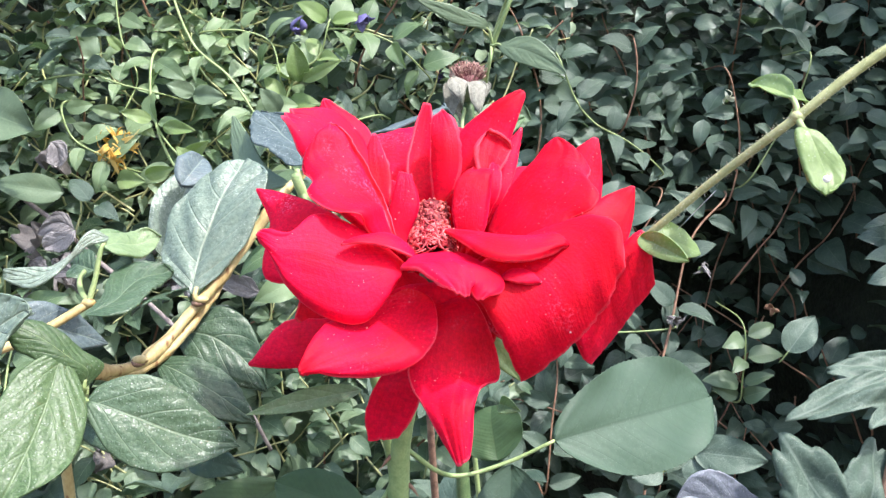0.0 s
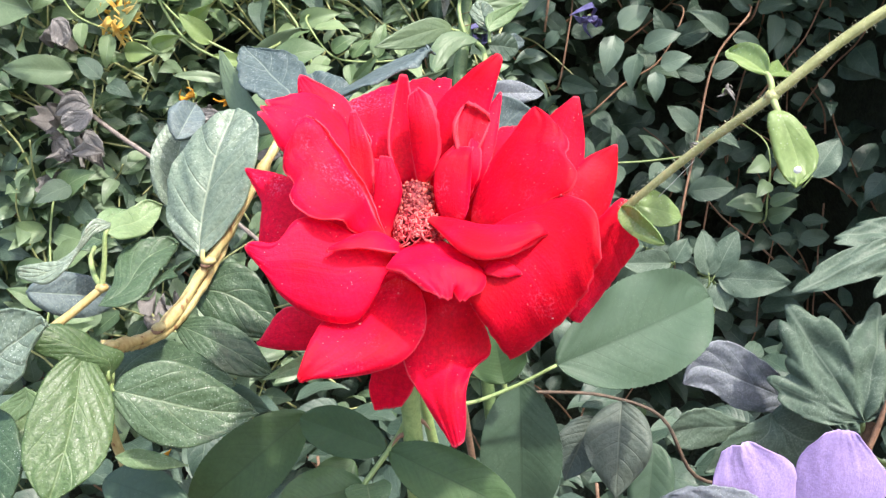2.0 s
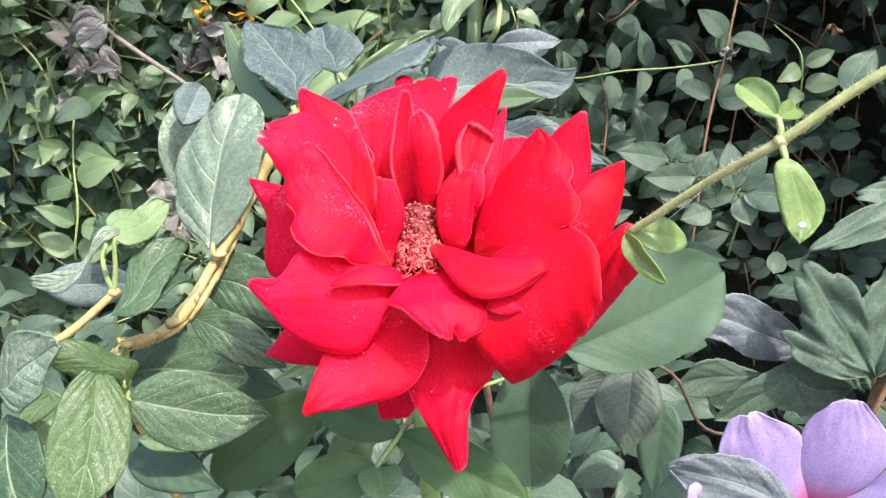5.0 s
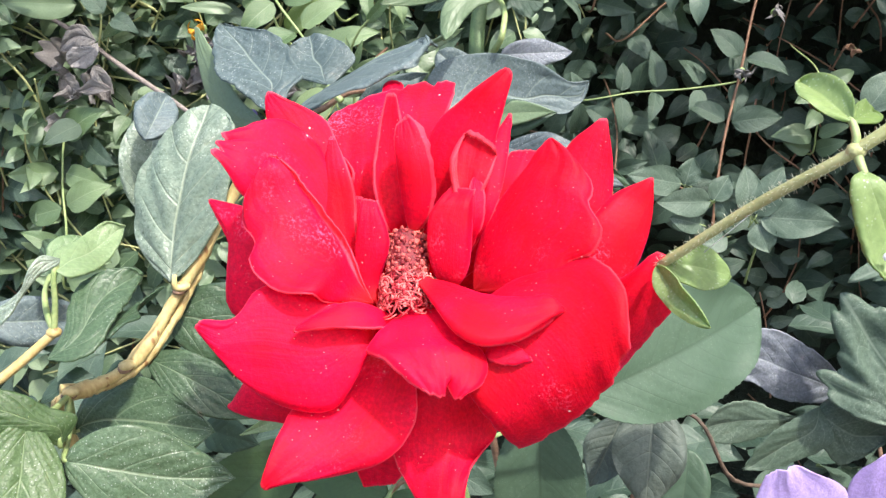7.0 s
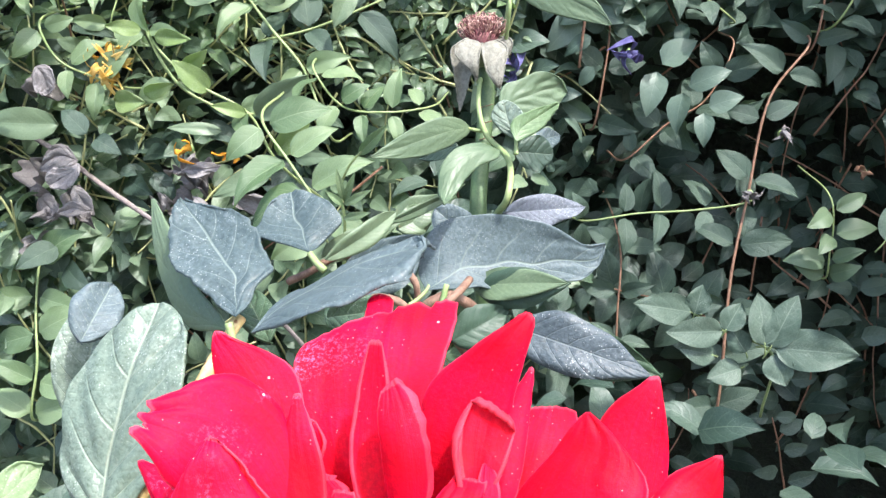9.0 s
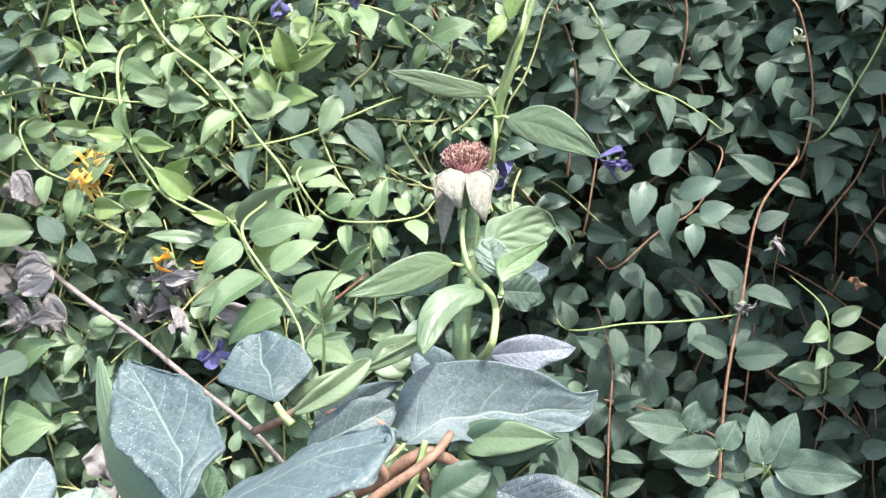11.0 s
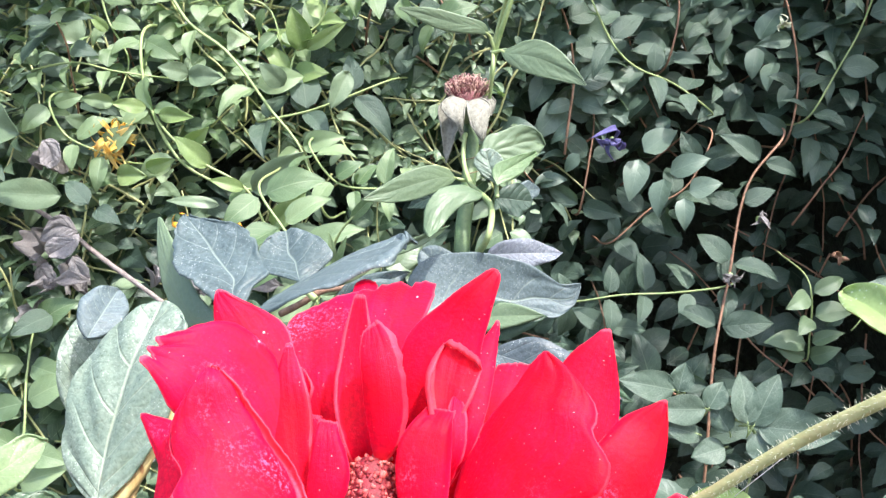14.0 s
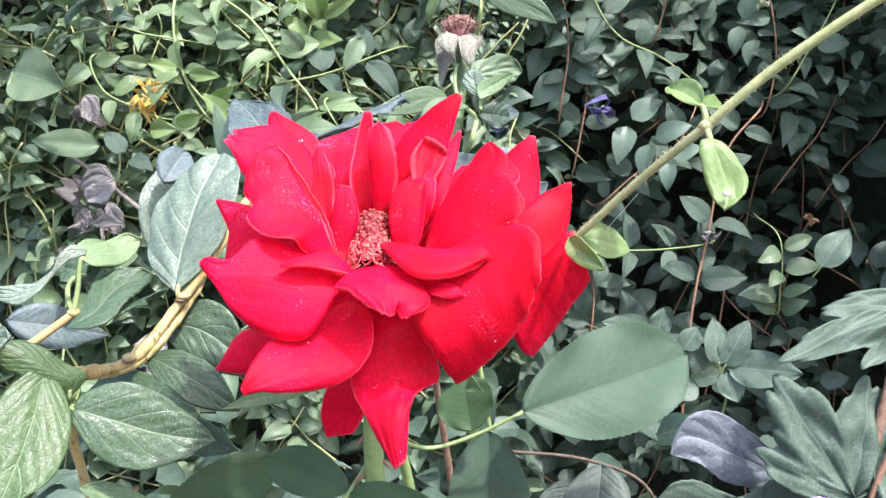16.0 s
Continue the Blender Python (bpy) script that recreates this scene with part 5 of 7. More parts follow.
blade(shoot, (0.0679, 0.1675, 1.0111), [(0.0658, 0.1652, 1.0107), (0.0656, 0.1634, 1.0075), (0.0662, 0.1616, 1.0028), (0.0669, 0.1598, 1.0001), (0.0676, 0.158, 0.9995)], [(0.0695, 0.1652, 1.0103), (0.0715, 0.1634, 1.0073), (0.0732, 0.1616, 1.0027), (0.0719, 0.1598, 1.0006), (0.069, 0.158, 0.9992)], TENDER_LEAF, fold=0.16, quilt=0.008, ruffle=0.05, stalk=(0.0677, 0.17, 1.0134))
part("dropping", blob((0.0687, 0.1585, 1.0015), 0.0007, (1.1, 0.5, 1), 4, 7), WEB, shoot, "small white dropping on the leaf")
leaf(shoot, (0.0419, 0.186, 0.9895), (0.0473, 0.17, 0.9859), 0.0052, (-0.81, -0.38, 0.44), TENDER_LEAF, "elliptic", fold=22, **s)
leaf(shoot, (0.0431, 0.188, 0.9896), (0.0548, 0.188, 0.9859), 0.0082, (0.19, -0.78, 0.59), TENDER_LEAF, "elliptic", fold=12, **s)

# ---- blue-green leaves behind the bloom ----
mid = thing("bindweed_vine", (-0.0169, 0.27, 1.0042), "vine with large blue-green dusty leaves on coiled brown stems", "vine")
for coil, r, bark in (
        ([(-0.034, 0.338, 0.977), (-0.0234, 0.334, 0.9807), (-0.0171, 0.332, 0.9791), (-0.0151, 0.333, 0.9741), (-0.0196, 0.335, 0.9701), (-0.0276, 0.337, 0.9676)], 0.0014, BARK),
        ([(-0.0251, 0.322, 0.9678), (-0.0142, 0.324, 0.9745), (-0.0055, 0.326, 0.9791), (0.0002, 0.33, 0.9822), (0.0031, 0.34, 0.9824)], 0.0014, BARK),
        ([(-0.0239, 0.34, 0.967), (-0.0154, 0.338, 0.9718), (-0.0084, 0.336, 0.9773), (-0.0034, 0.338, 0.9784), (0.0018, 0.34, 0.9749), (0.005, 0.345, 0.9695)], 0.0019, BARK),
        ([(-0.0316, 0.348, 0.987), (-0.0235, 0.345, 0.9893), (-0.0173, 0.342, 0.987), (-0.0133, 0.34, 0.9829), (-0.0129, 0.34, 0.9772)], 0.0012, BARK),
        ([(-0.0063, 0.34, 0.9763), (-0.0041, 0.34, 0.9668), (-0.0005, 0.34, 0.9589)], 0.0013, BARK),
        ([(-0.0542, 0.35, 0.9825), (-0.0461, 0.346, 0.9865), (-0.0388, 0.345, 0.9903), (-0.0317, 0.35, 0.9901)], 0.0012, BARK),
        ([(-0.0112, 0.33, 0.9651), (-0.0064, 0.332, 0.9748), (-0.0035, 0.336, 0.9827)], 0.001, GREEN_STEM)):
    part("stem", tube(coil, r, r * 0.85, 10, 8, rough=0.12), bark, mid)
part("main_stem", tube([(-0.008, 0.34, 0.9578), (0.01, 0.42, 0.6), (0.02, 0.45, 0)], 0.0012, 0.004, 8, 6, rough=0.12), BARK, mid)
part("main_stem", tube([(-0.0417, 0.25, 1.0035), (-0.02, 0.3, 0.92), (0.0, 0.36, 0.6), (0.0, 0.4, 0)], 0.0015, 0.003, 8, 6, rough=0.12), GREEN_STEM, mid)
blade(mid, (-0.0406, 0.256, 1.0064), [(-0.0458, 0.2622, 1.0071), (-0.0524, 0.2673, 1.0114), (-0.0582, 0.2725, 1.0136), (-0.0603, 0.2777, 1.018), (-0.0606, 0.2828, 1.023), (-0.0605, 0.288, 1.0243)], [(-0.0392, 0.2609, 1.0073), (-0.0383, 0.2647, 1.0099), (-0.0356, 0.2686, 1.012), (-0.0378, 0.2725, 1.0143), (-0.0395, 0.2764, 1.0171), (-0.0432, 0.2802, 1.0209), (-0.0519, 0.2841, 1.0227), (-0.0589, 0.288, 1.0239)], BLUE_LEAF, quilt=0.015, ruffle=0.06, fray=0.001)
blade(mid, (-0.0101, 0.34, 0.9799), [(-0.0125, 0.3474, 0.9833), (-0.01, 0.3498, 0.9922), (-0.0045, 0.3521, 0.997), (0.0066, 0.3545, 0.9981), (0.0196, 0.3569, 0.9956), (0.031, 0.3592, 0.9906), (0.0391, 0.3616, 0.9841), (0.0456, 0.364, 0.9834)], [(-0.005, 0.3397, 0.9803), (0.0008, 0.3424, 0.979), (0.0054, 0.3451, 0.9787), (0.0124, 0.3478, 0.9756), (0.0181, 0.3505, 0.976), (0.0238, 0.3532, 0.973), (0.0298, 0.3559, 0.9743), (0.0374, 0.3586, 0.9736), (0.042, 0.3613, 0.9759), (0.0455, 0.364, 0.9818)], BLUE_LEAF, skew=0.17, quilt=0.01, ruffle=0.035, fold=0.04, belly=-0.05, stalk=(-0.0155, 0.336, 0.9769))
blade(mid, (-0.0434, 0.338, 0.9952), [(-0.0504, 0.3425, 0.9968), (-0.0575, 0.346, 0.9979), (-0.0622, 0.3495, 0.9991), (-0.0602, 0.353, 1.003), (-0.0581, 0.3565, 1.0066), (-0.0525, 0.36, 1.0077)], [(-0.0423, 0.3425, 0.9951), (-0.0396, 0.346, 0.9971), (-0.0352, 0.3495, 1.0007), (-0.0379, 0.353, 1.0049), (-0.0425, 0.3565, 1.0073), (-0.0494, 0.36, 1.0078)], BLUE_LEAF, quilt=0.012, ruffle=0.04)
part("leaf_stalk", tube([(-0.0434, 0.338, 0.9948), (-0.0424, 0.337, 0.9935), (-0.0408, 0.335, 0.9922), (-0.0386, 0.334, 0.9902)], 0.001, 0.0012, 8, 5), PALE_STEM, mid)
m = dict(veins=6.0, wave=0.07, puff=0.014, roll=0.3)
part("leaf_stalk", tube([(-0.0422, 0.256, 1.0051), (-0.041, 0.254, 0.9998), (-0.0373, 0.25, 0.994)], 0.0009, 0.001, 6, 5), PALE_STEM, mid)
petal(mid, (-0.0447, 0.262, 1.0011), [(-0.0583, 0.274, 0.9988), (-0.0662, 0.284, 1.0066), (-0.0692, 0.29, 1.015), (-0.0701, 0.296, 1.0229)], [(-0.0484, 0.268, 1.0025), (-0.0556, 0.276, 1.0067), (-0.0618, 0.284, 1.0153), (-0.0683, 0.294, 1.0228)], belly=0.05, mat=SAGE_LEAF, name="leaf", ruffle=0.03)
petal(mid, (-0.0343, 0.246, 1.0062), [(-0.0305, 0.258, 1.0089), (-0.0203, 0.262, 1.0125), (-0.0095, 0.258, 1.0172), (-0.0024, 0.25, 1.0206)], [(-0.0209, 0.236, 1.0129), (-0.0102, 0.235, 1.0171), (-0.0038, 0.236, 1.02), (-0.0012, 0.244, 1.0219)], belly=0.05, mat=BLUE_LEAF, name="leaf", ruffle=0.07, fray=0.0016, curl=(0.0004, 0.0004, 0.0004))
leaf(mid, (0.0033, 0.35, 0.9768), (0.0321, 0.34, 0.9791), 0.0115, (-0.31, -0.77, 0.55), SAGE_LEAF, "ovate", fold=12, **m)
leaf(mid, (0.0198, 0.33, 0.9694), (0.0558, 0.32, 0.9565), 0.0175, (-0.17, -0.95, 0.26), VINE_LEAF, "ovate", fold=14, **m)
leaf(mid, (0.0149, 0.325, 0.9726), (0.0517, 0.312, 0.9603), 0.0181, (-0.09, -0.81, 0.58), SPARSE_DUST, "ovate", fold=10, **m)
leaf(mid, (0.0149, 0.372, 0.9938), (0.0419, 0.385, 0.9903), 0.0120, (0.45, -0.86, 0.26), LILAC_LEAF, "ovate", fold=14, **m)
leaf(mid, (-0.037, 0.33, 0.9948), (-0.0175, 0.345, 1.0035), 0.0084, (0.59, -0.81, 0.08), SAGE_LEAF, "elliptic", fold=18, **m)
leaf(mid, (-0.0213, 0.345, 1.0003), (0.0029, 0.365, 1.006), 0.0046, (0.65, -0.75, -0.14), SAGE_LEAF, "lance", fold=18, **m)
leaf(mid, (-0.0206, 0.37, 0.9915), (-0.0082, 0.38, 0.9944), 0.0114, (0.53, -0.76, 0.38), SAGE_LEAF, "ovate", fold=14, **m)
leaf(mid, (0.0044, 0.37, 0.9847), (-0.0077, 0.37, 0.9973), 0.0141, (0.17, -0.97, 0.16), BLUE_LEAF, "round", fold=14, **m)
leaf(mid, (-0.0358, 0.335, 0.9821), (-0.0117, 0.345, 0.9897), 0.0154, (0.27, -0.9, 0.34), BLUE_LEAF, "elliptic", fold=14, **m)
leaf(mid, (-0.0367, 0.32, 0.9808), (-0.0172, 0.31, 0.9857), 0.0118, (-0.49, -0.83, 0.26), VINE_LEAF, "elliptic", fold=14, **m)
leaf(mid, (-0.0386, 0.27, 0.9949), (-0.047, 0.285, 1.0009), 0.0094, (-0.1, -0.42, 0.9), VINE_LEAF, "elliptic", fold=14, **m)
leaf(mid, (-0.0033, 0.335, 0.9653), (0.0143, 0.345, 0.9703), 0.0139, (0.33, -0.82, 0.47), ROSE_LEAF, "ovate", fold=14, **m)
leaf(mid, (0.0055, 0.35, 0.9697), (0.0093, 0.34, 0.9515), 0.0186, (0.04, -0.87, 0.49), ROSE_LEAF, "ovate", fold=14, **m)
leaf(mid, (-0.0773, 0.262, 1.0009), (-0.0741, 0.275, 1.0092), 0.0129, (0.6, -0.53, 0.6), BLUE_LEAF, "elliptic", fold=12, **m)

leaf(mid, (-0.0212, 0.372, 0.9907), (-0.0073, 0.38, 0.9997), 0.0131, (0.27, -0.89, 0.37), SAGE_LEAF, "ovate", fold=12, **m)
leaf(mid, (-0.0431, 0.352, 0.9892), (-0.018, 0.365, 0.996), 0.0097, (0.41, -0.89, 0.19), SAGE_LEAF, "ovate", fold=14, **m)
leaf(mid, (-0.0358, 0.347, 0.9849), (-0.011, 0.356, 0.9927), 0.0108, (0.22, -0.91, 0.34), BLUE_LEAF, "ovate", fold=12, **m)
leaf(mid, (-0.0389, 0.332, 0.9803), (-0.0219, 0.325, 0.9723), 0.0133, (-0.08, -0.83, 0.56), VINE_LEAF, "ovate", fold=12, **m)
leaf(mid, (0.0052, 0.348, 0.9755), (0.0333, 0.344, 0.9777), 0.0139, (-0.16, -0.92, 0.37), ROSE_LEAF, "ovate", fold=12, **m)

# ---- spent rose with a twining vine ----
spent = thing("spent_rose", (0.0081, 0.39, 1.0116), "spent rose head without petals on a hairy green stalk", "rose")
part("stalk", tube([(0.03, 0.36, 0.0), (0.02, 0.37, 0.6), (0.0056, 0.378, 0.9885), (0.0086, 0.391, 1.0114), (0.0114, 0.401, 1.0285), (0.0116, 0.406, 1.0404)], 0.0032, 0.0026, 10, 8), DARK_STEM, spent)
H = Vector((0.0107, 0.405, 1.0431))
part("hip", blob(H, 0.0062, (1, 1, 0.8), 8, 12), HIP, spent)
wool = dict(mat=WOOLLY, name="sepal", label="reflexed grey woolly sepal", thick=0.0005, ruffle=0.05, nu=24, nv=16, crease=-0.12, crease_at=0.0, curl=(0.0005, 0.0005, 0.0003), turn=120)
petal(spent, (0.0099, 0.404, 1.0469), [(0.0061, 0.397, 1.0484), (0.0025, 0.394, 1.046), (0.0031, 0.3925, 1.0428), (0.006, 0.392, 1.0397), (0.0081, 0.393, 1.0368)], [(0.0107, 0.397, 1.0466), (0.0098, 0.394, 1.0444), (0.0094, 0.392, 1.0409), (0.0089, 0.393, 1.0367)], belly=0.12, **wool)
petal(spent, (0.0122, 0.404, 1.0468), [(0.0116, 0.396, 1.0459), (0.0116, 0.393, 1.0436), (0.0121, 0.391, 1.0393), (0.0138, 0.391, 1.0348), (0.0156, 0.392, 1.0326)], [(0.0161, 0.398, 1.047), (0.0189, 0.396, 1.0444), (0.0184, 0.394, 1.0404), (0.0173, 0.392, 1.0355), (0.0164, 0.392, 1.0326)], belly=0.12, **wool)
petal(spent, (0.007, 0.406, 1.0452), [(0.003, 0.404, 1.0469), (0.0005, 0.402, 1.045), (0.0008, 0.4, 1.0381), (0.0016, 0.4, 1.0251)], [(0.0052, 0.401, 1.044), (0.0072, 0.4, 1.0394), (0.0052, 0.3995, 1.0335), (0.002, 0.4, 1.0251)], belly=-0.15, **wool)
petal(spent, (0.0147, 0.408, 1.0456), [(0.0172, 0.406, 1.0472), (0.0195, 0.405, 1.0473), (0.0211, 0.404, 1.0455), (0.0202, 0.404, 1.0417)], [(0.0162, 0.404, 1.0443), (0.0176, 0.402, 1.0429), (0.019, 0.403, 1.0412)], belly=0.15, **wool)
petal(spent, (0.0108, 0.41, 1.0453), [(0.0073, 0.418, 1.0452), (0.0059, 0.422, 1.0401), (0.0081, 0.421, 1.0314)], [(0.0145, 0.418, 1.0447), (0.0148, 0.422, 1.0394), (0.0098, 0.421, 1.0313)], belly=-0.1, **wool)
H = Vector((0.011, 0.405, 1.0462))
dead = [blob(H + Vector((0, 0, 0.0015)), 0.0058, (1, 1, 0.8), 6, 12)]
for _ in range(300):
    w, q = r2.uniform(0, 2 * math.pi), math.sqrt(r2.random())
    n = Vector((math.cos(w) * q, math.sin(w) * q, 0.25 + 0.75 * math.sqrt(1 - q * q)))
    root = H + Vector((0, 0, 0.0005)) + Vector((n.x * 0.0058, n.y * 0.0058, n.z * 0.0052))
    d = unit(n + Vector((r2.gauss(0, 0.25), r2.gauss(0, 0.25), 0.6)))
    side = unit(d.cross(Vector((r2.gauss(0, 1), r2.gauss(0, 1), 0.3))))
    l, c = r2.uniform(0.0022, 0.0056), r2.uniform(-0.0013, 0.0013)
    dead.append(tube([root, root + d * l * 0.5 + side * c, root + d * l + side * c * 0.6, root + d * l * 0.9 - side * c * 0.8], 0.0002, 0.00016, 4, 3))
    if r2.random() < 0.3:
        dead.append(blob(root + d * l, 0.00035, (1, 1, 1), 3, 5))
part("stamen_tuft", join(dead), DEAD_STAMEN, spent, "dry brown-red stamens", kind="stuff")
for q in ((0.3, (0.009, 0.397, 1.0255)), (0.6, (0.0093, 0.393, 1.0205)), (0.2, (0.0079, 0.39, 1.0155))):
    part("bristle", tube([q[1], Vector(q[1]) + Vector((0.005, -0.001, 0.001))], 0.0003, 0.0001, 4, 2), RUST_STEM, spent)

twine = thing("twining_vine", (0.0147, 0.37, 1.0049), "fresh green vine twining up the stalk of the spent rose", "vine")
part("stem", tube([(0.05, 0.41, 0), (0.04, 0.4, 0.6), (0.0084, 0.374, 0.9821), (0.0164, 0.352, 1.0045), (0.0172, 0.37, 1.0119), (0.0104, 0.385, 1.0182), (0.0085, 0.392, 1.0264), (0.0096, 0.396, 1.0351)], 0.0013, 0.0008, 8, 8), PALE_STEM, twine)
part("stem", tube([(0.009, 0.4, 1.0337), (0.0133, 0.41, 1.0379), (0.0193, 0.41, 1.0501), (0.0231, 0.405, 1.0653), (0.0293, 0.4, 1.0814), (0.0364, 0.4, 1.1004), (0.1, 0.4, 1.25), (0.13, 0.42, 1.4)], 0.001, 0.001, 8, 8), GREEN_STEM, twine)
part("stem", tube([(0.0194, 0.405, 1.0467), (0.0214, 0.4, 1.0582), (0.0225, 0.408, 1.0672), (0.0276, 0.405, 1.0817), (0.0316, 0.396, 1.0899), (0.0353, 0.404, 1.1008), (0.1, 0.41, 1.25), (0.12, 0.42, 1.4)], 0.0007, 0.0008, 8, 8), PALE_STEM, twine)
blade(twine, (0.0246, 0.402, 1.0642), [(0.0287, 0.4003, 1.065), (0.0333, 0.3987, 1.0665), (0.0396, 0.397, 1.0661), (0.0456, 0.3953, 1.062), (0.0505, 0.3937, 1.0563), (0.0536, 0.392, 1.0506)], [(0.0265, 0.4, 1.0604), (0.0317, 0.398, 1.0566), (0.0388, 0.396, 1.0538), (0.0476, 0.394, 1.0511), (0.0532, 0.392, 1.0495)], SAGE_LEAF, quilt=0.012, ruffle=0.03, fold=0.08, stalk=(0.0216, 0.405, 1.064))
blade(twine, (0.0209, 0.403, 1.07), [(0.0192, 0.4002, 1.074), (0.0112, 0.3975, 1.077), (0.0007, 0.3948, 1.0805), (-0.0101, 0.392, 1.0816)], [(0.0166, 0.3995, 1.0709), (0.0054, 0.397, 1.0728), (-0.0032, 0.3945, 1.0767), (-0.0104, 0.392, 1.081)], SAGE_LEAF, quilt=0.012, ruffle=0.03, stalk=(0.0227, 0.405, 1.0644))
blade(twine, (0.0055, 0.388, 1.0197), [(0.0029, 0.384, 1.0234), (-0.002, 0.38, 1.0253), (-0.0097, 0.376, 1.0244), (-0.0184, 0.372, 1.021), (-0.0257, 0.368, 1.0171)], [(0.0035, 0.3832, 1.0184), (-0.0009, 0.3794, 1.0168), (-0.0088, 0.3756, 1.0149), (-0.0172, 0.3718, 1.0147), (-0.0258, 0.368, 1.0162)], SAGE_LEAF, quilt=0.012, ruffle=0.03, stalk=(0.0093, 0.388, 1.0189))
blade(twine, (0.017, 0.372, 1.0245), [(0.0158, 0.3753, 1.0298), (0.0178, 0.3777, 1.0342), (0.0235, 0.38, 1.0356), (0.029, 0.3823, 1.0372), (0.0348, 0.3847, 1.035), (0.0377, 0.387, 1.0304)], [(0.0222, 0.3765, 1.0245), (0.0281, 0.38, 1.0249), (0.0336, 0.3835, 1.0253), (0.0372, 0.387, 1.0286)], SAGE_LEAF, quilt=0.05, ruffle=0.05, stalk=(0.0167, 0.37, 1.021))
blade(twine, (0.02, 0.364, 1.0191), [(0.0162, 0.3648, 1.0221), (0.0131, 0.3655, 1.0262), (0.0142, 0.3662, 1.0295), (0.0174, 0.367, 1.0302)], [(0.0216, 0.365, 1.0231), (0.0224, 0.366, 1.0264), (0.021, 0.367, 1.0289), (0.0188, 0.368, 1.0299)], FROST_LEAF, quilt=0.05, fold=0.2, stalk=(0.0197, 0.362, 1.0148))
blade(twine, (0.02, 0.36, 1.0191), [(0.0189, 0.3622, 1.023), (0.0204, 0.3635, 1.0255), (0.0252, 0.3648, 1.0273), (0.0324, 0.366, 1.0291)], [(0.0234, 0.362, 1.0203), (0.0286, 0.364, 1.0228), (0.0335, 0.366, 1.0275)], VINE_FRESH, fold=0.25, quilt=0.02)
blade(twine, (0.0148, 0.362, 1.0165), [(0.0087, 0.355, 1.0205), (0.0025, 0.35, 1.0204), (-0.0023, 0.345, 1.0163), (-0.0035, 0.34, 1.01), (-0.0022, 0.335, 1.0079)], [(0.0137, 0.3534, 1.0161), (0.0085, 0.3488, 1.0152), (0.0046, 0.3442, 1.0128), (0.0014, 0.3396, 1.0094), (-0.0013, 0.335, 1.0075)], SAGE_LEAF, fold=-0.12, quilt=0.012)
leaf(twine, (0.0196, 0.375, 1.0132), (0.032, 0.38, 1.0103), 0.0125, (0.4, -0.9, 0.15), HEDGE_LEAF, "round", fold=10, **m)
leaf(twine, (0.0003, 0.39, 1.0141), (-0.0143, 0.4, 1.0086), 0.0076, (-0.61, -0.71, 0.35), HEDGE_LEAF, "ovate", fold=12, **m)
leaf(twine, (0.0275, 0.4, 1.0119), (0.0366, 0.41, 1.0112), 0.0078, (0.72, -0.65, 0.25), BLUE_LEAF, "ovate", fold=12, **m)
leaf(twine, (0.0268, 0.405, 1.0963), (0.0209, 0.4, 1.0871), 0.0057, (0.25, -0.91, 0.34), TENDER_LEAF, "lance", fold=12, **m)
leaf(twine, (0.0285, 0.405, 1.0943), (0.0335, 0.41, 1.1124), 0.0078, (0.07, -0.97, 0.25), TENDER_LEAF, "lance", fold=12, **m)

# ---- mallow with a lilac flower ----
mallow = thing("mallow", (0.2, 0.36, 0), "mallow plant with lobed leaves and one open lilac flower", "mallow")
part("stem", tube([(0.2, 0.36, 0), (0.19, 0.35, 0.5), (0.1564, 0.33, 0.7957), (0.1614, 0.325, 0.8556), (0.1756, 0.335, 0.905)], 0.004, 0.0018, 8, 8, rough=0.1), BARK, mallow)


def lobed(base, tip, span, normal, lobes, seed):
    """A palmate leaf: pointed, toothed lobes round the end of the stalk, grooved along each lobe's rib."""
    base, tip = Vector(base), Vector(tip)
    ax = tip - base
    length = ax.length
    ax = ax.normalized()
    nrm = unit(Vector(normal) - ax * Vector(normal).dot(ax))
    side = ax.cross(nrm)
    off = Vector((seed * 2.1, 0.7 * seed, 3))

    def reach(w):
        best = 0.16
        for at, size, wide in lobes:
            d = abs(w - radians(at)) / radians(wide)
            if d < 1:
                best = max(best, size * (1 - 0.6 * d ** 1.15))
        return best * (1 + 0.13 * (math.sqrt(1 - (((w * 4.6 + 0.3) % 1.0) * 2 - 1) ** 2) - 0.6) + 0.12 * noise.noise(Vector((w * 5, seed, 2))))

    def fn(u, v):
        w = v * radians(125)
        r = u * reach(w)
        near = min(lobes, key=lambda q: abs(w - radians(q[0])))
        d = abs(w - radians(near[0]))
        groove = 0.1 * min(1.0, d * 3) * u
        p = base + ax * (math.cos(w) * r * length) + side * (math.sin(w) * r * length * span)
        quilt = 0.006 * length * math.sin(u * 15 - d * 9) * min(1.0, d * 5) * u
        return p + nrm * (groove * length * 0.8 + quilt - 0.12 * length * u * u + 0.1 * length * noise.noise(Vector((u * 3, v * 3, 0)) + off))
    verts, faces, uv = grid(fn, 18, 130)
    ribbed = []
    for u, v in uv:
        w = (v * 2 - 1) * radians(125)
        d = min(abs(w - radians(q[0])) for q in lobes)
        ribbed.append((u, 0.5 + 0.5 * min(1.0, d / radians(26))))
    return verts, faces, ribbed


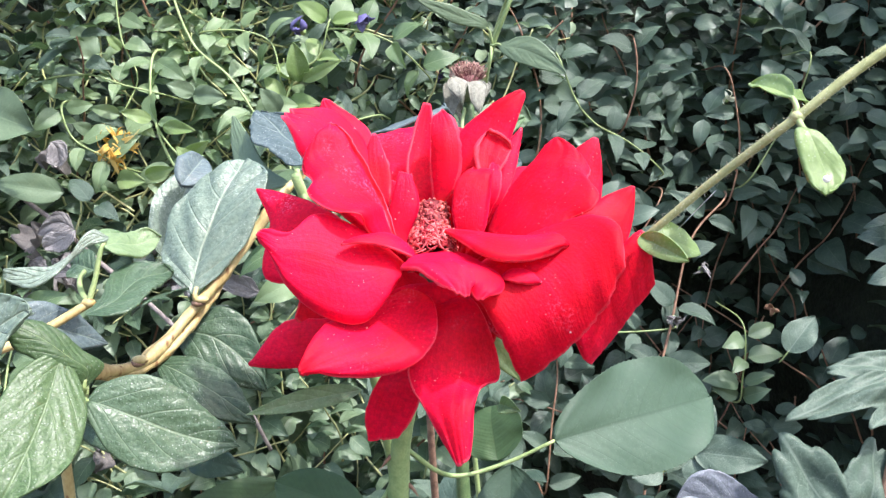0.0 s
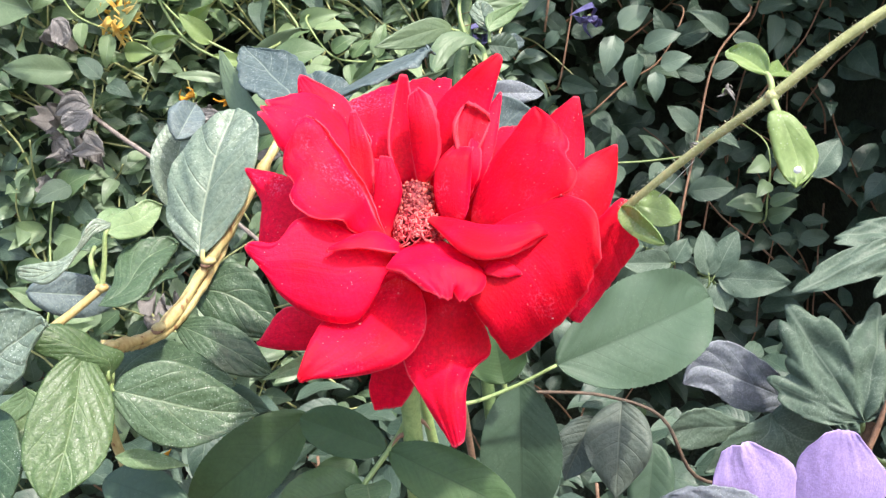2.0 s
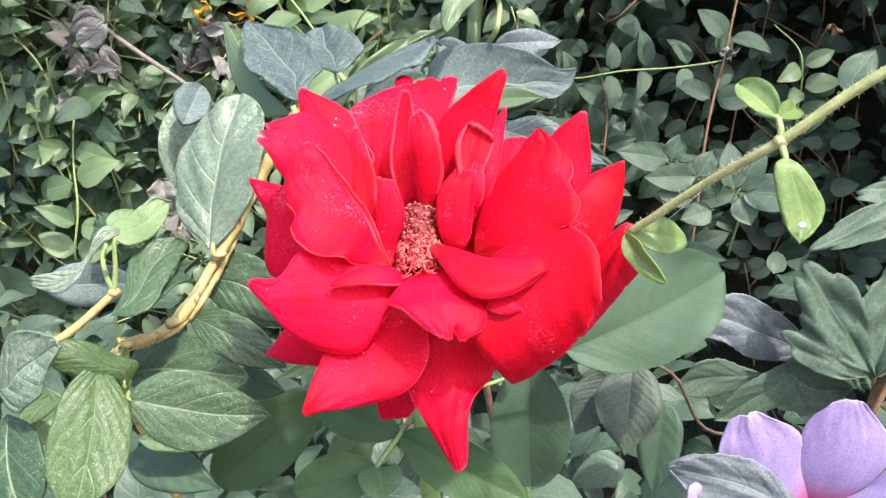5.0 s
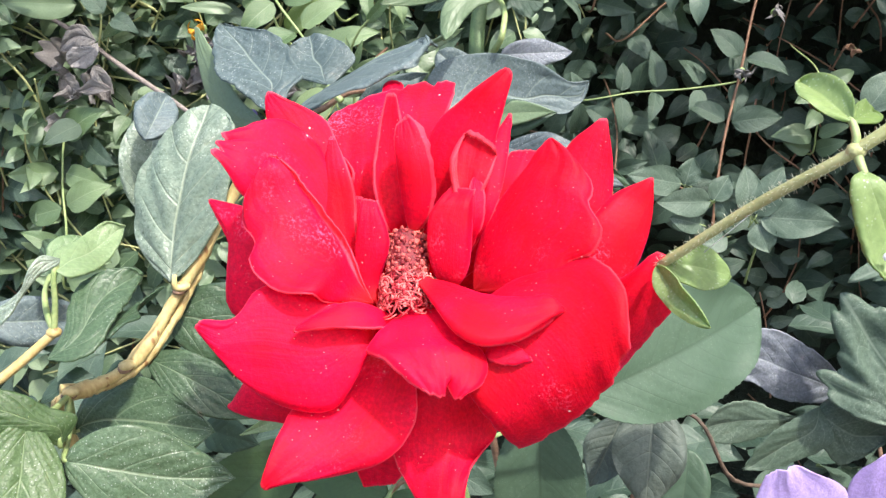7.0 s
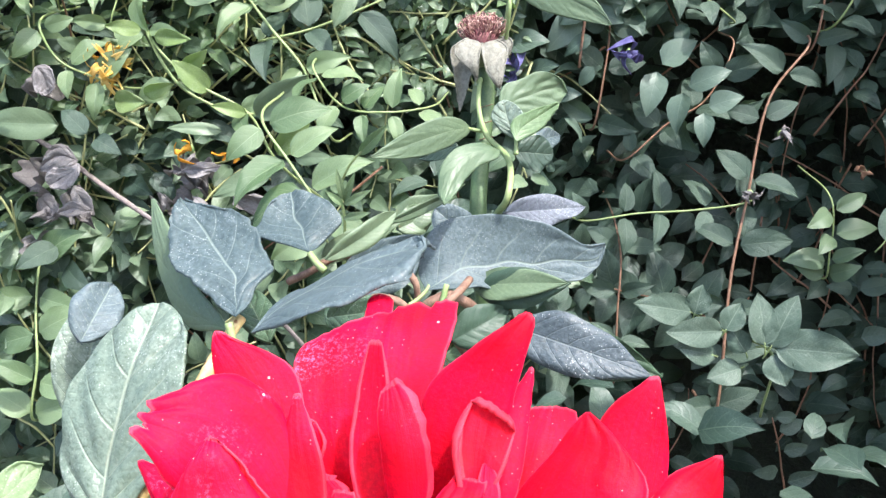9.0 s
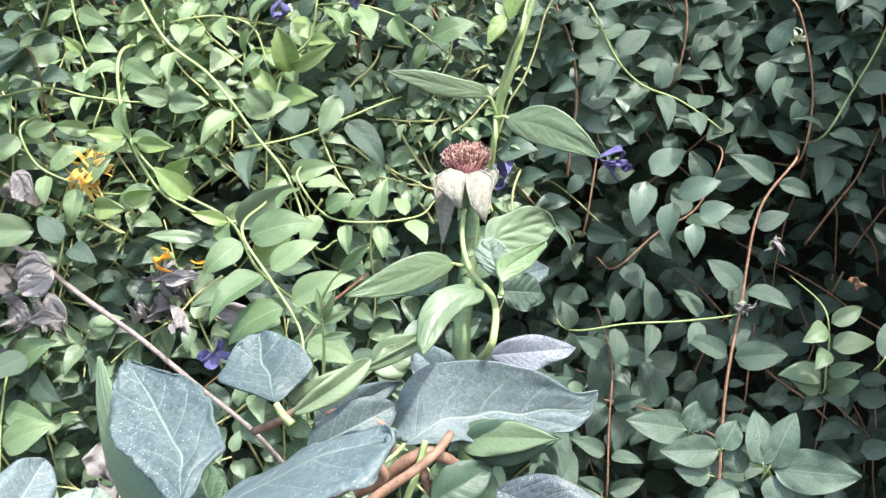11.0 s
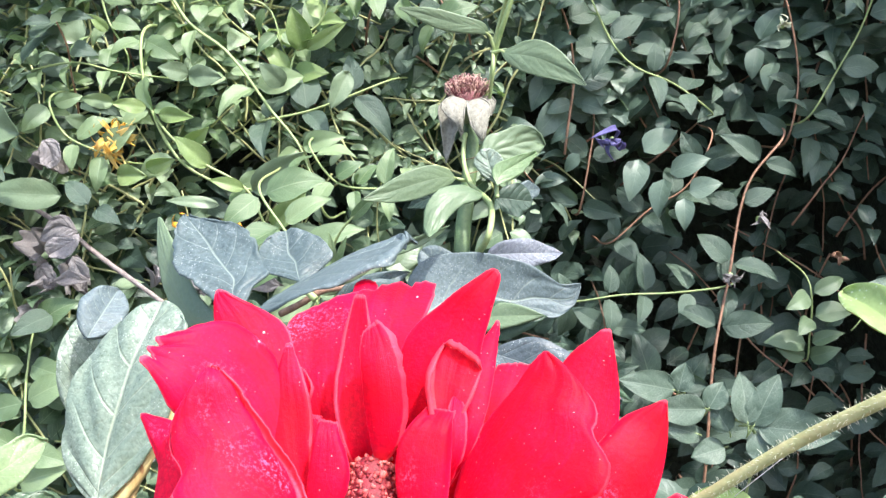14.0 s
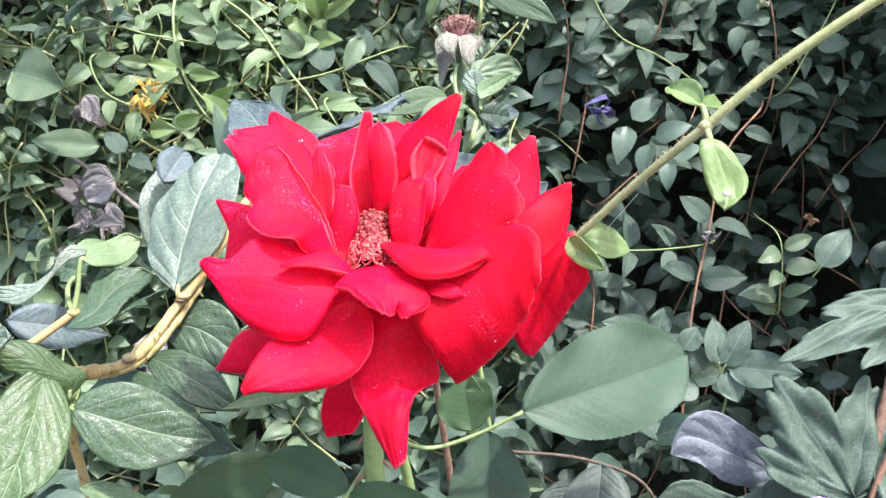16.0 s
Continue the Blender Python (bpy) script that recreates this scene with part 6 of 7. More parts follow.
fan = ((0, 1.0, 36), (44, 0.9, 36), (-36, 0.74, 30), (86, 0.5, 34))
long_leaf = ((0, 1.0, 36), (38, 0.8, 34), (-38, 0.76, 34), (80, 0.5, 36), (-80, 0.5, 36))
for b, t, span, n, lobes in (((0.1571, 0.322, 0.8593), (0.1319, 0.332, 0.904), 0.95, (-0.15, -0.85, 0.5), fan), ((0.1965, 0.345, 0.9299), (0.1345, 0.33, 0.9185), 0.46, (-0.1, -0.6, 0.8), long_leaf),
                             ((0.1721, 0.31, 0.8548), (0.1876, 0.33, 0.8952), 0.9, (-0.1, -0.7, 0.7), fan)):
    leaf_count += 1
    ob = part("leaf", lobed(b, t, span, n, lobes, leaf_count), MALLOW_LEAF, mallow, thick=0.0003)
    part("leaf_stalk", tube([b, Vector(b).lerp(Vector((0.17, 0.335, 0.84)), 0.5) + Vector((0, 0.004, -0.01)), (0.175, 0.335, 0.83)], 0.001, 0.0012, 6, 5), PALE_STEM, ob)
leaf(mallow, (0.1755, 0.345, 0.8647), (0.1872, 0.35, 0.8825), 0.0161, (-0.36, -0.81, 0.46), LILAC_LEAF, "ovate", fold=12, wave=0.12, veins=5.0)
blade(mallow, (0.1438, 0.352, 0.8494), [(0.1355, 0.3506, 0.8652), (0.1244, 0.3492, 0.8766), (0.1093, 0.3478, 0.8863), (0.0996, 0.3464, 0.8853), (0.0924, 0.345, 0.8708)], [(0.1304, 0.3488, 0.8517), (0.1153, 0.3475, 0.855), (0.1025, 0.3462, 0.8649), (0.0929, 0.345, 0.8688)], LILAC_LEAF, fray=0.001)
blade(mallow, (0.1194, 0.342, 0.85), [(0.1112, 0.341, 0.854), (0.0988, 0.34, 0.8597), (0.0902, 0.339, 0.8589), (0.0841, 0.338, 0.8496)], [(0.1111, 0.3393, 0.8461), (0.0989, 0.3385, 0.8428), (0.089, 0.3377, 0.8428), (0.0841, 0.337, 0.8482)], MALLOW_LEAF, fray=0.001)
blade(mallow, (0.1272, 0.34, 0.8556), [(0.1169, 0.3353, 0.8535), (0.1046, 0.3327, 0.8468), (0.0976, 0.33, 0.8369)], [(0.131, 0.3345, 0.8439), (0.1199, 0.333, 0.8378), (0.1077, 0.3315, 0.8341), (0.0986, 0.33, 0.8354)], MALLOW_LEAF, fray=0.0012, fold=0.16)
blade(mallow, (0.1262, 0.341, 0.853), [(0.1321, 0.3397, 0.8594), (0.1437, 0.3383, 0.8549), (0.154, 0.337, 0.8454)], [(0.1277, 0.336, 0.8426), (0.1355, 0.336, 0.8318), (0.1467, 0.336, 0.837), (0.1535, 0.336, 0.8438)], MALLOW_LEAF, fray=0.0012)
blade(mallow, (0.1074, 0.25, 0.8557), [(0.1004, 0.2536, 0.8652), (0.0926, 0.2552, 0.8724), (0.0797, 0.2568, 0.8753), (0.0706, 0.2584, 0.8739), (0.0655, 0.26, 0.8701)], [(0.0983, 0.2505, 0.8529), (0.0832, 0.253, 0.8565), (0.0721, 0.2555, 0.86), (0.0656, 0.258, 0.8681)], LILAC_LEAF, ruffle=0.09, fray=0.001, label="curled pale grey dry leaf")
part("stem", tube([(0.1823, 0.33, 0.8918), (0.1698, 0.322, 0.8764), (0.1604, 0.318, 0.8556), (0.1553, 0.318, 0.8389), (0.1591, 0.33, 0.8068)], 0.0012, 0.0014, 8, 6), RUST_STEM, mallow)
part("dry_bit", leaf_shape((-0.0983, 0.25, 0.8973), (-0.0877, 0.24, 0.9097), 0.0041, (-0.37, -0.85, -0.37), "ovate", fold=25, wave=0.3), ORANGE, vine, "small orange-brown dry leaf", thick=0.0003)
flower = part("flower", tube([(0.19, 0.35, 0.7), (0.1335, 0.29, 0.802), (0.1189, 0.272, 0.8346)], 0.002, 0.004, 8, 5), GREEN_STEM, mallow, "open lilac mallow flower with a magenta eye")
E0 = Vector((0.1183, 0.272, 0.8359))
petal(flower, E0, [(0.0892, 0.262, 0.8398), (0.0812, 0.262, 0.8667), (0.0851, 0.262, 0.8835)], [(0.1116, 0.268, 0.8603), (0.1093, 0.266, 0.8758), (0.0963, 0.263, 0.8863)], arch=0.15, belly=0.05, mat=MAUVE, ruffle=0.03, fray=0.0)
petal(flower, E0, [(0.1125, 0.27, 0.8563), (0.1129, 0.27, 0.8751), (0.1194, 0.268, 0.8846)], [(0.1357, 0.266, 0.8532), (0.1415, 0.266, 0.8669), (0.132, 0.268, 0.8837)], arch=0.15, belly=0.05, mat=MAUVE, ruffle=0.03, fray=0.0)
petal(flower, E0, [(0.1323, 0.266, 0.8486), (0.1425, 0.262, 0.8629), (0.1513, 0.256, 0.8578)], [(0.1282, 0.262, 0.8326), (0.1377, 0.256, 0.8275), (0.151, 0.254, 0.8359)], arch=0.15, belly=0.05, mat=MAUVE, ruffle=0.03, fray=0.0)
petal(flower, E0, [(0.1011, 0.262, 0.8341), (0.0841, 0.256, 0.8305), (0.0733, 0.252, 0.8445)], [(0.1011, 0.264, 0.8472), (0.0823, 0.26, 0.8658), (0.0716, 0.254, 0.8642)], arch=0.15, belly=0.05, mat=MAUVE, ruffle=0.03, fray=0.0)
petal(flower, E0, [(0.1247, 0.262, 0.8278), (0.1267, 0.25, 0.8188), (0.1166, 0.246, 0.8081)], [(0.1072, 0.262, 0.8287), (0.0963, 0.25, 0.8204), (0.1052, 0.246, 0.8087)], arch=0.15, belly=0.05, mat=MAUVE, ruffle=0.03, fray=0.0)
part("pistil", tube([E0, E0 + Vector((0, -0.012, 0.006)), E0 + Vector((0, -0.022, 0.009))], 0.0015, 0.0008, 8, 4), HAIR, flower, "pale pollen column")
leaf(mallow, (0.0588, 0.3, 0.8858), (0.0532, 0.285, 0.8546), 0.0266, (-0.13, -0.88, 0.45), GREY_LEAF, "ovate", fold=12, **m)
leaf(mallow, (0.0704, 0.3, 0.8678), (0.0639, 0.285, 0.8361), 0.0199, (-0.17, -0.88, 0.45), ROSE_LEAF, "ovate", fold=12, **m)
leaf(mallow, (0.0489, 0.31, 0.875), (0.0363, 0.3, 0.854), 0.0181, (-0.12, -0.87, 0.48), GREY_LEAF, "ovate", fold=12, **m)
part("twig", tube([(0.0251, 0.3, 0.892), (0.0534, 0.31, 0.8835), (0.0749, 0.31, 0.8733), (0.0883, 0.31, 0.8463), (0.1261, 0.33, 0.827), (0.18, 0.34, 0.8)], 0.0006, 0.0009, 7, 6, rough=0.2), DARK_BARK, mallow)

# ---- shoots on the hedge ----
SHARED = {}


def shared_leaf(which, mat):
    key = (which, mat.name)
    if key not in SHARED:
        verts, faces, uv = small_leaf(*(("pointed", 0.6, 14, 0.08, 0.15, 21), ("ovate", 0.58, 10, 0.07, 0.2, 22), ("pointed", 0.5, 20, 0.06, 0.25, 23), ("pointed", 0.68, 12, 0.05, 0.15, 24))[which], nu=12, nv=8)
        me = bpy.data.meshes.new("leaf")
        me.from_pydata([tuple(q) for q in verts], [], faces)
        layer = me.uv_layers.new(name="UVMap")
        idx = np.empty(len(me.loops), dtype=np.int32)
        me.loops.foreach_get("vertex_index", idx)
        layer.data.foreach_set("uv", np.array(uv, dtype=np.float32)[idx].ravel())
        me.polygons.foreach_set("use_smooth", [True] * len(me.polygons))
        me.materials.append(mat)
        SHARED[key] = me
    return SHARED[key]


def hedge_shoot(points, label, stem_mat, leaf_mat, gap, size, radius=0.0012, start=0.0, kinds=(0, 1, 2)):
    """A climbing shoot on the hedge: one stem with pairs of opposite leaves."""
    ob = thing("hedge_shoot", points[0], label, "vine shoot", "shoots on the hedge")
    a, b, c, d = (Vector(points[i]) for i in (0, 1, -2, -1))
    hidden = [a + unit(a - b) * 0.012 + Vector((0, 0.08, 0)), *points, d + unit(d - c) * 0.012 + Vector((0, 0.08, 0))]
    part("stem", tube(hidden, radius * 0.85, radius * 0.6, 7, 8, rough=0.12), stem_mat, ob)
    line = smooth_line(points, 12)
    run, want = 0.0, start
    for i in range(1, len(line)):
        seg = line[i] - line[i - 1]
        run += seg.length
        if run < want:
            continue
        want += gap * rnd.uniform(0.8, 1.25)
        way = unit(seg)
        face = unit((rnd.gauss(0, 0.25), -0.85 + rnd.gauss(0, 0.15), 0.6 + rnd.gauss(0, 0.25)))
        flat = unit(way.cross(face))
        for sgn in (1, -1):
            out = unit(flat * sgn + way * rnd.uniform(0.0, 0.6) + Vector((rnd.gauss(0, 0.15), -0.15 + rnd.gauss(0, 0.15), rnd.gauss(0, 0.2))))
            lf = new("leaf", shared_leaf(rnd.choice(kinds), leaf_mat))
            lf.parent = ob
            turned = turn_to(out, face + Vector((rnd.gauss(0, 0.2), rnd.gauss(0, 0.2), rnd.gauss(0, 0.2)))).to_4x4()
            lf.matrix_local = Matrix.Translation(line[i] + out * 0.003 - Vector(points[0])) @ turned @ Matrix.Scale(size * rnd.uniform(0.75, 1.15), 4)
    return ob


RED_SHOOT = "reddish-brown climbing shoot with pairs of dark green oval leaves"
PALE_SHOOT = "pale green climbing shoot with pairs of light green leaves"
hedge_shoot([(0.1808, 0.8, 0.6837), (0.2009, 0.82, 0.8099), (0.2194, 0.84, 0.8717), (0.2433, 0.86, 0.9517), (0.2811, 0.88, 0.9904)], RED_SHOOT, RUST_STEM, HEDGE_LEAF, 0.05, 0.037, 0.0017)
hedge_shoot([(0.2244, 0.85, 0.8638), (0.1763, 0.85, 0.8596), (0.1281, 0.85, 0.8604), (0.08, 0.86, 0.8548)], PALE_SHOOT, PALE_STEM, HEDGE_LEAF, 0.034, 0.034, 0.0012)
hedge_shoot([(0.0984, 0.9, 0.9335), (0.1081, 0.9, 0.9741), (0.1166, 0.91, 1.0184), (0.1123, 0.92, 1.0589)], RED_SHOOT, RUST_STEM, HEDGE_LEAF, 0.045, 0.035, 0.0013)
hedge_shoot([(0.1247, 0.88, 0.9043), (0.1606, 0.88, 0.9324), (0.1932, 0.88, 0.9501), (0.2198, 0.89, 0.9918)], RED_SHOOT, RUST_STEM, HEDGE_LEAF, 0.035, 0.034, 0.0012)
hedge_shoot([(0.2903, 0.9, 0.9855), (0.3005, 0.9, 1.0342), (0.2961, 0.9, 1.083), (0.2869, 0.9, 1.117)], RED_SHOOT, RUST_STEM, HEDGE_LEAF, 0.045, 0.034, 0.0013)
hedge_shoot([(0.3027, 0.88, 1.0057), (0.3225, 0.87, 1.0425), (0.3412, 0.86, 1.0822), (0.35, 0.85, 1.1251)], PALE_SHOOT, PALE_STEM, HEDGE_LEAF, 0.04, 0.036, 0.0012)
hedge_shoot([(0.0997, 0.84, 0.7044), (0.1055, 0.84, 0.7729), (0.1116, 0.85, 0.8207), (0.1094, 0.86, 0.8486)], RED_SHOOT, RUST_STEM, HEDGE_LEAF, 0.04, 0.034, 0.0013)
hedge_shoot([(0.2796, 0.82, 0.7998), (0.2784, 0.81, 0.8229), (0.2771, 0.8, 0.8499), (0.275, 0.8, 0.8735)], PALE_SHOOT, PALE_STEM, SAGE_LEAF, 0.022, 0.032, 0.0011)
hedge_shoot([(0.1092, 0.86, 1.1286), (0.1301, 0.86, 1.0812), (0.1478, 0.86, 1.0612), (0.182, 0.87, 1.0443), (0.2169, 0.88, 1.0172)], PALE_SHOOT, PALE_STEM, HEDGE_LEAF, 0.04, 0.035, 0.0012)
hedge_shoot([(0.1841, 0.9, 1.0631), (0.1953, 0.9, 1.1056), (0.1919, 0.9, 1.1485)], RED_SHOOT, RUST_STEM, HEDGE_LEAF, 0.04, 0.035, 0.0013)
hedge_shoot([(-0.2528, 0.78, 1.1149), (-0.2477, 0.76, 1.0642), (-0.2251, 0.75, 1.0148), (-0.1997, 0.75, 0.9959), (-0.1719, 0.74, 0.989)], PALE_SHOOT, PALE_STEM, HEDGE_SUN_TINT, 0.05, 0.03, 0.0016)
hedge_shoot([(-0.2411, 0.8, 1.1742), (-0.2199, 0.79, 1.1252), (-0.1854, 0.78, 1.0946), (-0.1536, 0.77, 1.0479), (-0.1311, 0.76, 1.0172), (-0.1154, 0.75, 0.9661)], PALE_SHOOT, PALE_STEM, HEDGE_SUN_TINT, 0.06, 0.034, 0.0016)
hedge_shoot([(-0.1294, 0.62, 0.9978), (-0.1103, 0.6, 0.9732), (-0.0922, 0.58, 0.9488), (-0.0887, 0.57, 0.9336)], PALE_SHOOT, PALE_STEM, HEDGE_SUN_TINT, 0.026, 0.036, 0.0011)
hedge_shoot([(-0.1142, 0.72, 1.0161), (-0.0968, 0.72, 0.9906), (-0.0652, 0.72, 0.9842), (-0.0379, 0.73, 0.9839)], PALE_SHOOT, PALE_STEM, HEDGE_SUN_TINT, 0.02, 0.03, 0.0011)
hedge_shoot([(-0.1639, 0.78, 1.0394), (-0.1236, 0.78, 1.0449), (-0.0877, 0.78, 1.055), (-0.0621, 0.79, 1.0633)], PALE_SHOOT, PALE_STEM, HEDGE_LEAF, 0.035, 0.04, 0.0013)
hedge_shoot([(-0.3172, 0.74, 1.0665), (-0.3087, 0.74, 1.0411), (-0.2854, 0.74, 1.0268), (-0.2659, 0.75, 1.0157)], PALE_SHOOT, PALE_STEM, HEDGE_SUN_TINT, 0.03, 0.028, 0.0012)
hedge_shoot([(-0.3706, 0.7, 0.7698), (-0.3558, 0.7, 0.8176), (-0.3579, 0.72, 0.8571), (-0.3524, 0.74, 0.8971)], PALE_SHOOT, PALE_STEM, HEDGE_SUN_TINT, 0.032, 0.045, 0.0014)
hedge_shoot([(-0.2902, 0.8, 1.1741), (-0.2836, 0.79, 1.1305), (-0.2668, 0.78, 1.0948), (-0.2763, 0.77, 1.0617)], PALE_SHOOT, PALE_STEM, HEDGE_SUN_TINT, 0.025, 0.026, 0.0011)
hedge_shoot([(-0.1428, 0.8, 1.0717), (-0.1305, 0.8, 1.1011), (-0.111, 0.8, 1.1167), (-0.1008, 0.8, 1.1497)], PALE_SHOOT, PALE_STEM, TENDER_LEAF, 0.028, 0.03, 0.0013)
hedge_shoot([(-0.3365, 0.76, 1.0922), (-0.3012, 0.76, 1.0956), (-0.2723, 0.76, 1.087), (-0.2428, 0.77, 1.0803)], PALE_SHOOT, PALE_STEM, HEDGE_SUN_TINT, 0.026, 0.027, 0.0011)
hedge_shoot([(-0.0995, 0.8, 1.1412), (-0.0735, 0.8, 1.139), (-0.044, 0.8, 1.1281), (-0.0166, 0.82, 1.1055)], PALE_SHOOT, PALE_STEM, HEDGE_SUN_TINT, 0.03, 0.036, 0.0011)
hedge_shoot([(-0.215, 0.8, 1.1381), (-0.1792, 0.8, 1.1394), (-0.1539, 0.8, 1.1288), (-0.1447, 0.8, 1.0936)], PALE_SHOOT, PALE_STEM, HEDGE_SUN_TINT, 0.028, 0.028, 0.0011)

low = thing("hedge_shoot", (0.2127, 0.74, 0.7703), "shoot with broad pale green pointed leaves low on the hedge", "vine shoot", "shoots on the hedge")
part("stem", tube([(0.2091, 0.76, 0.7041), (0.2106, 0.74, 0.7704), (0.1766, 0.745, 0.7885), (0.1527, 0.75, 0.8039)], 0.0012, 0.0008, 7, 6), PALE_STEM, low)
for b, t, wd, n in (((0.1517, 0.745, 0.806), (0.1059, 0.735, 0.8205), 0.0257, (0.29, -0.92, 0.27)), ((0.1538, 0.745, 0.8045), (0.1611, 0.75, 0.8265), 0.0207, (-0.06, -0.97, 0.24)), ((0.1733, 0.74, 0.7909), (0.1282, 0.73, 0.7971), 0.0251, (0.24, -0.95, 0.21)), ((0.1664, 0.74, 0.7708), (0.1385, 0.73, 0.783), 0.0199, (0.42, -0.88, 0.24)),
                    ((0.1762, 0.74, 0.7907), (0.1911, 0.75, 0.8092), 0.0201, (-0.11, -0.83, 0.54)), ((0.2092, 0.735, 0.7764), (0.2325, 0.745, 0.8143), 0.0258, (-0.27, -0.88, 0.4)), ((0.2121, 0.735, 0.7762), (0.2705, 0.72, 0.7725), 0.0334, (-0.2, -0.89, 0.41)), ((0.2112, 0.735, 0.7704), (0.2184, 0.725, 0.7478), 0.0241, (-0.23, -0.92, 0.33)),
                    ((0.2051, 0.735, 0.7785), (0.2031, 0.75, 0.8165), 0.0248, (0.01, -0.93, 0.37)), ((0.1917, 0.74, 0.7716), (0.1801, 0.745, 0.7928), 0.0193, (-0.1, -0.98, 0.17)), ((0.1885, 0.745, 0.7556), (0.1605, 0.735, 0.753), 0.0223, (0.24, -0.81, 0.54)), ((0.2763, 0.7, 0.8677), (0.3014, 0.71, 0.8954), 0.0262, (-0.22, -0.84, 0.5))):
    leaf(low, b, t, wd, n, MALLOW_LEAF, "ovate", fold=12, wave=0.08, veins=5.0, stalk=Vector(b) + (Vector(b) - Vector(t)) * 0.2 + Vector((0, 0.006, -0.003)), puff=0.02, nu=20, nv=10)
bright = thing("hedge_shoot", (-0.1662, 0.74, 0.9843), "sunlit climbing shoot with bright green and grey-green leaves", "vine shoot", "shoots on the hedge")
part("stem", tube([(-0.1299, 0.78, 0.9069), (-0.1572, 0.74, 0.9539), (-0.1719, 0.74, 0.989), (-0.2105, 0.74, 1.017), (-0.2449, 0.76, 1.0535), (-0.2593, 0.8, 1.1116)], 0.0012, 0.0009, 7, 8), PALE_STEM, bright)
for b, t, wd, n in (((-0.244, 0.745, 1.0564), (-0.2665, 0.735, 1.062), 0.0120, (0.41, -0.91, 0.02)), ((-0.2346, 0.745, 1.0507), (-0.2046, 0.735, 1.0466), 0.0130, (-0.29, -0.94, 0.15)), ((-0.1989, 0.74, 1.0086), (-0.2196, 0.73, 1.0336), 0.0172, (0.42, -0.91, -0.01)), ((-0.2176, 0.745, 1.0245), (-0.1941, 0.735, 1.0385), 0.0138, (-0.11, -0.89, -0.44)), ((-0.1499, 0.72, 0.9609), (-0.1184, 0.71, 0.9881), 0.0171, (-0.15, -0.97, -0.19)),
                    ((-0.2738, 0.745, 1.0064), (-0.2466, 0.735, 1.0049), 0.0178, (-0.33, -0.93, 0.18)), ((-0.25, 0.745, 1.0101), (-0.2222, 0.735, 1.0164), 0.0123, (-0.28, -0.93, -0.24)), ((-0.127, 0.79, 1.093), (-0.1308, 0.78, 1.1265), 0.0205, (0.24, -0.94, -0.25)), ((-0.1238, 0.79, 1.0936), (-0.0879, 0.78, 1.1114), 0.0115, (-0.16, -0.96, -0.22)), ((-0.2807, 0.78, 1.1193), (-0.2916, 0.775, 1.1325), 0.0095, (0.38, -0.92, -0.03)), ((-0.1725, 0.735, 0.9898), (-0.1952, 0.725, 0.9992), 0.0110, (0.47, -0.85, 0.23))):
    leaf(bright, b, t, wd, n, TENDER_LEAF, "ovate", fold=16, wave=0.08, nu=16, nv=8)
for b, t, wd, n in (((-0.1656, 0.735, 0.9876), (-0.121, 0.725, 1.0152), 0.0224, (-0.14, -0.98, -0.14)), ((-0.1574, 0.73, 0.9476), (-0.2033, 0.72, 0.9325), 0.0179, (0.1, -0.94, 0.32)), ((-0.2123, 0.76, 1.0798), (-0.2331, 0.75, 1.0865), 0.0151, (0.42, -0.9, -0.04)), ((-0.2124, 0.76, 1.0789), (-0.1833, 0.75, 1.0752), 0.0175, (-0.31, -0.95, 0.09)), ((-0.3047, 0.79, 1.1322), (-0.3306, 0.78, 1.1178), 0.0302, (0.4, -0.91, -0.09)), ((-0.1407, 0.77, 1.0659), (-0.1564, 0.76, 1.084), 0.0174, (0.39, -0.91, -0.16)),
                    ((-0.1372, 0.72, 0.9567), (-0.1082, 0.71, 0.9575), 0.0122, (-0.32, -0.92, 0.2)), ((-0.1928, 0.735, 0.9787), (-0.2303, 0.725, 0.9857), 0.0103, (0.3, -0.87, 0.4)), ((-0.3082, 0.72, 0.9955), (-0.3621, 0.71, 1.0037), 0.0245, (0.2, -0.97, 0.14)), ((-0.3633, 0.7, 1.0598), (-0.3168, 0.69, 1.0446), 0.0460, (-0.12, -0.96, 0.27)), ((-0.3031, 0.77, 1.0466), (-0.3166, 0.76, 1.0548), 0.0123, (0.58, -0.82, -0.04)), ((-0.0869, 0.76, 1.0722), (-0.1022, 0.75, 1.045), 0.0169, (0.27, -0.94, 0.19))):
    leaf(bright, b, t, wd, n, SAGE_LEAF, "ovate", fold=12, wave=0.08, nu=16, nv=8)
tip = thing("young_shoot", (-0.0763, 0.56, 0.9376), "thin young shoot with narrow unfolding leaves", "vine shoot")
part("stem", tube([(-0.0814, 0.57, 0.9135), (-0.0752, 0.56, 0.9485), (-0.0741, 0.555, 0.9669), (-0.066, 0.55, 0.9812), (-0.0444, 0.545, 0.9985)], 0.001, 0.0006, 7, 6), PALE_STEM, tip)
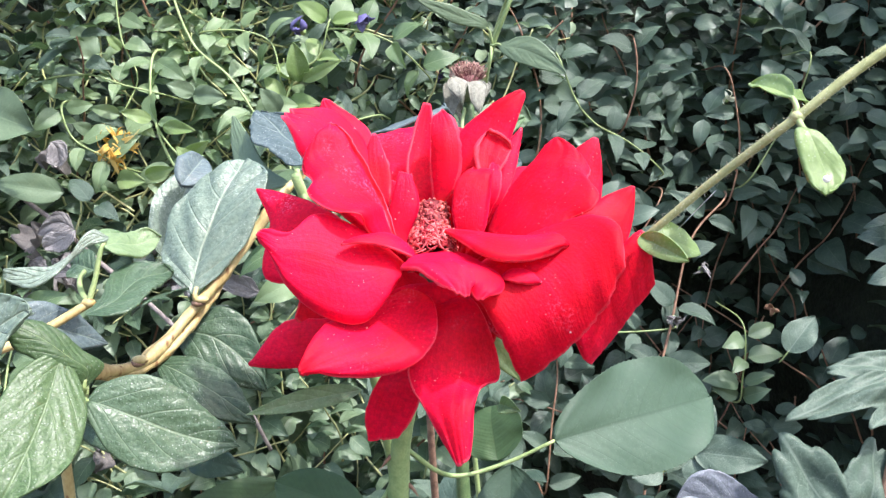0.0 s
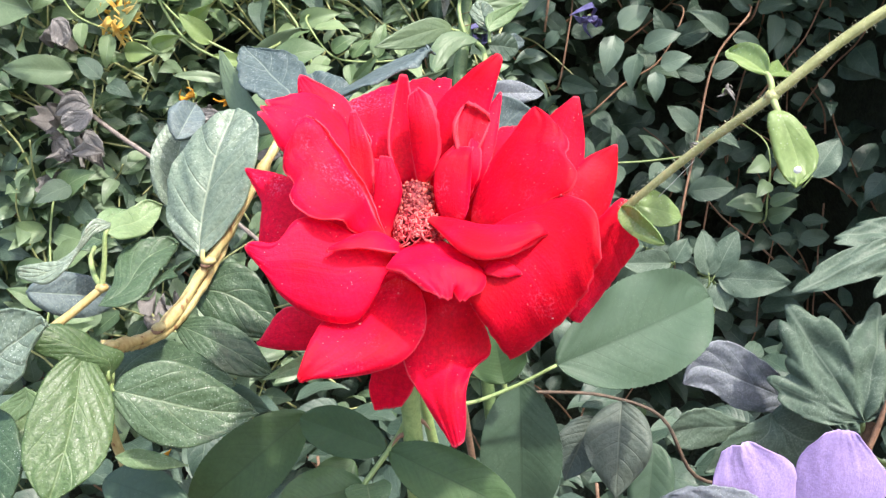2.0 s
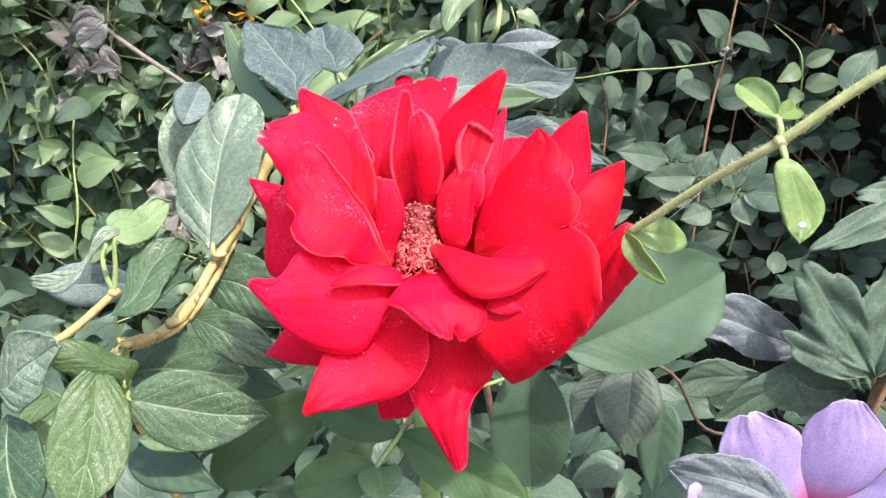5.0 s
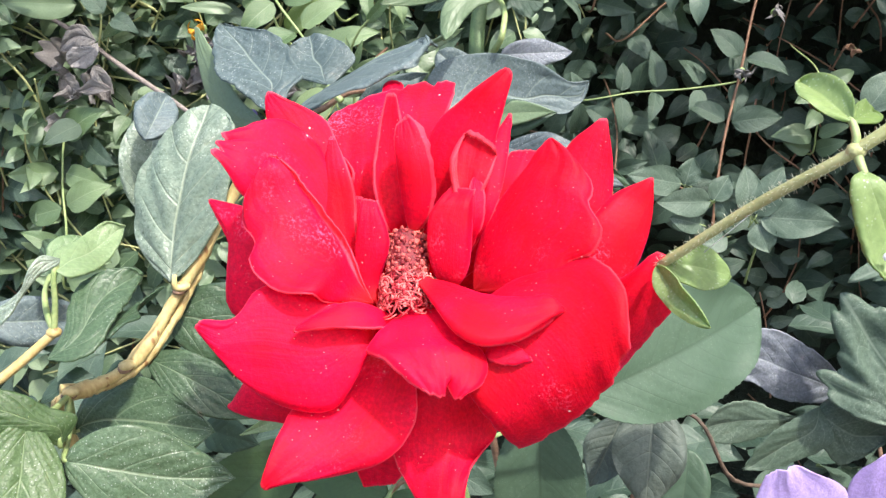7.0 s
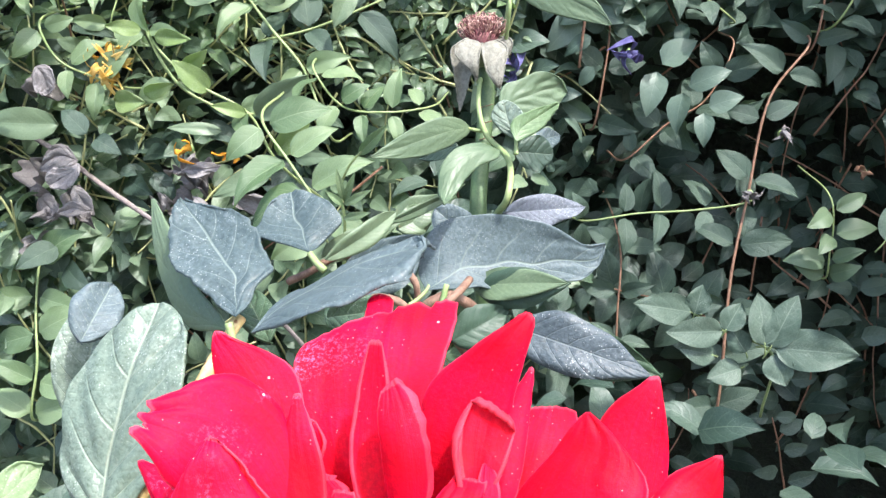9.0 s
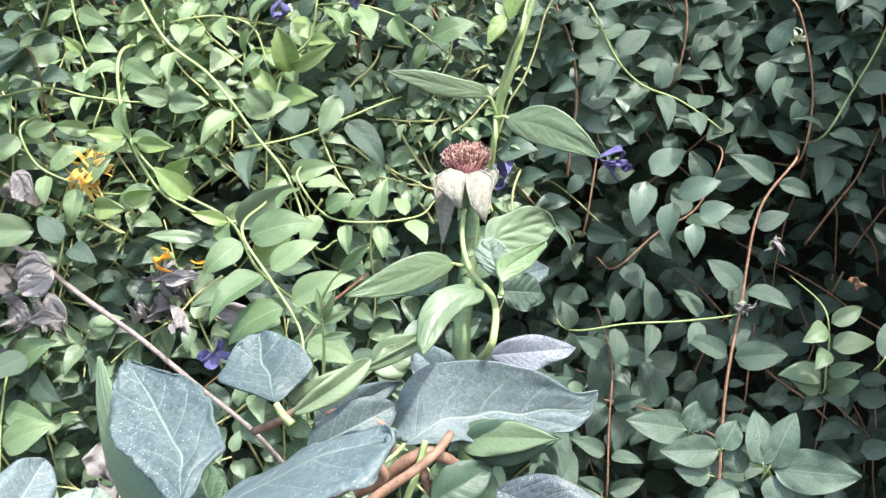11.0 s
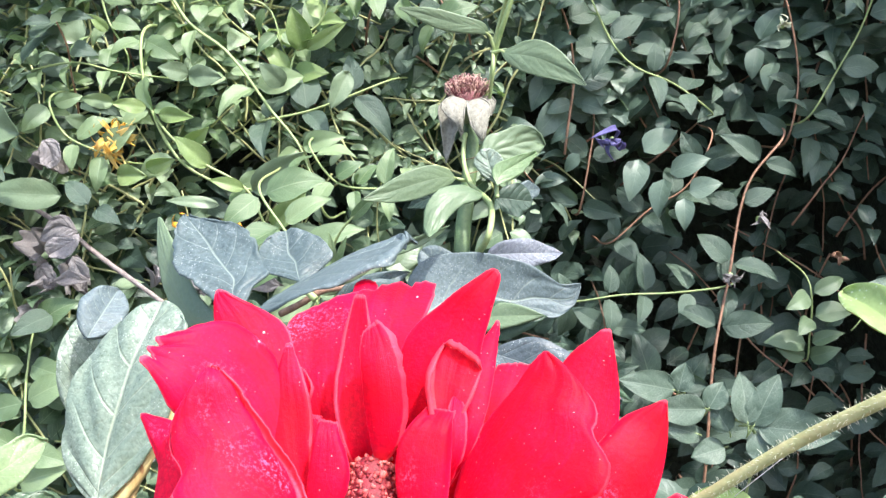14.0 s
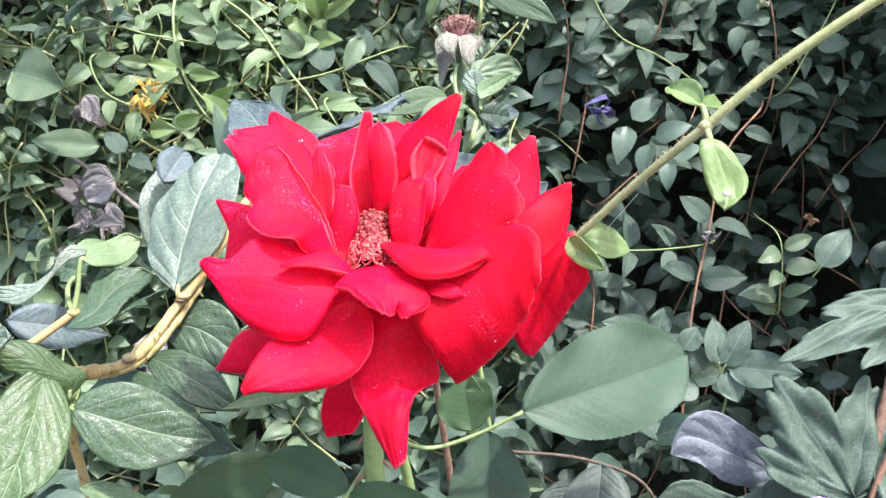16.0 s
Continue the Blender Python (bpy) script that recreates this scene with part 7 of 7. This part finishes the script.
for b, t, wd, n in (((-0.0738, 0.556, 0.9605), (-0.0742, 0.55, 0.9794), 0.0042, (0.25, -0.93, -0.29)), ((-0.0733, 0.556, 0.9589), (-0.0644, 0.55, 0.9766), 0.0042, (-0.05, -0.95, -0.3)), ((-0.0741, 0.556, 0.9574), (-0.0819, 0.552, 0.9667), 0.0042, (0.44, -0.9, -0.01)), ((-0.0735, 0.556, 0.9574), (-0.0566, 0.55, 0.9661), 0.0048, (-0.33, -0.94, 0)), ((-0.0611, 0.55, 0.9854), (-0.0429, 0.54, 1.0016), 0.0069, (-0.3, -0.92, -0.23)), ((-0.0753, 0.558, 0.9491), (-0.0584, 0.55, 0.9534), 0.0048, (-0.45, -0.88, 0.16))):
    leaf(tip, b, t, wd, n, VINE_FRESH, "lance", fold=16, wave=0.05, nu=14, nv=8)

# ---- small flowers, dead twig and dry leaves on the hedge ----


def tuft(name, at, label, category, mat, count, length, width, spread, seed, down=0.0, thin=False):
    """A flower of many narrow curling petals; thin: most of them thread-like."""
    rr = random.Random(seed)
    ob = thing(name, at, label, category)
    at = Vector(at)
    for _ in range(count):
        d = unit((rr.gauss(0, spread), -0.6 + rr.gauss(0, 0.3), rr.gauss(0.1 - down, spread)))
        l = length * rr.uniform(0.6, 1.1)
        n = unit((rr.gauss(0, 1), -1, rr.gauss(0, 1)))
        shape = leaf_shape(at, at + d * l, width * rr.uniform(0.7, 1.3) * (0.35 if thin and rr.random() < 0.7 else 1.0), n, "elliptic", fold=25, bend=rr.uniform(-0.5, 0.5), curl=rr.uniform(-0.9, 1.3), wave=0.2, nu=12, nv=4, seed=seed + rr.random())
        part("petal", shape, mat, ob, thick=0.0003)
    part("calyx", blob(at + Vector((0, 0.003, 0)), 0.003, (1, 1, 1.2), 5, 8), GREEN_STEM, ob)
    return ob


tuft("honeysuckle_flower", (-0.275, 0.752, 1.0323), "curled golden-yellow honeysuckle flower on the hedge", "flower", YELLOW, 46, 0.023, 0.0052, 0.95, 3, thin=True)
tuft("honeysuckle_flower", (-0.1874, 0.74, 0.9612), "small withered orange honeysuckle flower", "flower", ORANGE, 5, 0.016, 0.005, 0.7, 4)
tuft("honeysuckle_flower", (-0.2217, 0.74, 0.9663), "small withered orange honeysuckle flower", "flower", ORANGE, 4, 0.014, 0.005, 0.7, 5)
tuft("violet_flower", (0.1293, 0.882, 0.997), "drooping violet-blue flower on the hedge", "flower", VIOLET, 8, 0.021, 0.009, 0.4, 6, 0.3)
tuft("violet_flower", (0.0265, 0.89, 0.9926), "wilted violet-blue flower in the hedge's shade", "flower", VIOLET, 6, 0.022, 0.011, 0.5, 7, 0.3)
tuft("violet_flower", (-0.2068, 0.77, 0.8816), "wilted violet-blue flower low in the hedge", "flower", VIOLET, 5, 0.018, 0.01, 0.5, 8, 0.2)
tuft("violet_flower", (-0.0012, 0.91, 1.1102), "violet-blue flower in the hedge's shade", "flower", VIOLET, 5, 0.015, 0.009, 0.5, 9)
tuft("violet_flower", (-0.1192, 0.76, 1.1324), "small violet-blue flower among light leaves", "flower", VIOLET, 4, 0.014, 0.008, 0.5, 10)
tuft("violet_flower", (-0.0657, 0.77, 1.1399), "small violet-blue flower among light leaves", "flower", VIOLET, 4, 0.016, 0.009, 0.5, 12)
tuft("withered_flower", (0.2191, 0.83, 0.8753), "cluster of small withered cream buds on the reddish shoot", "flower", DRY_LEAF, 10, 0.012, 0.004, 1.0, 14)
tuft("withered_flower", (0.2501, 0.85, 0.9202), "cluster of small withered cream buds on the reddish shoot", "flower", DRY_LEAF, 7, 0.01, 0.004, 1.0, 15)
tuft("withered_flower", (0.2846, 0.89, 1.0882), "small withered pinkish flower in the hedge", "flower", HAIR, 6, 0.01, 0.004, 0.9, 16)
tuft("withered_leaf", (0.3247, 0.86, 0.8783), "curled orange-brown dead leaf in the hedge", "leaf", RUST_STEM, 2, 0.014, 0.012, 0.6, 17)
twig = thing("dead_branch", (-0.252, 0.74, 0.906), "dead grey twig with crumpled dry leaves caught in the hedge", "twig")
part("branch", tube([(-0.359, 0.76, 0.9887), (-0.3286, 0.755, 0.9675), (-0.2992, 0.75, 0.9421), (-0.252, 0.74, 0.906), (-0.2137, 0.73, 0.8734), (-0.1747, 0.74, 0.8264), (-0.1549, 0.78, 0.7644)], 0.0021, 0.0018, 8, 8, rough=0.25), DEAD_TWIG, twig)
for b, t, wd, n in (((-0.3391, 0.75, 0.9693), (-0.3448, 0.735, 0.9402), 0.023, (-0.4, -1, 0.1)), ((-0.327, 0.75, 0.9352), (-0.3055, 0.735, 0.9134), 0.022, (0.1, -0.6, 0.8)),
                    ((-0.3332, 0.75, 1.0293), (-0.3178, 0.74, 1.0125), 0.026, (0.1, -1, 0.3)), ((-0.2388, 0.77, 0.9535), (-0.2213, 0.76, 0.9253), 0.02, (0.5, -0.8, 0.4)), ((-0.199, 0.77, 0.9143), (-0.1588, 0.76, 0.9096), 0.018, (0.1, -1, 0.5)),
                    ((-0.2951, 0.74, 0.8248), (-0.2862, 0.73, 0.7962), 0.03, (0.3, -1, 0.3))):
    leaf(twig, b, t, wd, n, DRY_LEAF, "ovate", fold=28, wave=0.6, bend=0.15, label="crumpled grey-brown dry leaf")
rd = random.Random(9)
for cx, cy, sx, sy, count in ((50, 540, 55, 70, 3), (295, 500, 45, 50, 9), (240, 850, 30, 40, 4)):
    for _ in range(count):
        b = Vector((-0.3186, 0.75, 1.1634)).lerp(Vector((0.085, 0.75, 1.1293)), (cx + rd.uniform(-sx, sx)) / 1000)
        b += (Vector((-0.3951, 0.75, 0.7244)) - Vector((-0.3186, 0.75, 1.1634))) * ((cy + rd.uniform(-sy, sy)) / 1000) + Vector((0, rd.uniform(-0.015, 0.03), 0))
        t = b + unit((rd.gauss(0, 1), rd.gauss(0, 0.4), rd.gauss(-0.6, 0.7))) * rd.uniform(0.012, 0.03)
        leaf(twig, b, t, rd.uniform(0.01, 0.024), (rd.gauss(0, 0.6), -1, rd.gauss(0.3, 0.5)), DRY_LEAF, "ovate", fold=35, wave=0.8, bend=0.25, twist=rd.uniform(-90, 90), label="crumpled grey-brown dry leaf", nu=16, nv=12)
blade(twig, (-0.3248, 0.735, 1.0375), [(-0.3162, 0.731, 1.0385), (-0.3105, 0.731, 1.0348), (-0.3094, 0.731, 1.0236), (-0.3156, 0.731, 1.017)], [(-0.3251, 0.731, 1.0309), (-0.3256, 0.731, 1.0227), (-0.3224, 0.731, 1.0167)], DRY_LEAF, fold=0.25, ruffle=0.1, fray=0.0015, label="crumpled grey-brown dry leaf")
blade(twig, (-0.3071, 0.735, 0.9651), [(-0.3115, 0.731, 0.9777), (-0.3198, 0.731, 0.9796), (-0.3279, 0.731, 0.9747), (-0.334, 0.731, 0.9644)], [(-0.3119, 0.731, 0.9629), (-0.3213, 0.731, 0.9627), (-0.3287, 0.731, 0.9598), (-0.3338, 0.731, 0.9602)], DRY_LEAF, fold=0.25, ruffle=0.1, fray=0.0015, label="crumpled grey-brown dry leaf")
blade(twig, (-0.3032, 0.728, 0.9646), [(-0.31, 0.724, 0.963), (-0.3211, 0.724, 0.9629), (-0.3287, 0.724, 0.958), (-0.3272, 0.724, 0.9519)], [(-0.3033, 0.724, 0.9574), (-0.3126, 0.724, 0.9475), (-0.3203, 0.724, 0.9472), (-0.3251, 0.724, 0.9492)], DRY_LEAF, fold=0.25, ruffle=0.1, fray=0.0015, label="crumpled grey-brown dry leaf")
blade(twig, (-0.2998, 0.728, 0.9275), [(-0.3047, 0.724, 0.9332), (-0.3126, 0.724, 0.9368), (-0.3195, 0.724, 0.9343), (-0.3257, 0.724, 0.9304)], [(-0.3058, 0.724, 0.9264), (-0.3135, 0.724, 0.9261), (-0.3205, 0.724, 0.9257), (-0.3253, 0.724, 0.9278)], DRY_LEAF, fold=0.25, ruffle=0.1, fray=0.0015, label="crumpled grey-brown dry leaf")
blade(twig, (-0.3181, 0.742, 0.9457), [(-0.308, 0.738, 0.9416), (-0.3042, 0.738, 0.9304), (-0.3094, 0.738, 0.9197)], [(-0.3204, 0.738, 0.9381), (-0.3188, 0.738, 0.9292), (-0.3141, 0.738, 0.9179)], DRY_LEAF, fold=0.25, ruffle=0.1, fray=0.0015, label="crumpled grey-brown dry leaf")
blade(twig, (-0.3467, 0.74, 0.9394), [(-0.3362, 0.736, 0.9419), (-0.3303, 0.736, 0.9327), (-0.3296, 0.736, 0.9239)], [(-0.3476, 0.736, 0.9339), (-0.3461, 0.736, 0.925), (-0.339, 0.736, 0.9201)], DRY_LEAF, fold=0.25, ruffle=0.1, fray=0.0015, label="crumpled grey-brown dry leaf")
blade(twig, (-0.1543, 0.74, 0.9116), [(-0.1605, 0.7338, 0.925), (-0.1725, 0.7325, 0.9279), (-0.1822, 0.7312, 0.9323), (-0.1906, 0.73, 0.9298)], [(-0.1618, 0.7388, 0.9072), (-0.1739, 0.7375, 0.9106), (-0.1834, 0.7362, 0.9173), (-0.1923, 0.735, 0.9252)], DRY_LEAF, fold=0.4, ruffle=0.12, quilt=0.0)
part("web_thread", tube([(0.05, 0.187, 0.9913), (0.0564, 0.183, 0.9993)], 0.00006, 0.00006, 4, 4), WEB, shoot)

# ---- single leaves on the face of the hedge ----


def single_leaves(leaves, mat):
    for at, axis, normal, size, which in leaves:
        lf = new("leaf", shared_leaf((0, 2, 1, 2, 3, 1)[which], mat))
        lf.parent = hedge
        lf.matrix_local = Matrix.Translation(Vector(at) - HOME[hedge]) @ turn_to(axis, normal).to_4x4() @ Matrix.Scale(size, 4)


single_leaves(near_mass, HEDGE_LEAF)
single_leaves(near_light, HEDGE_SUN_TINT)
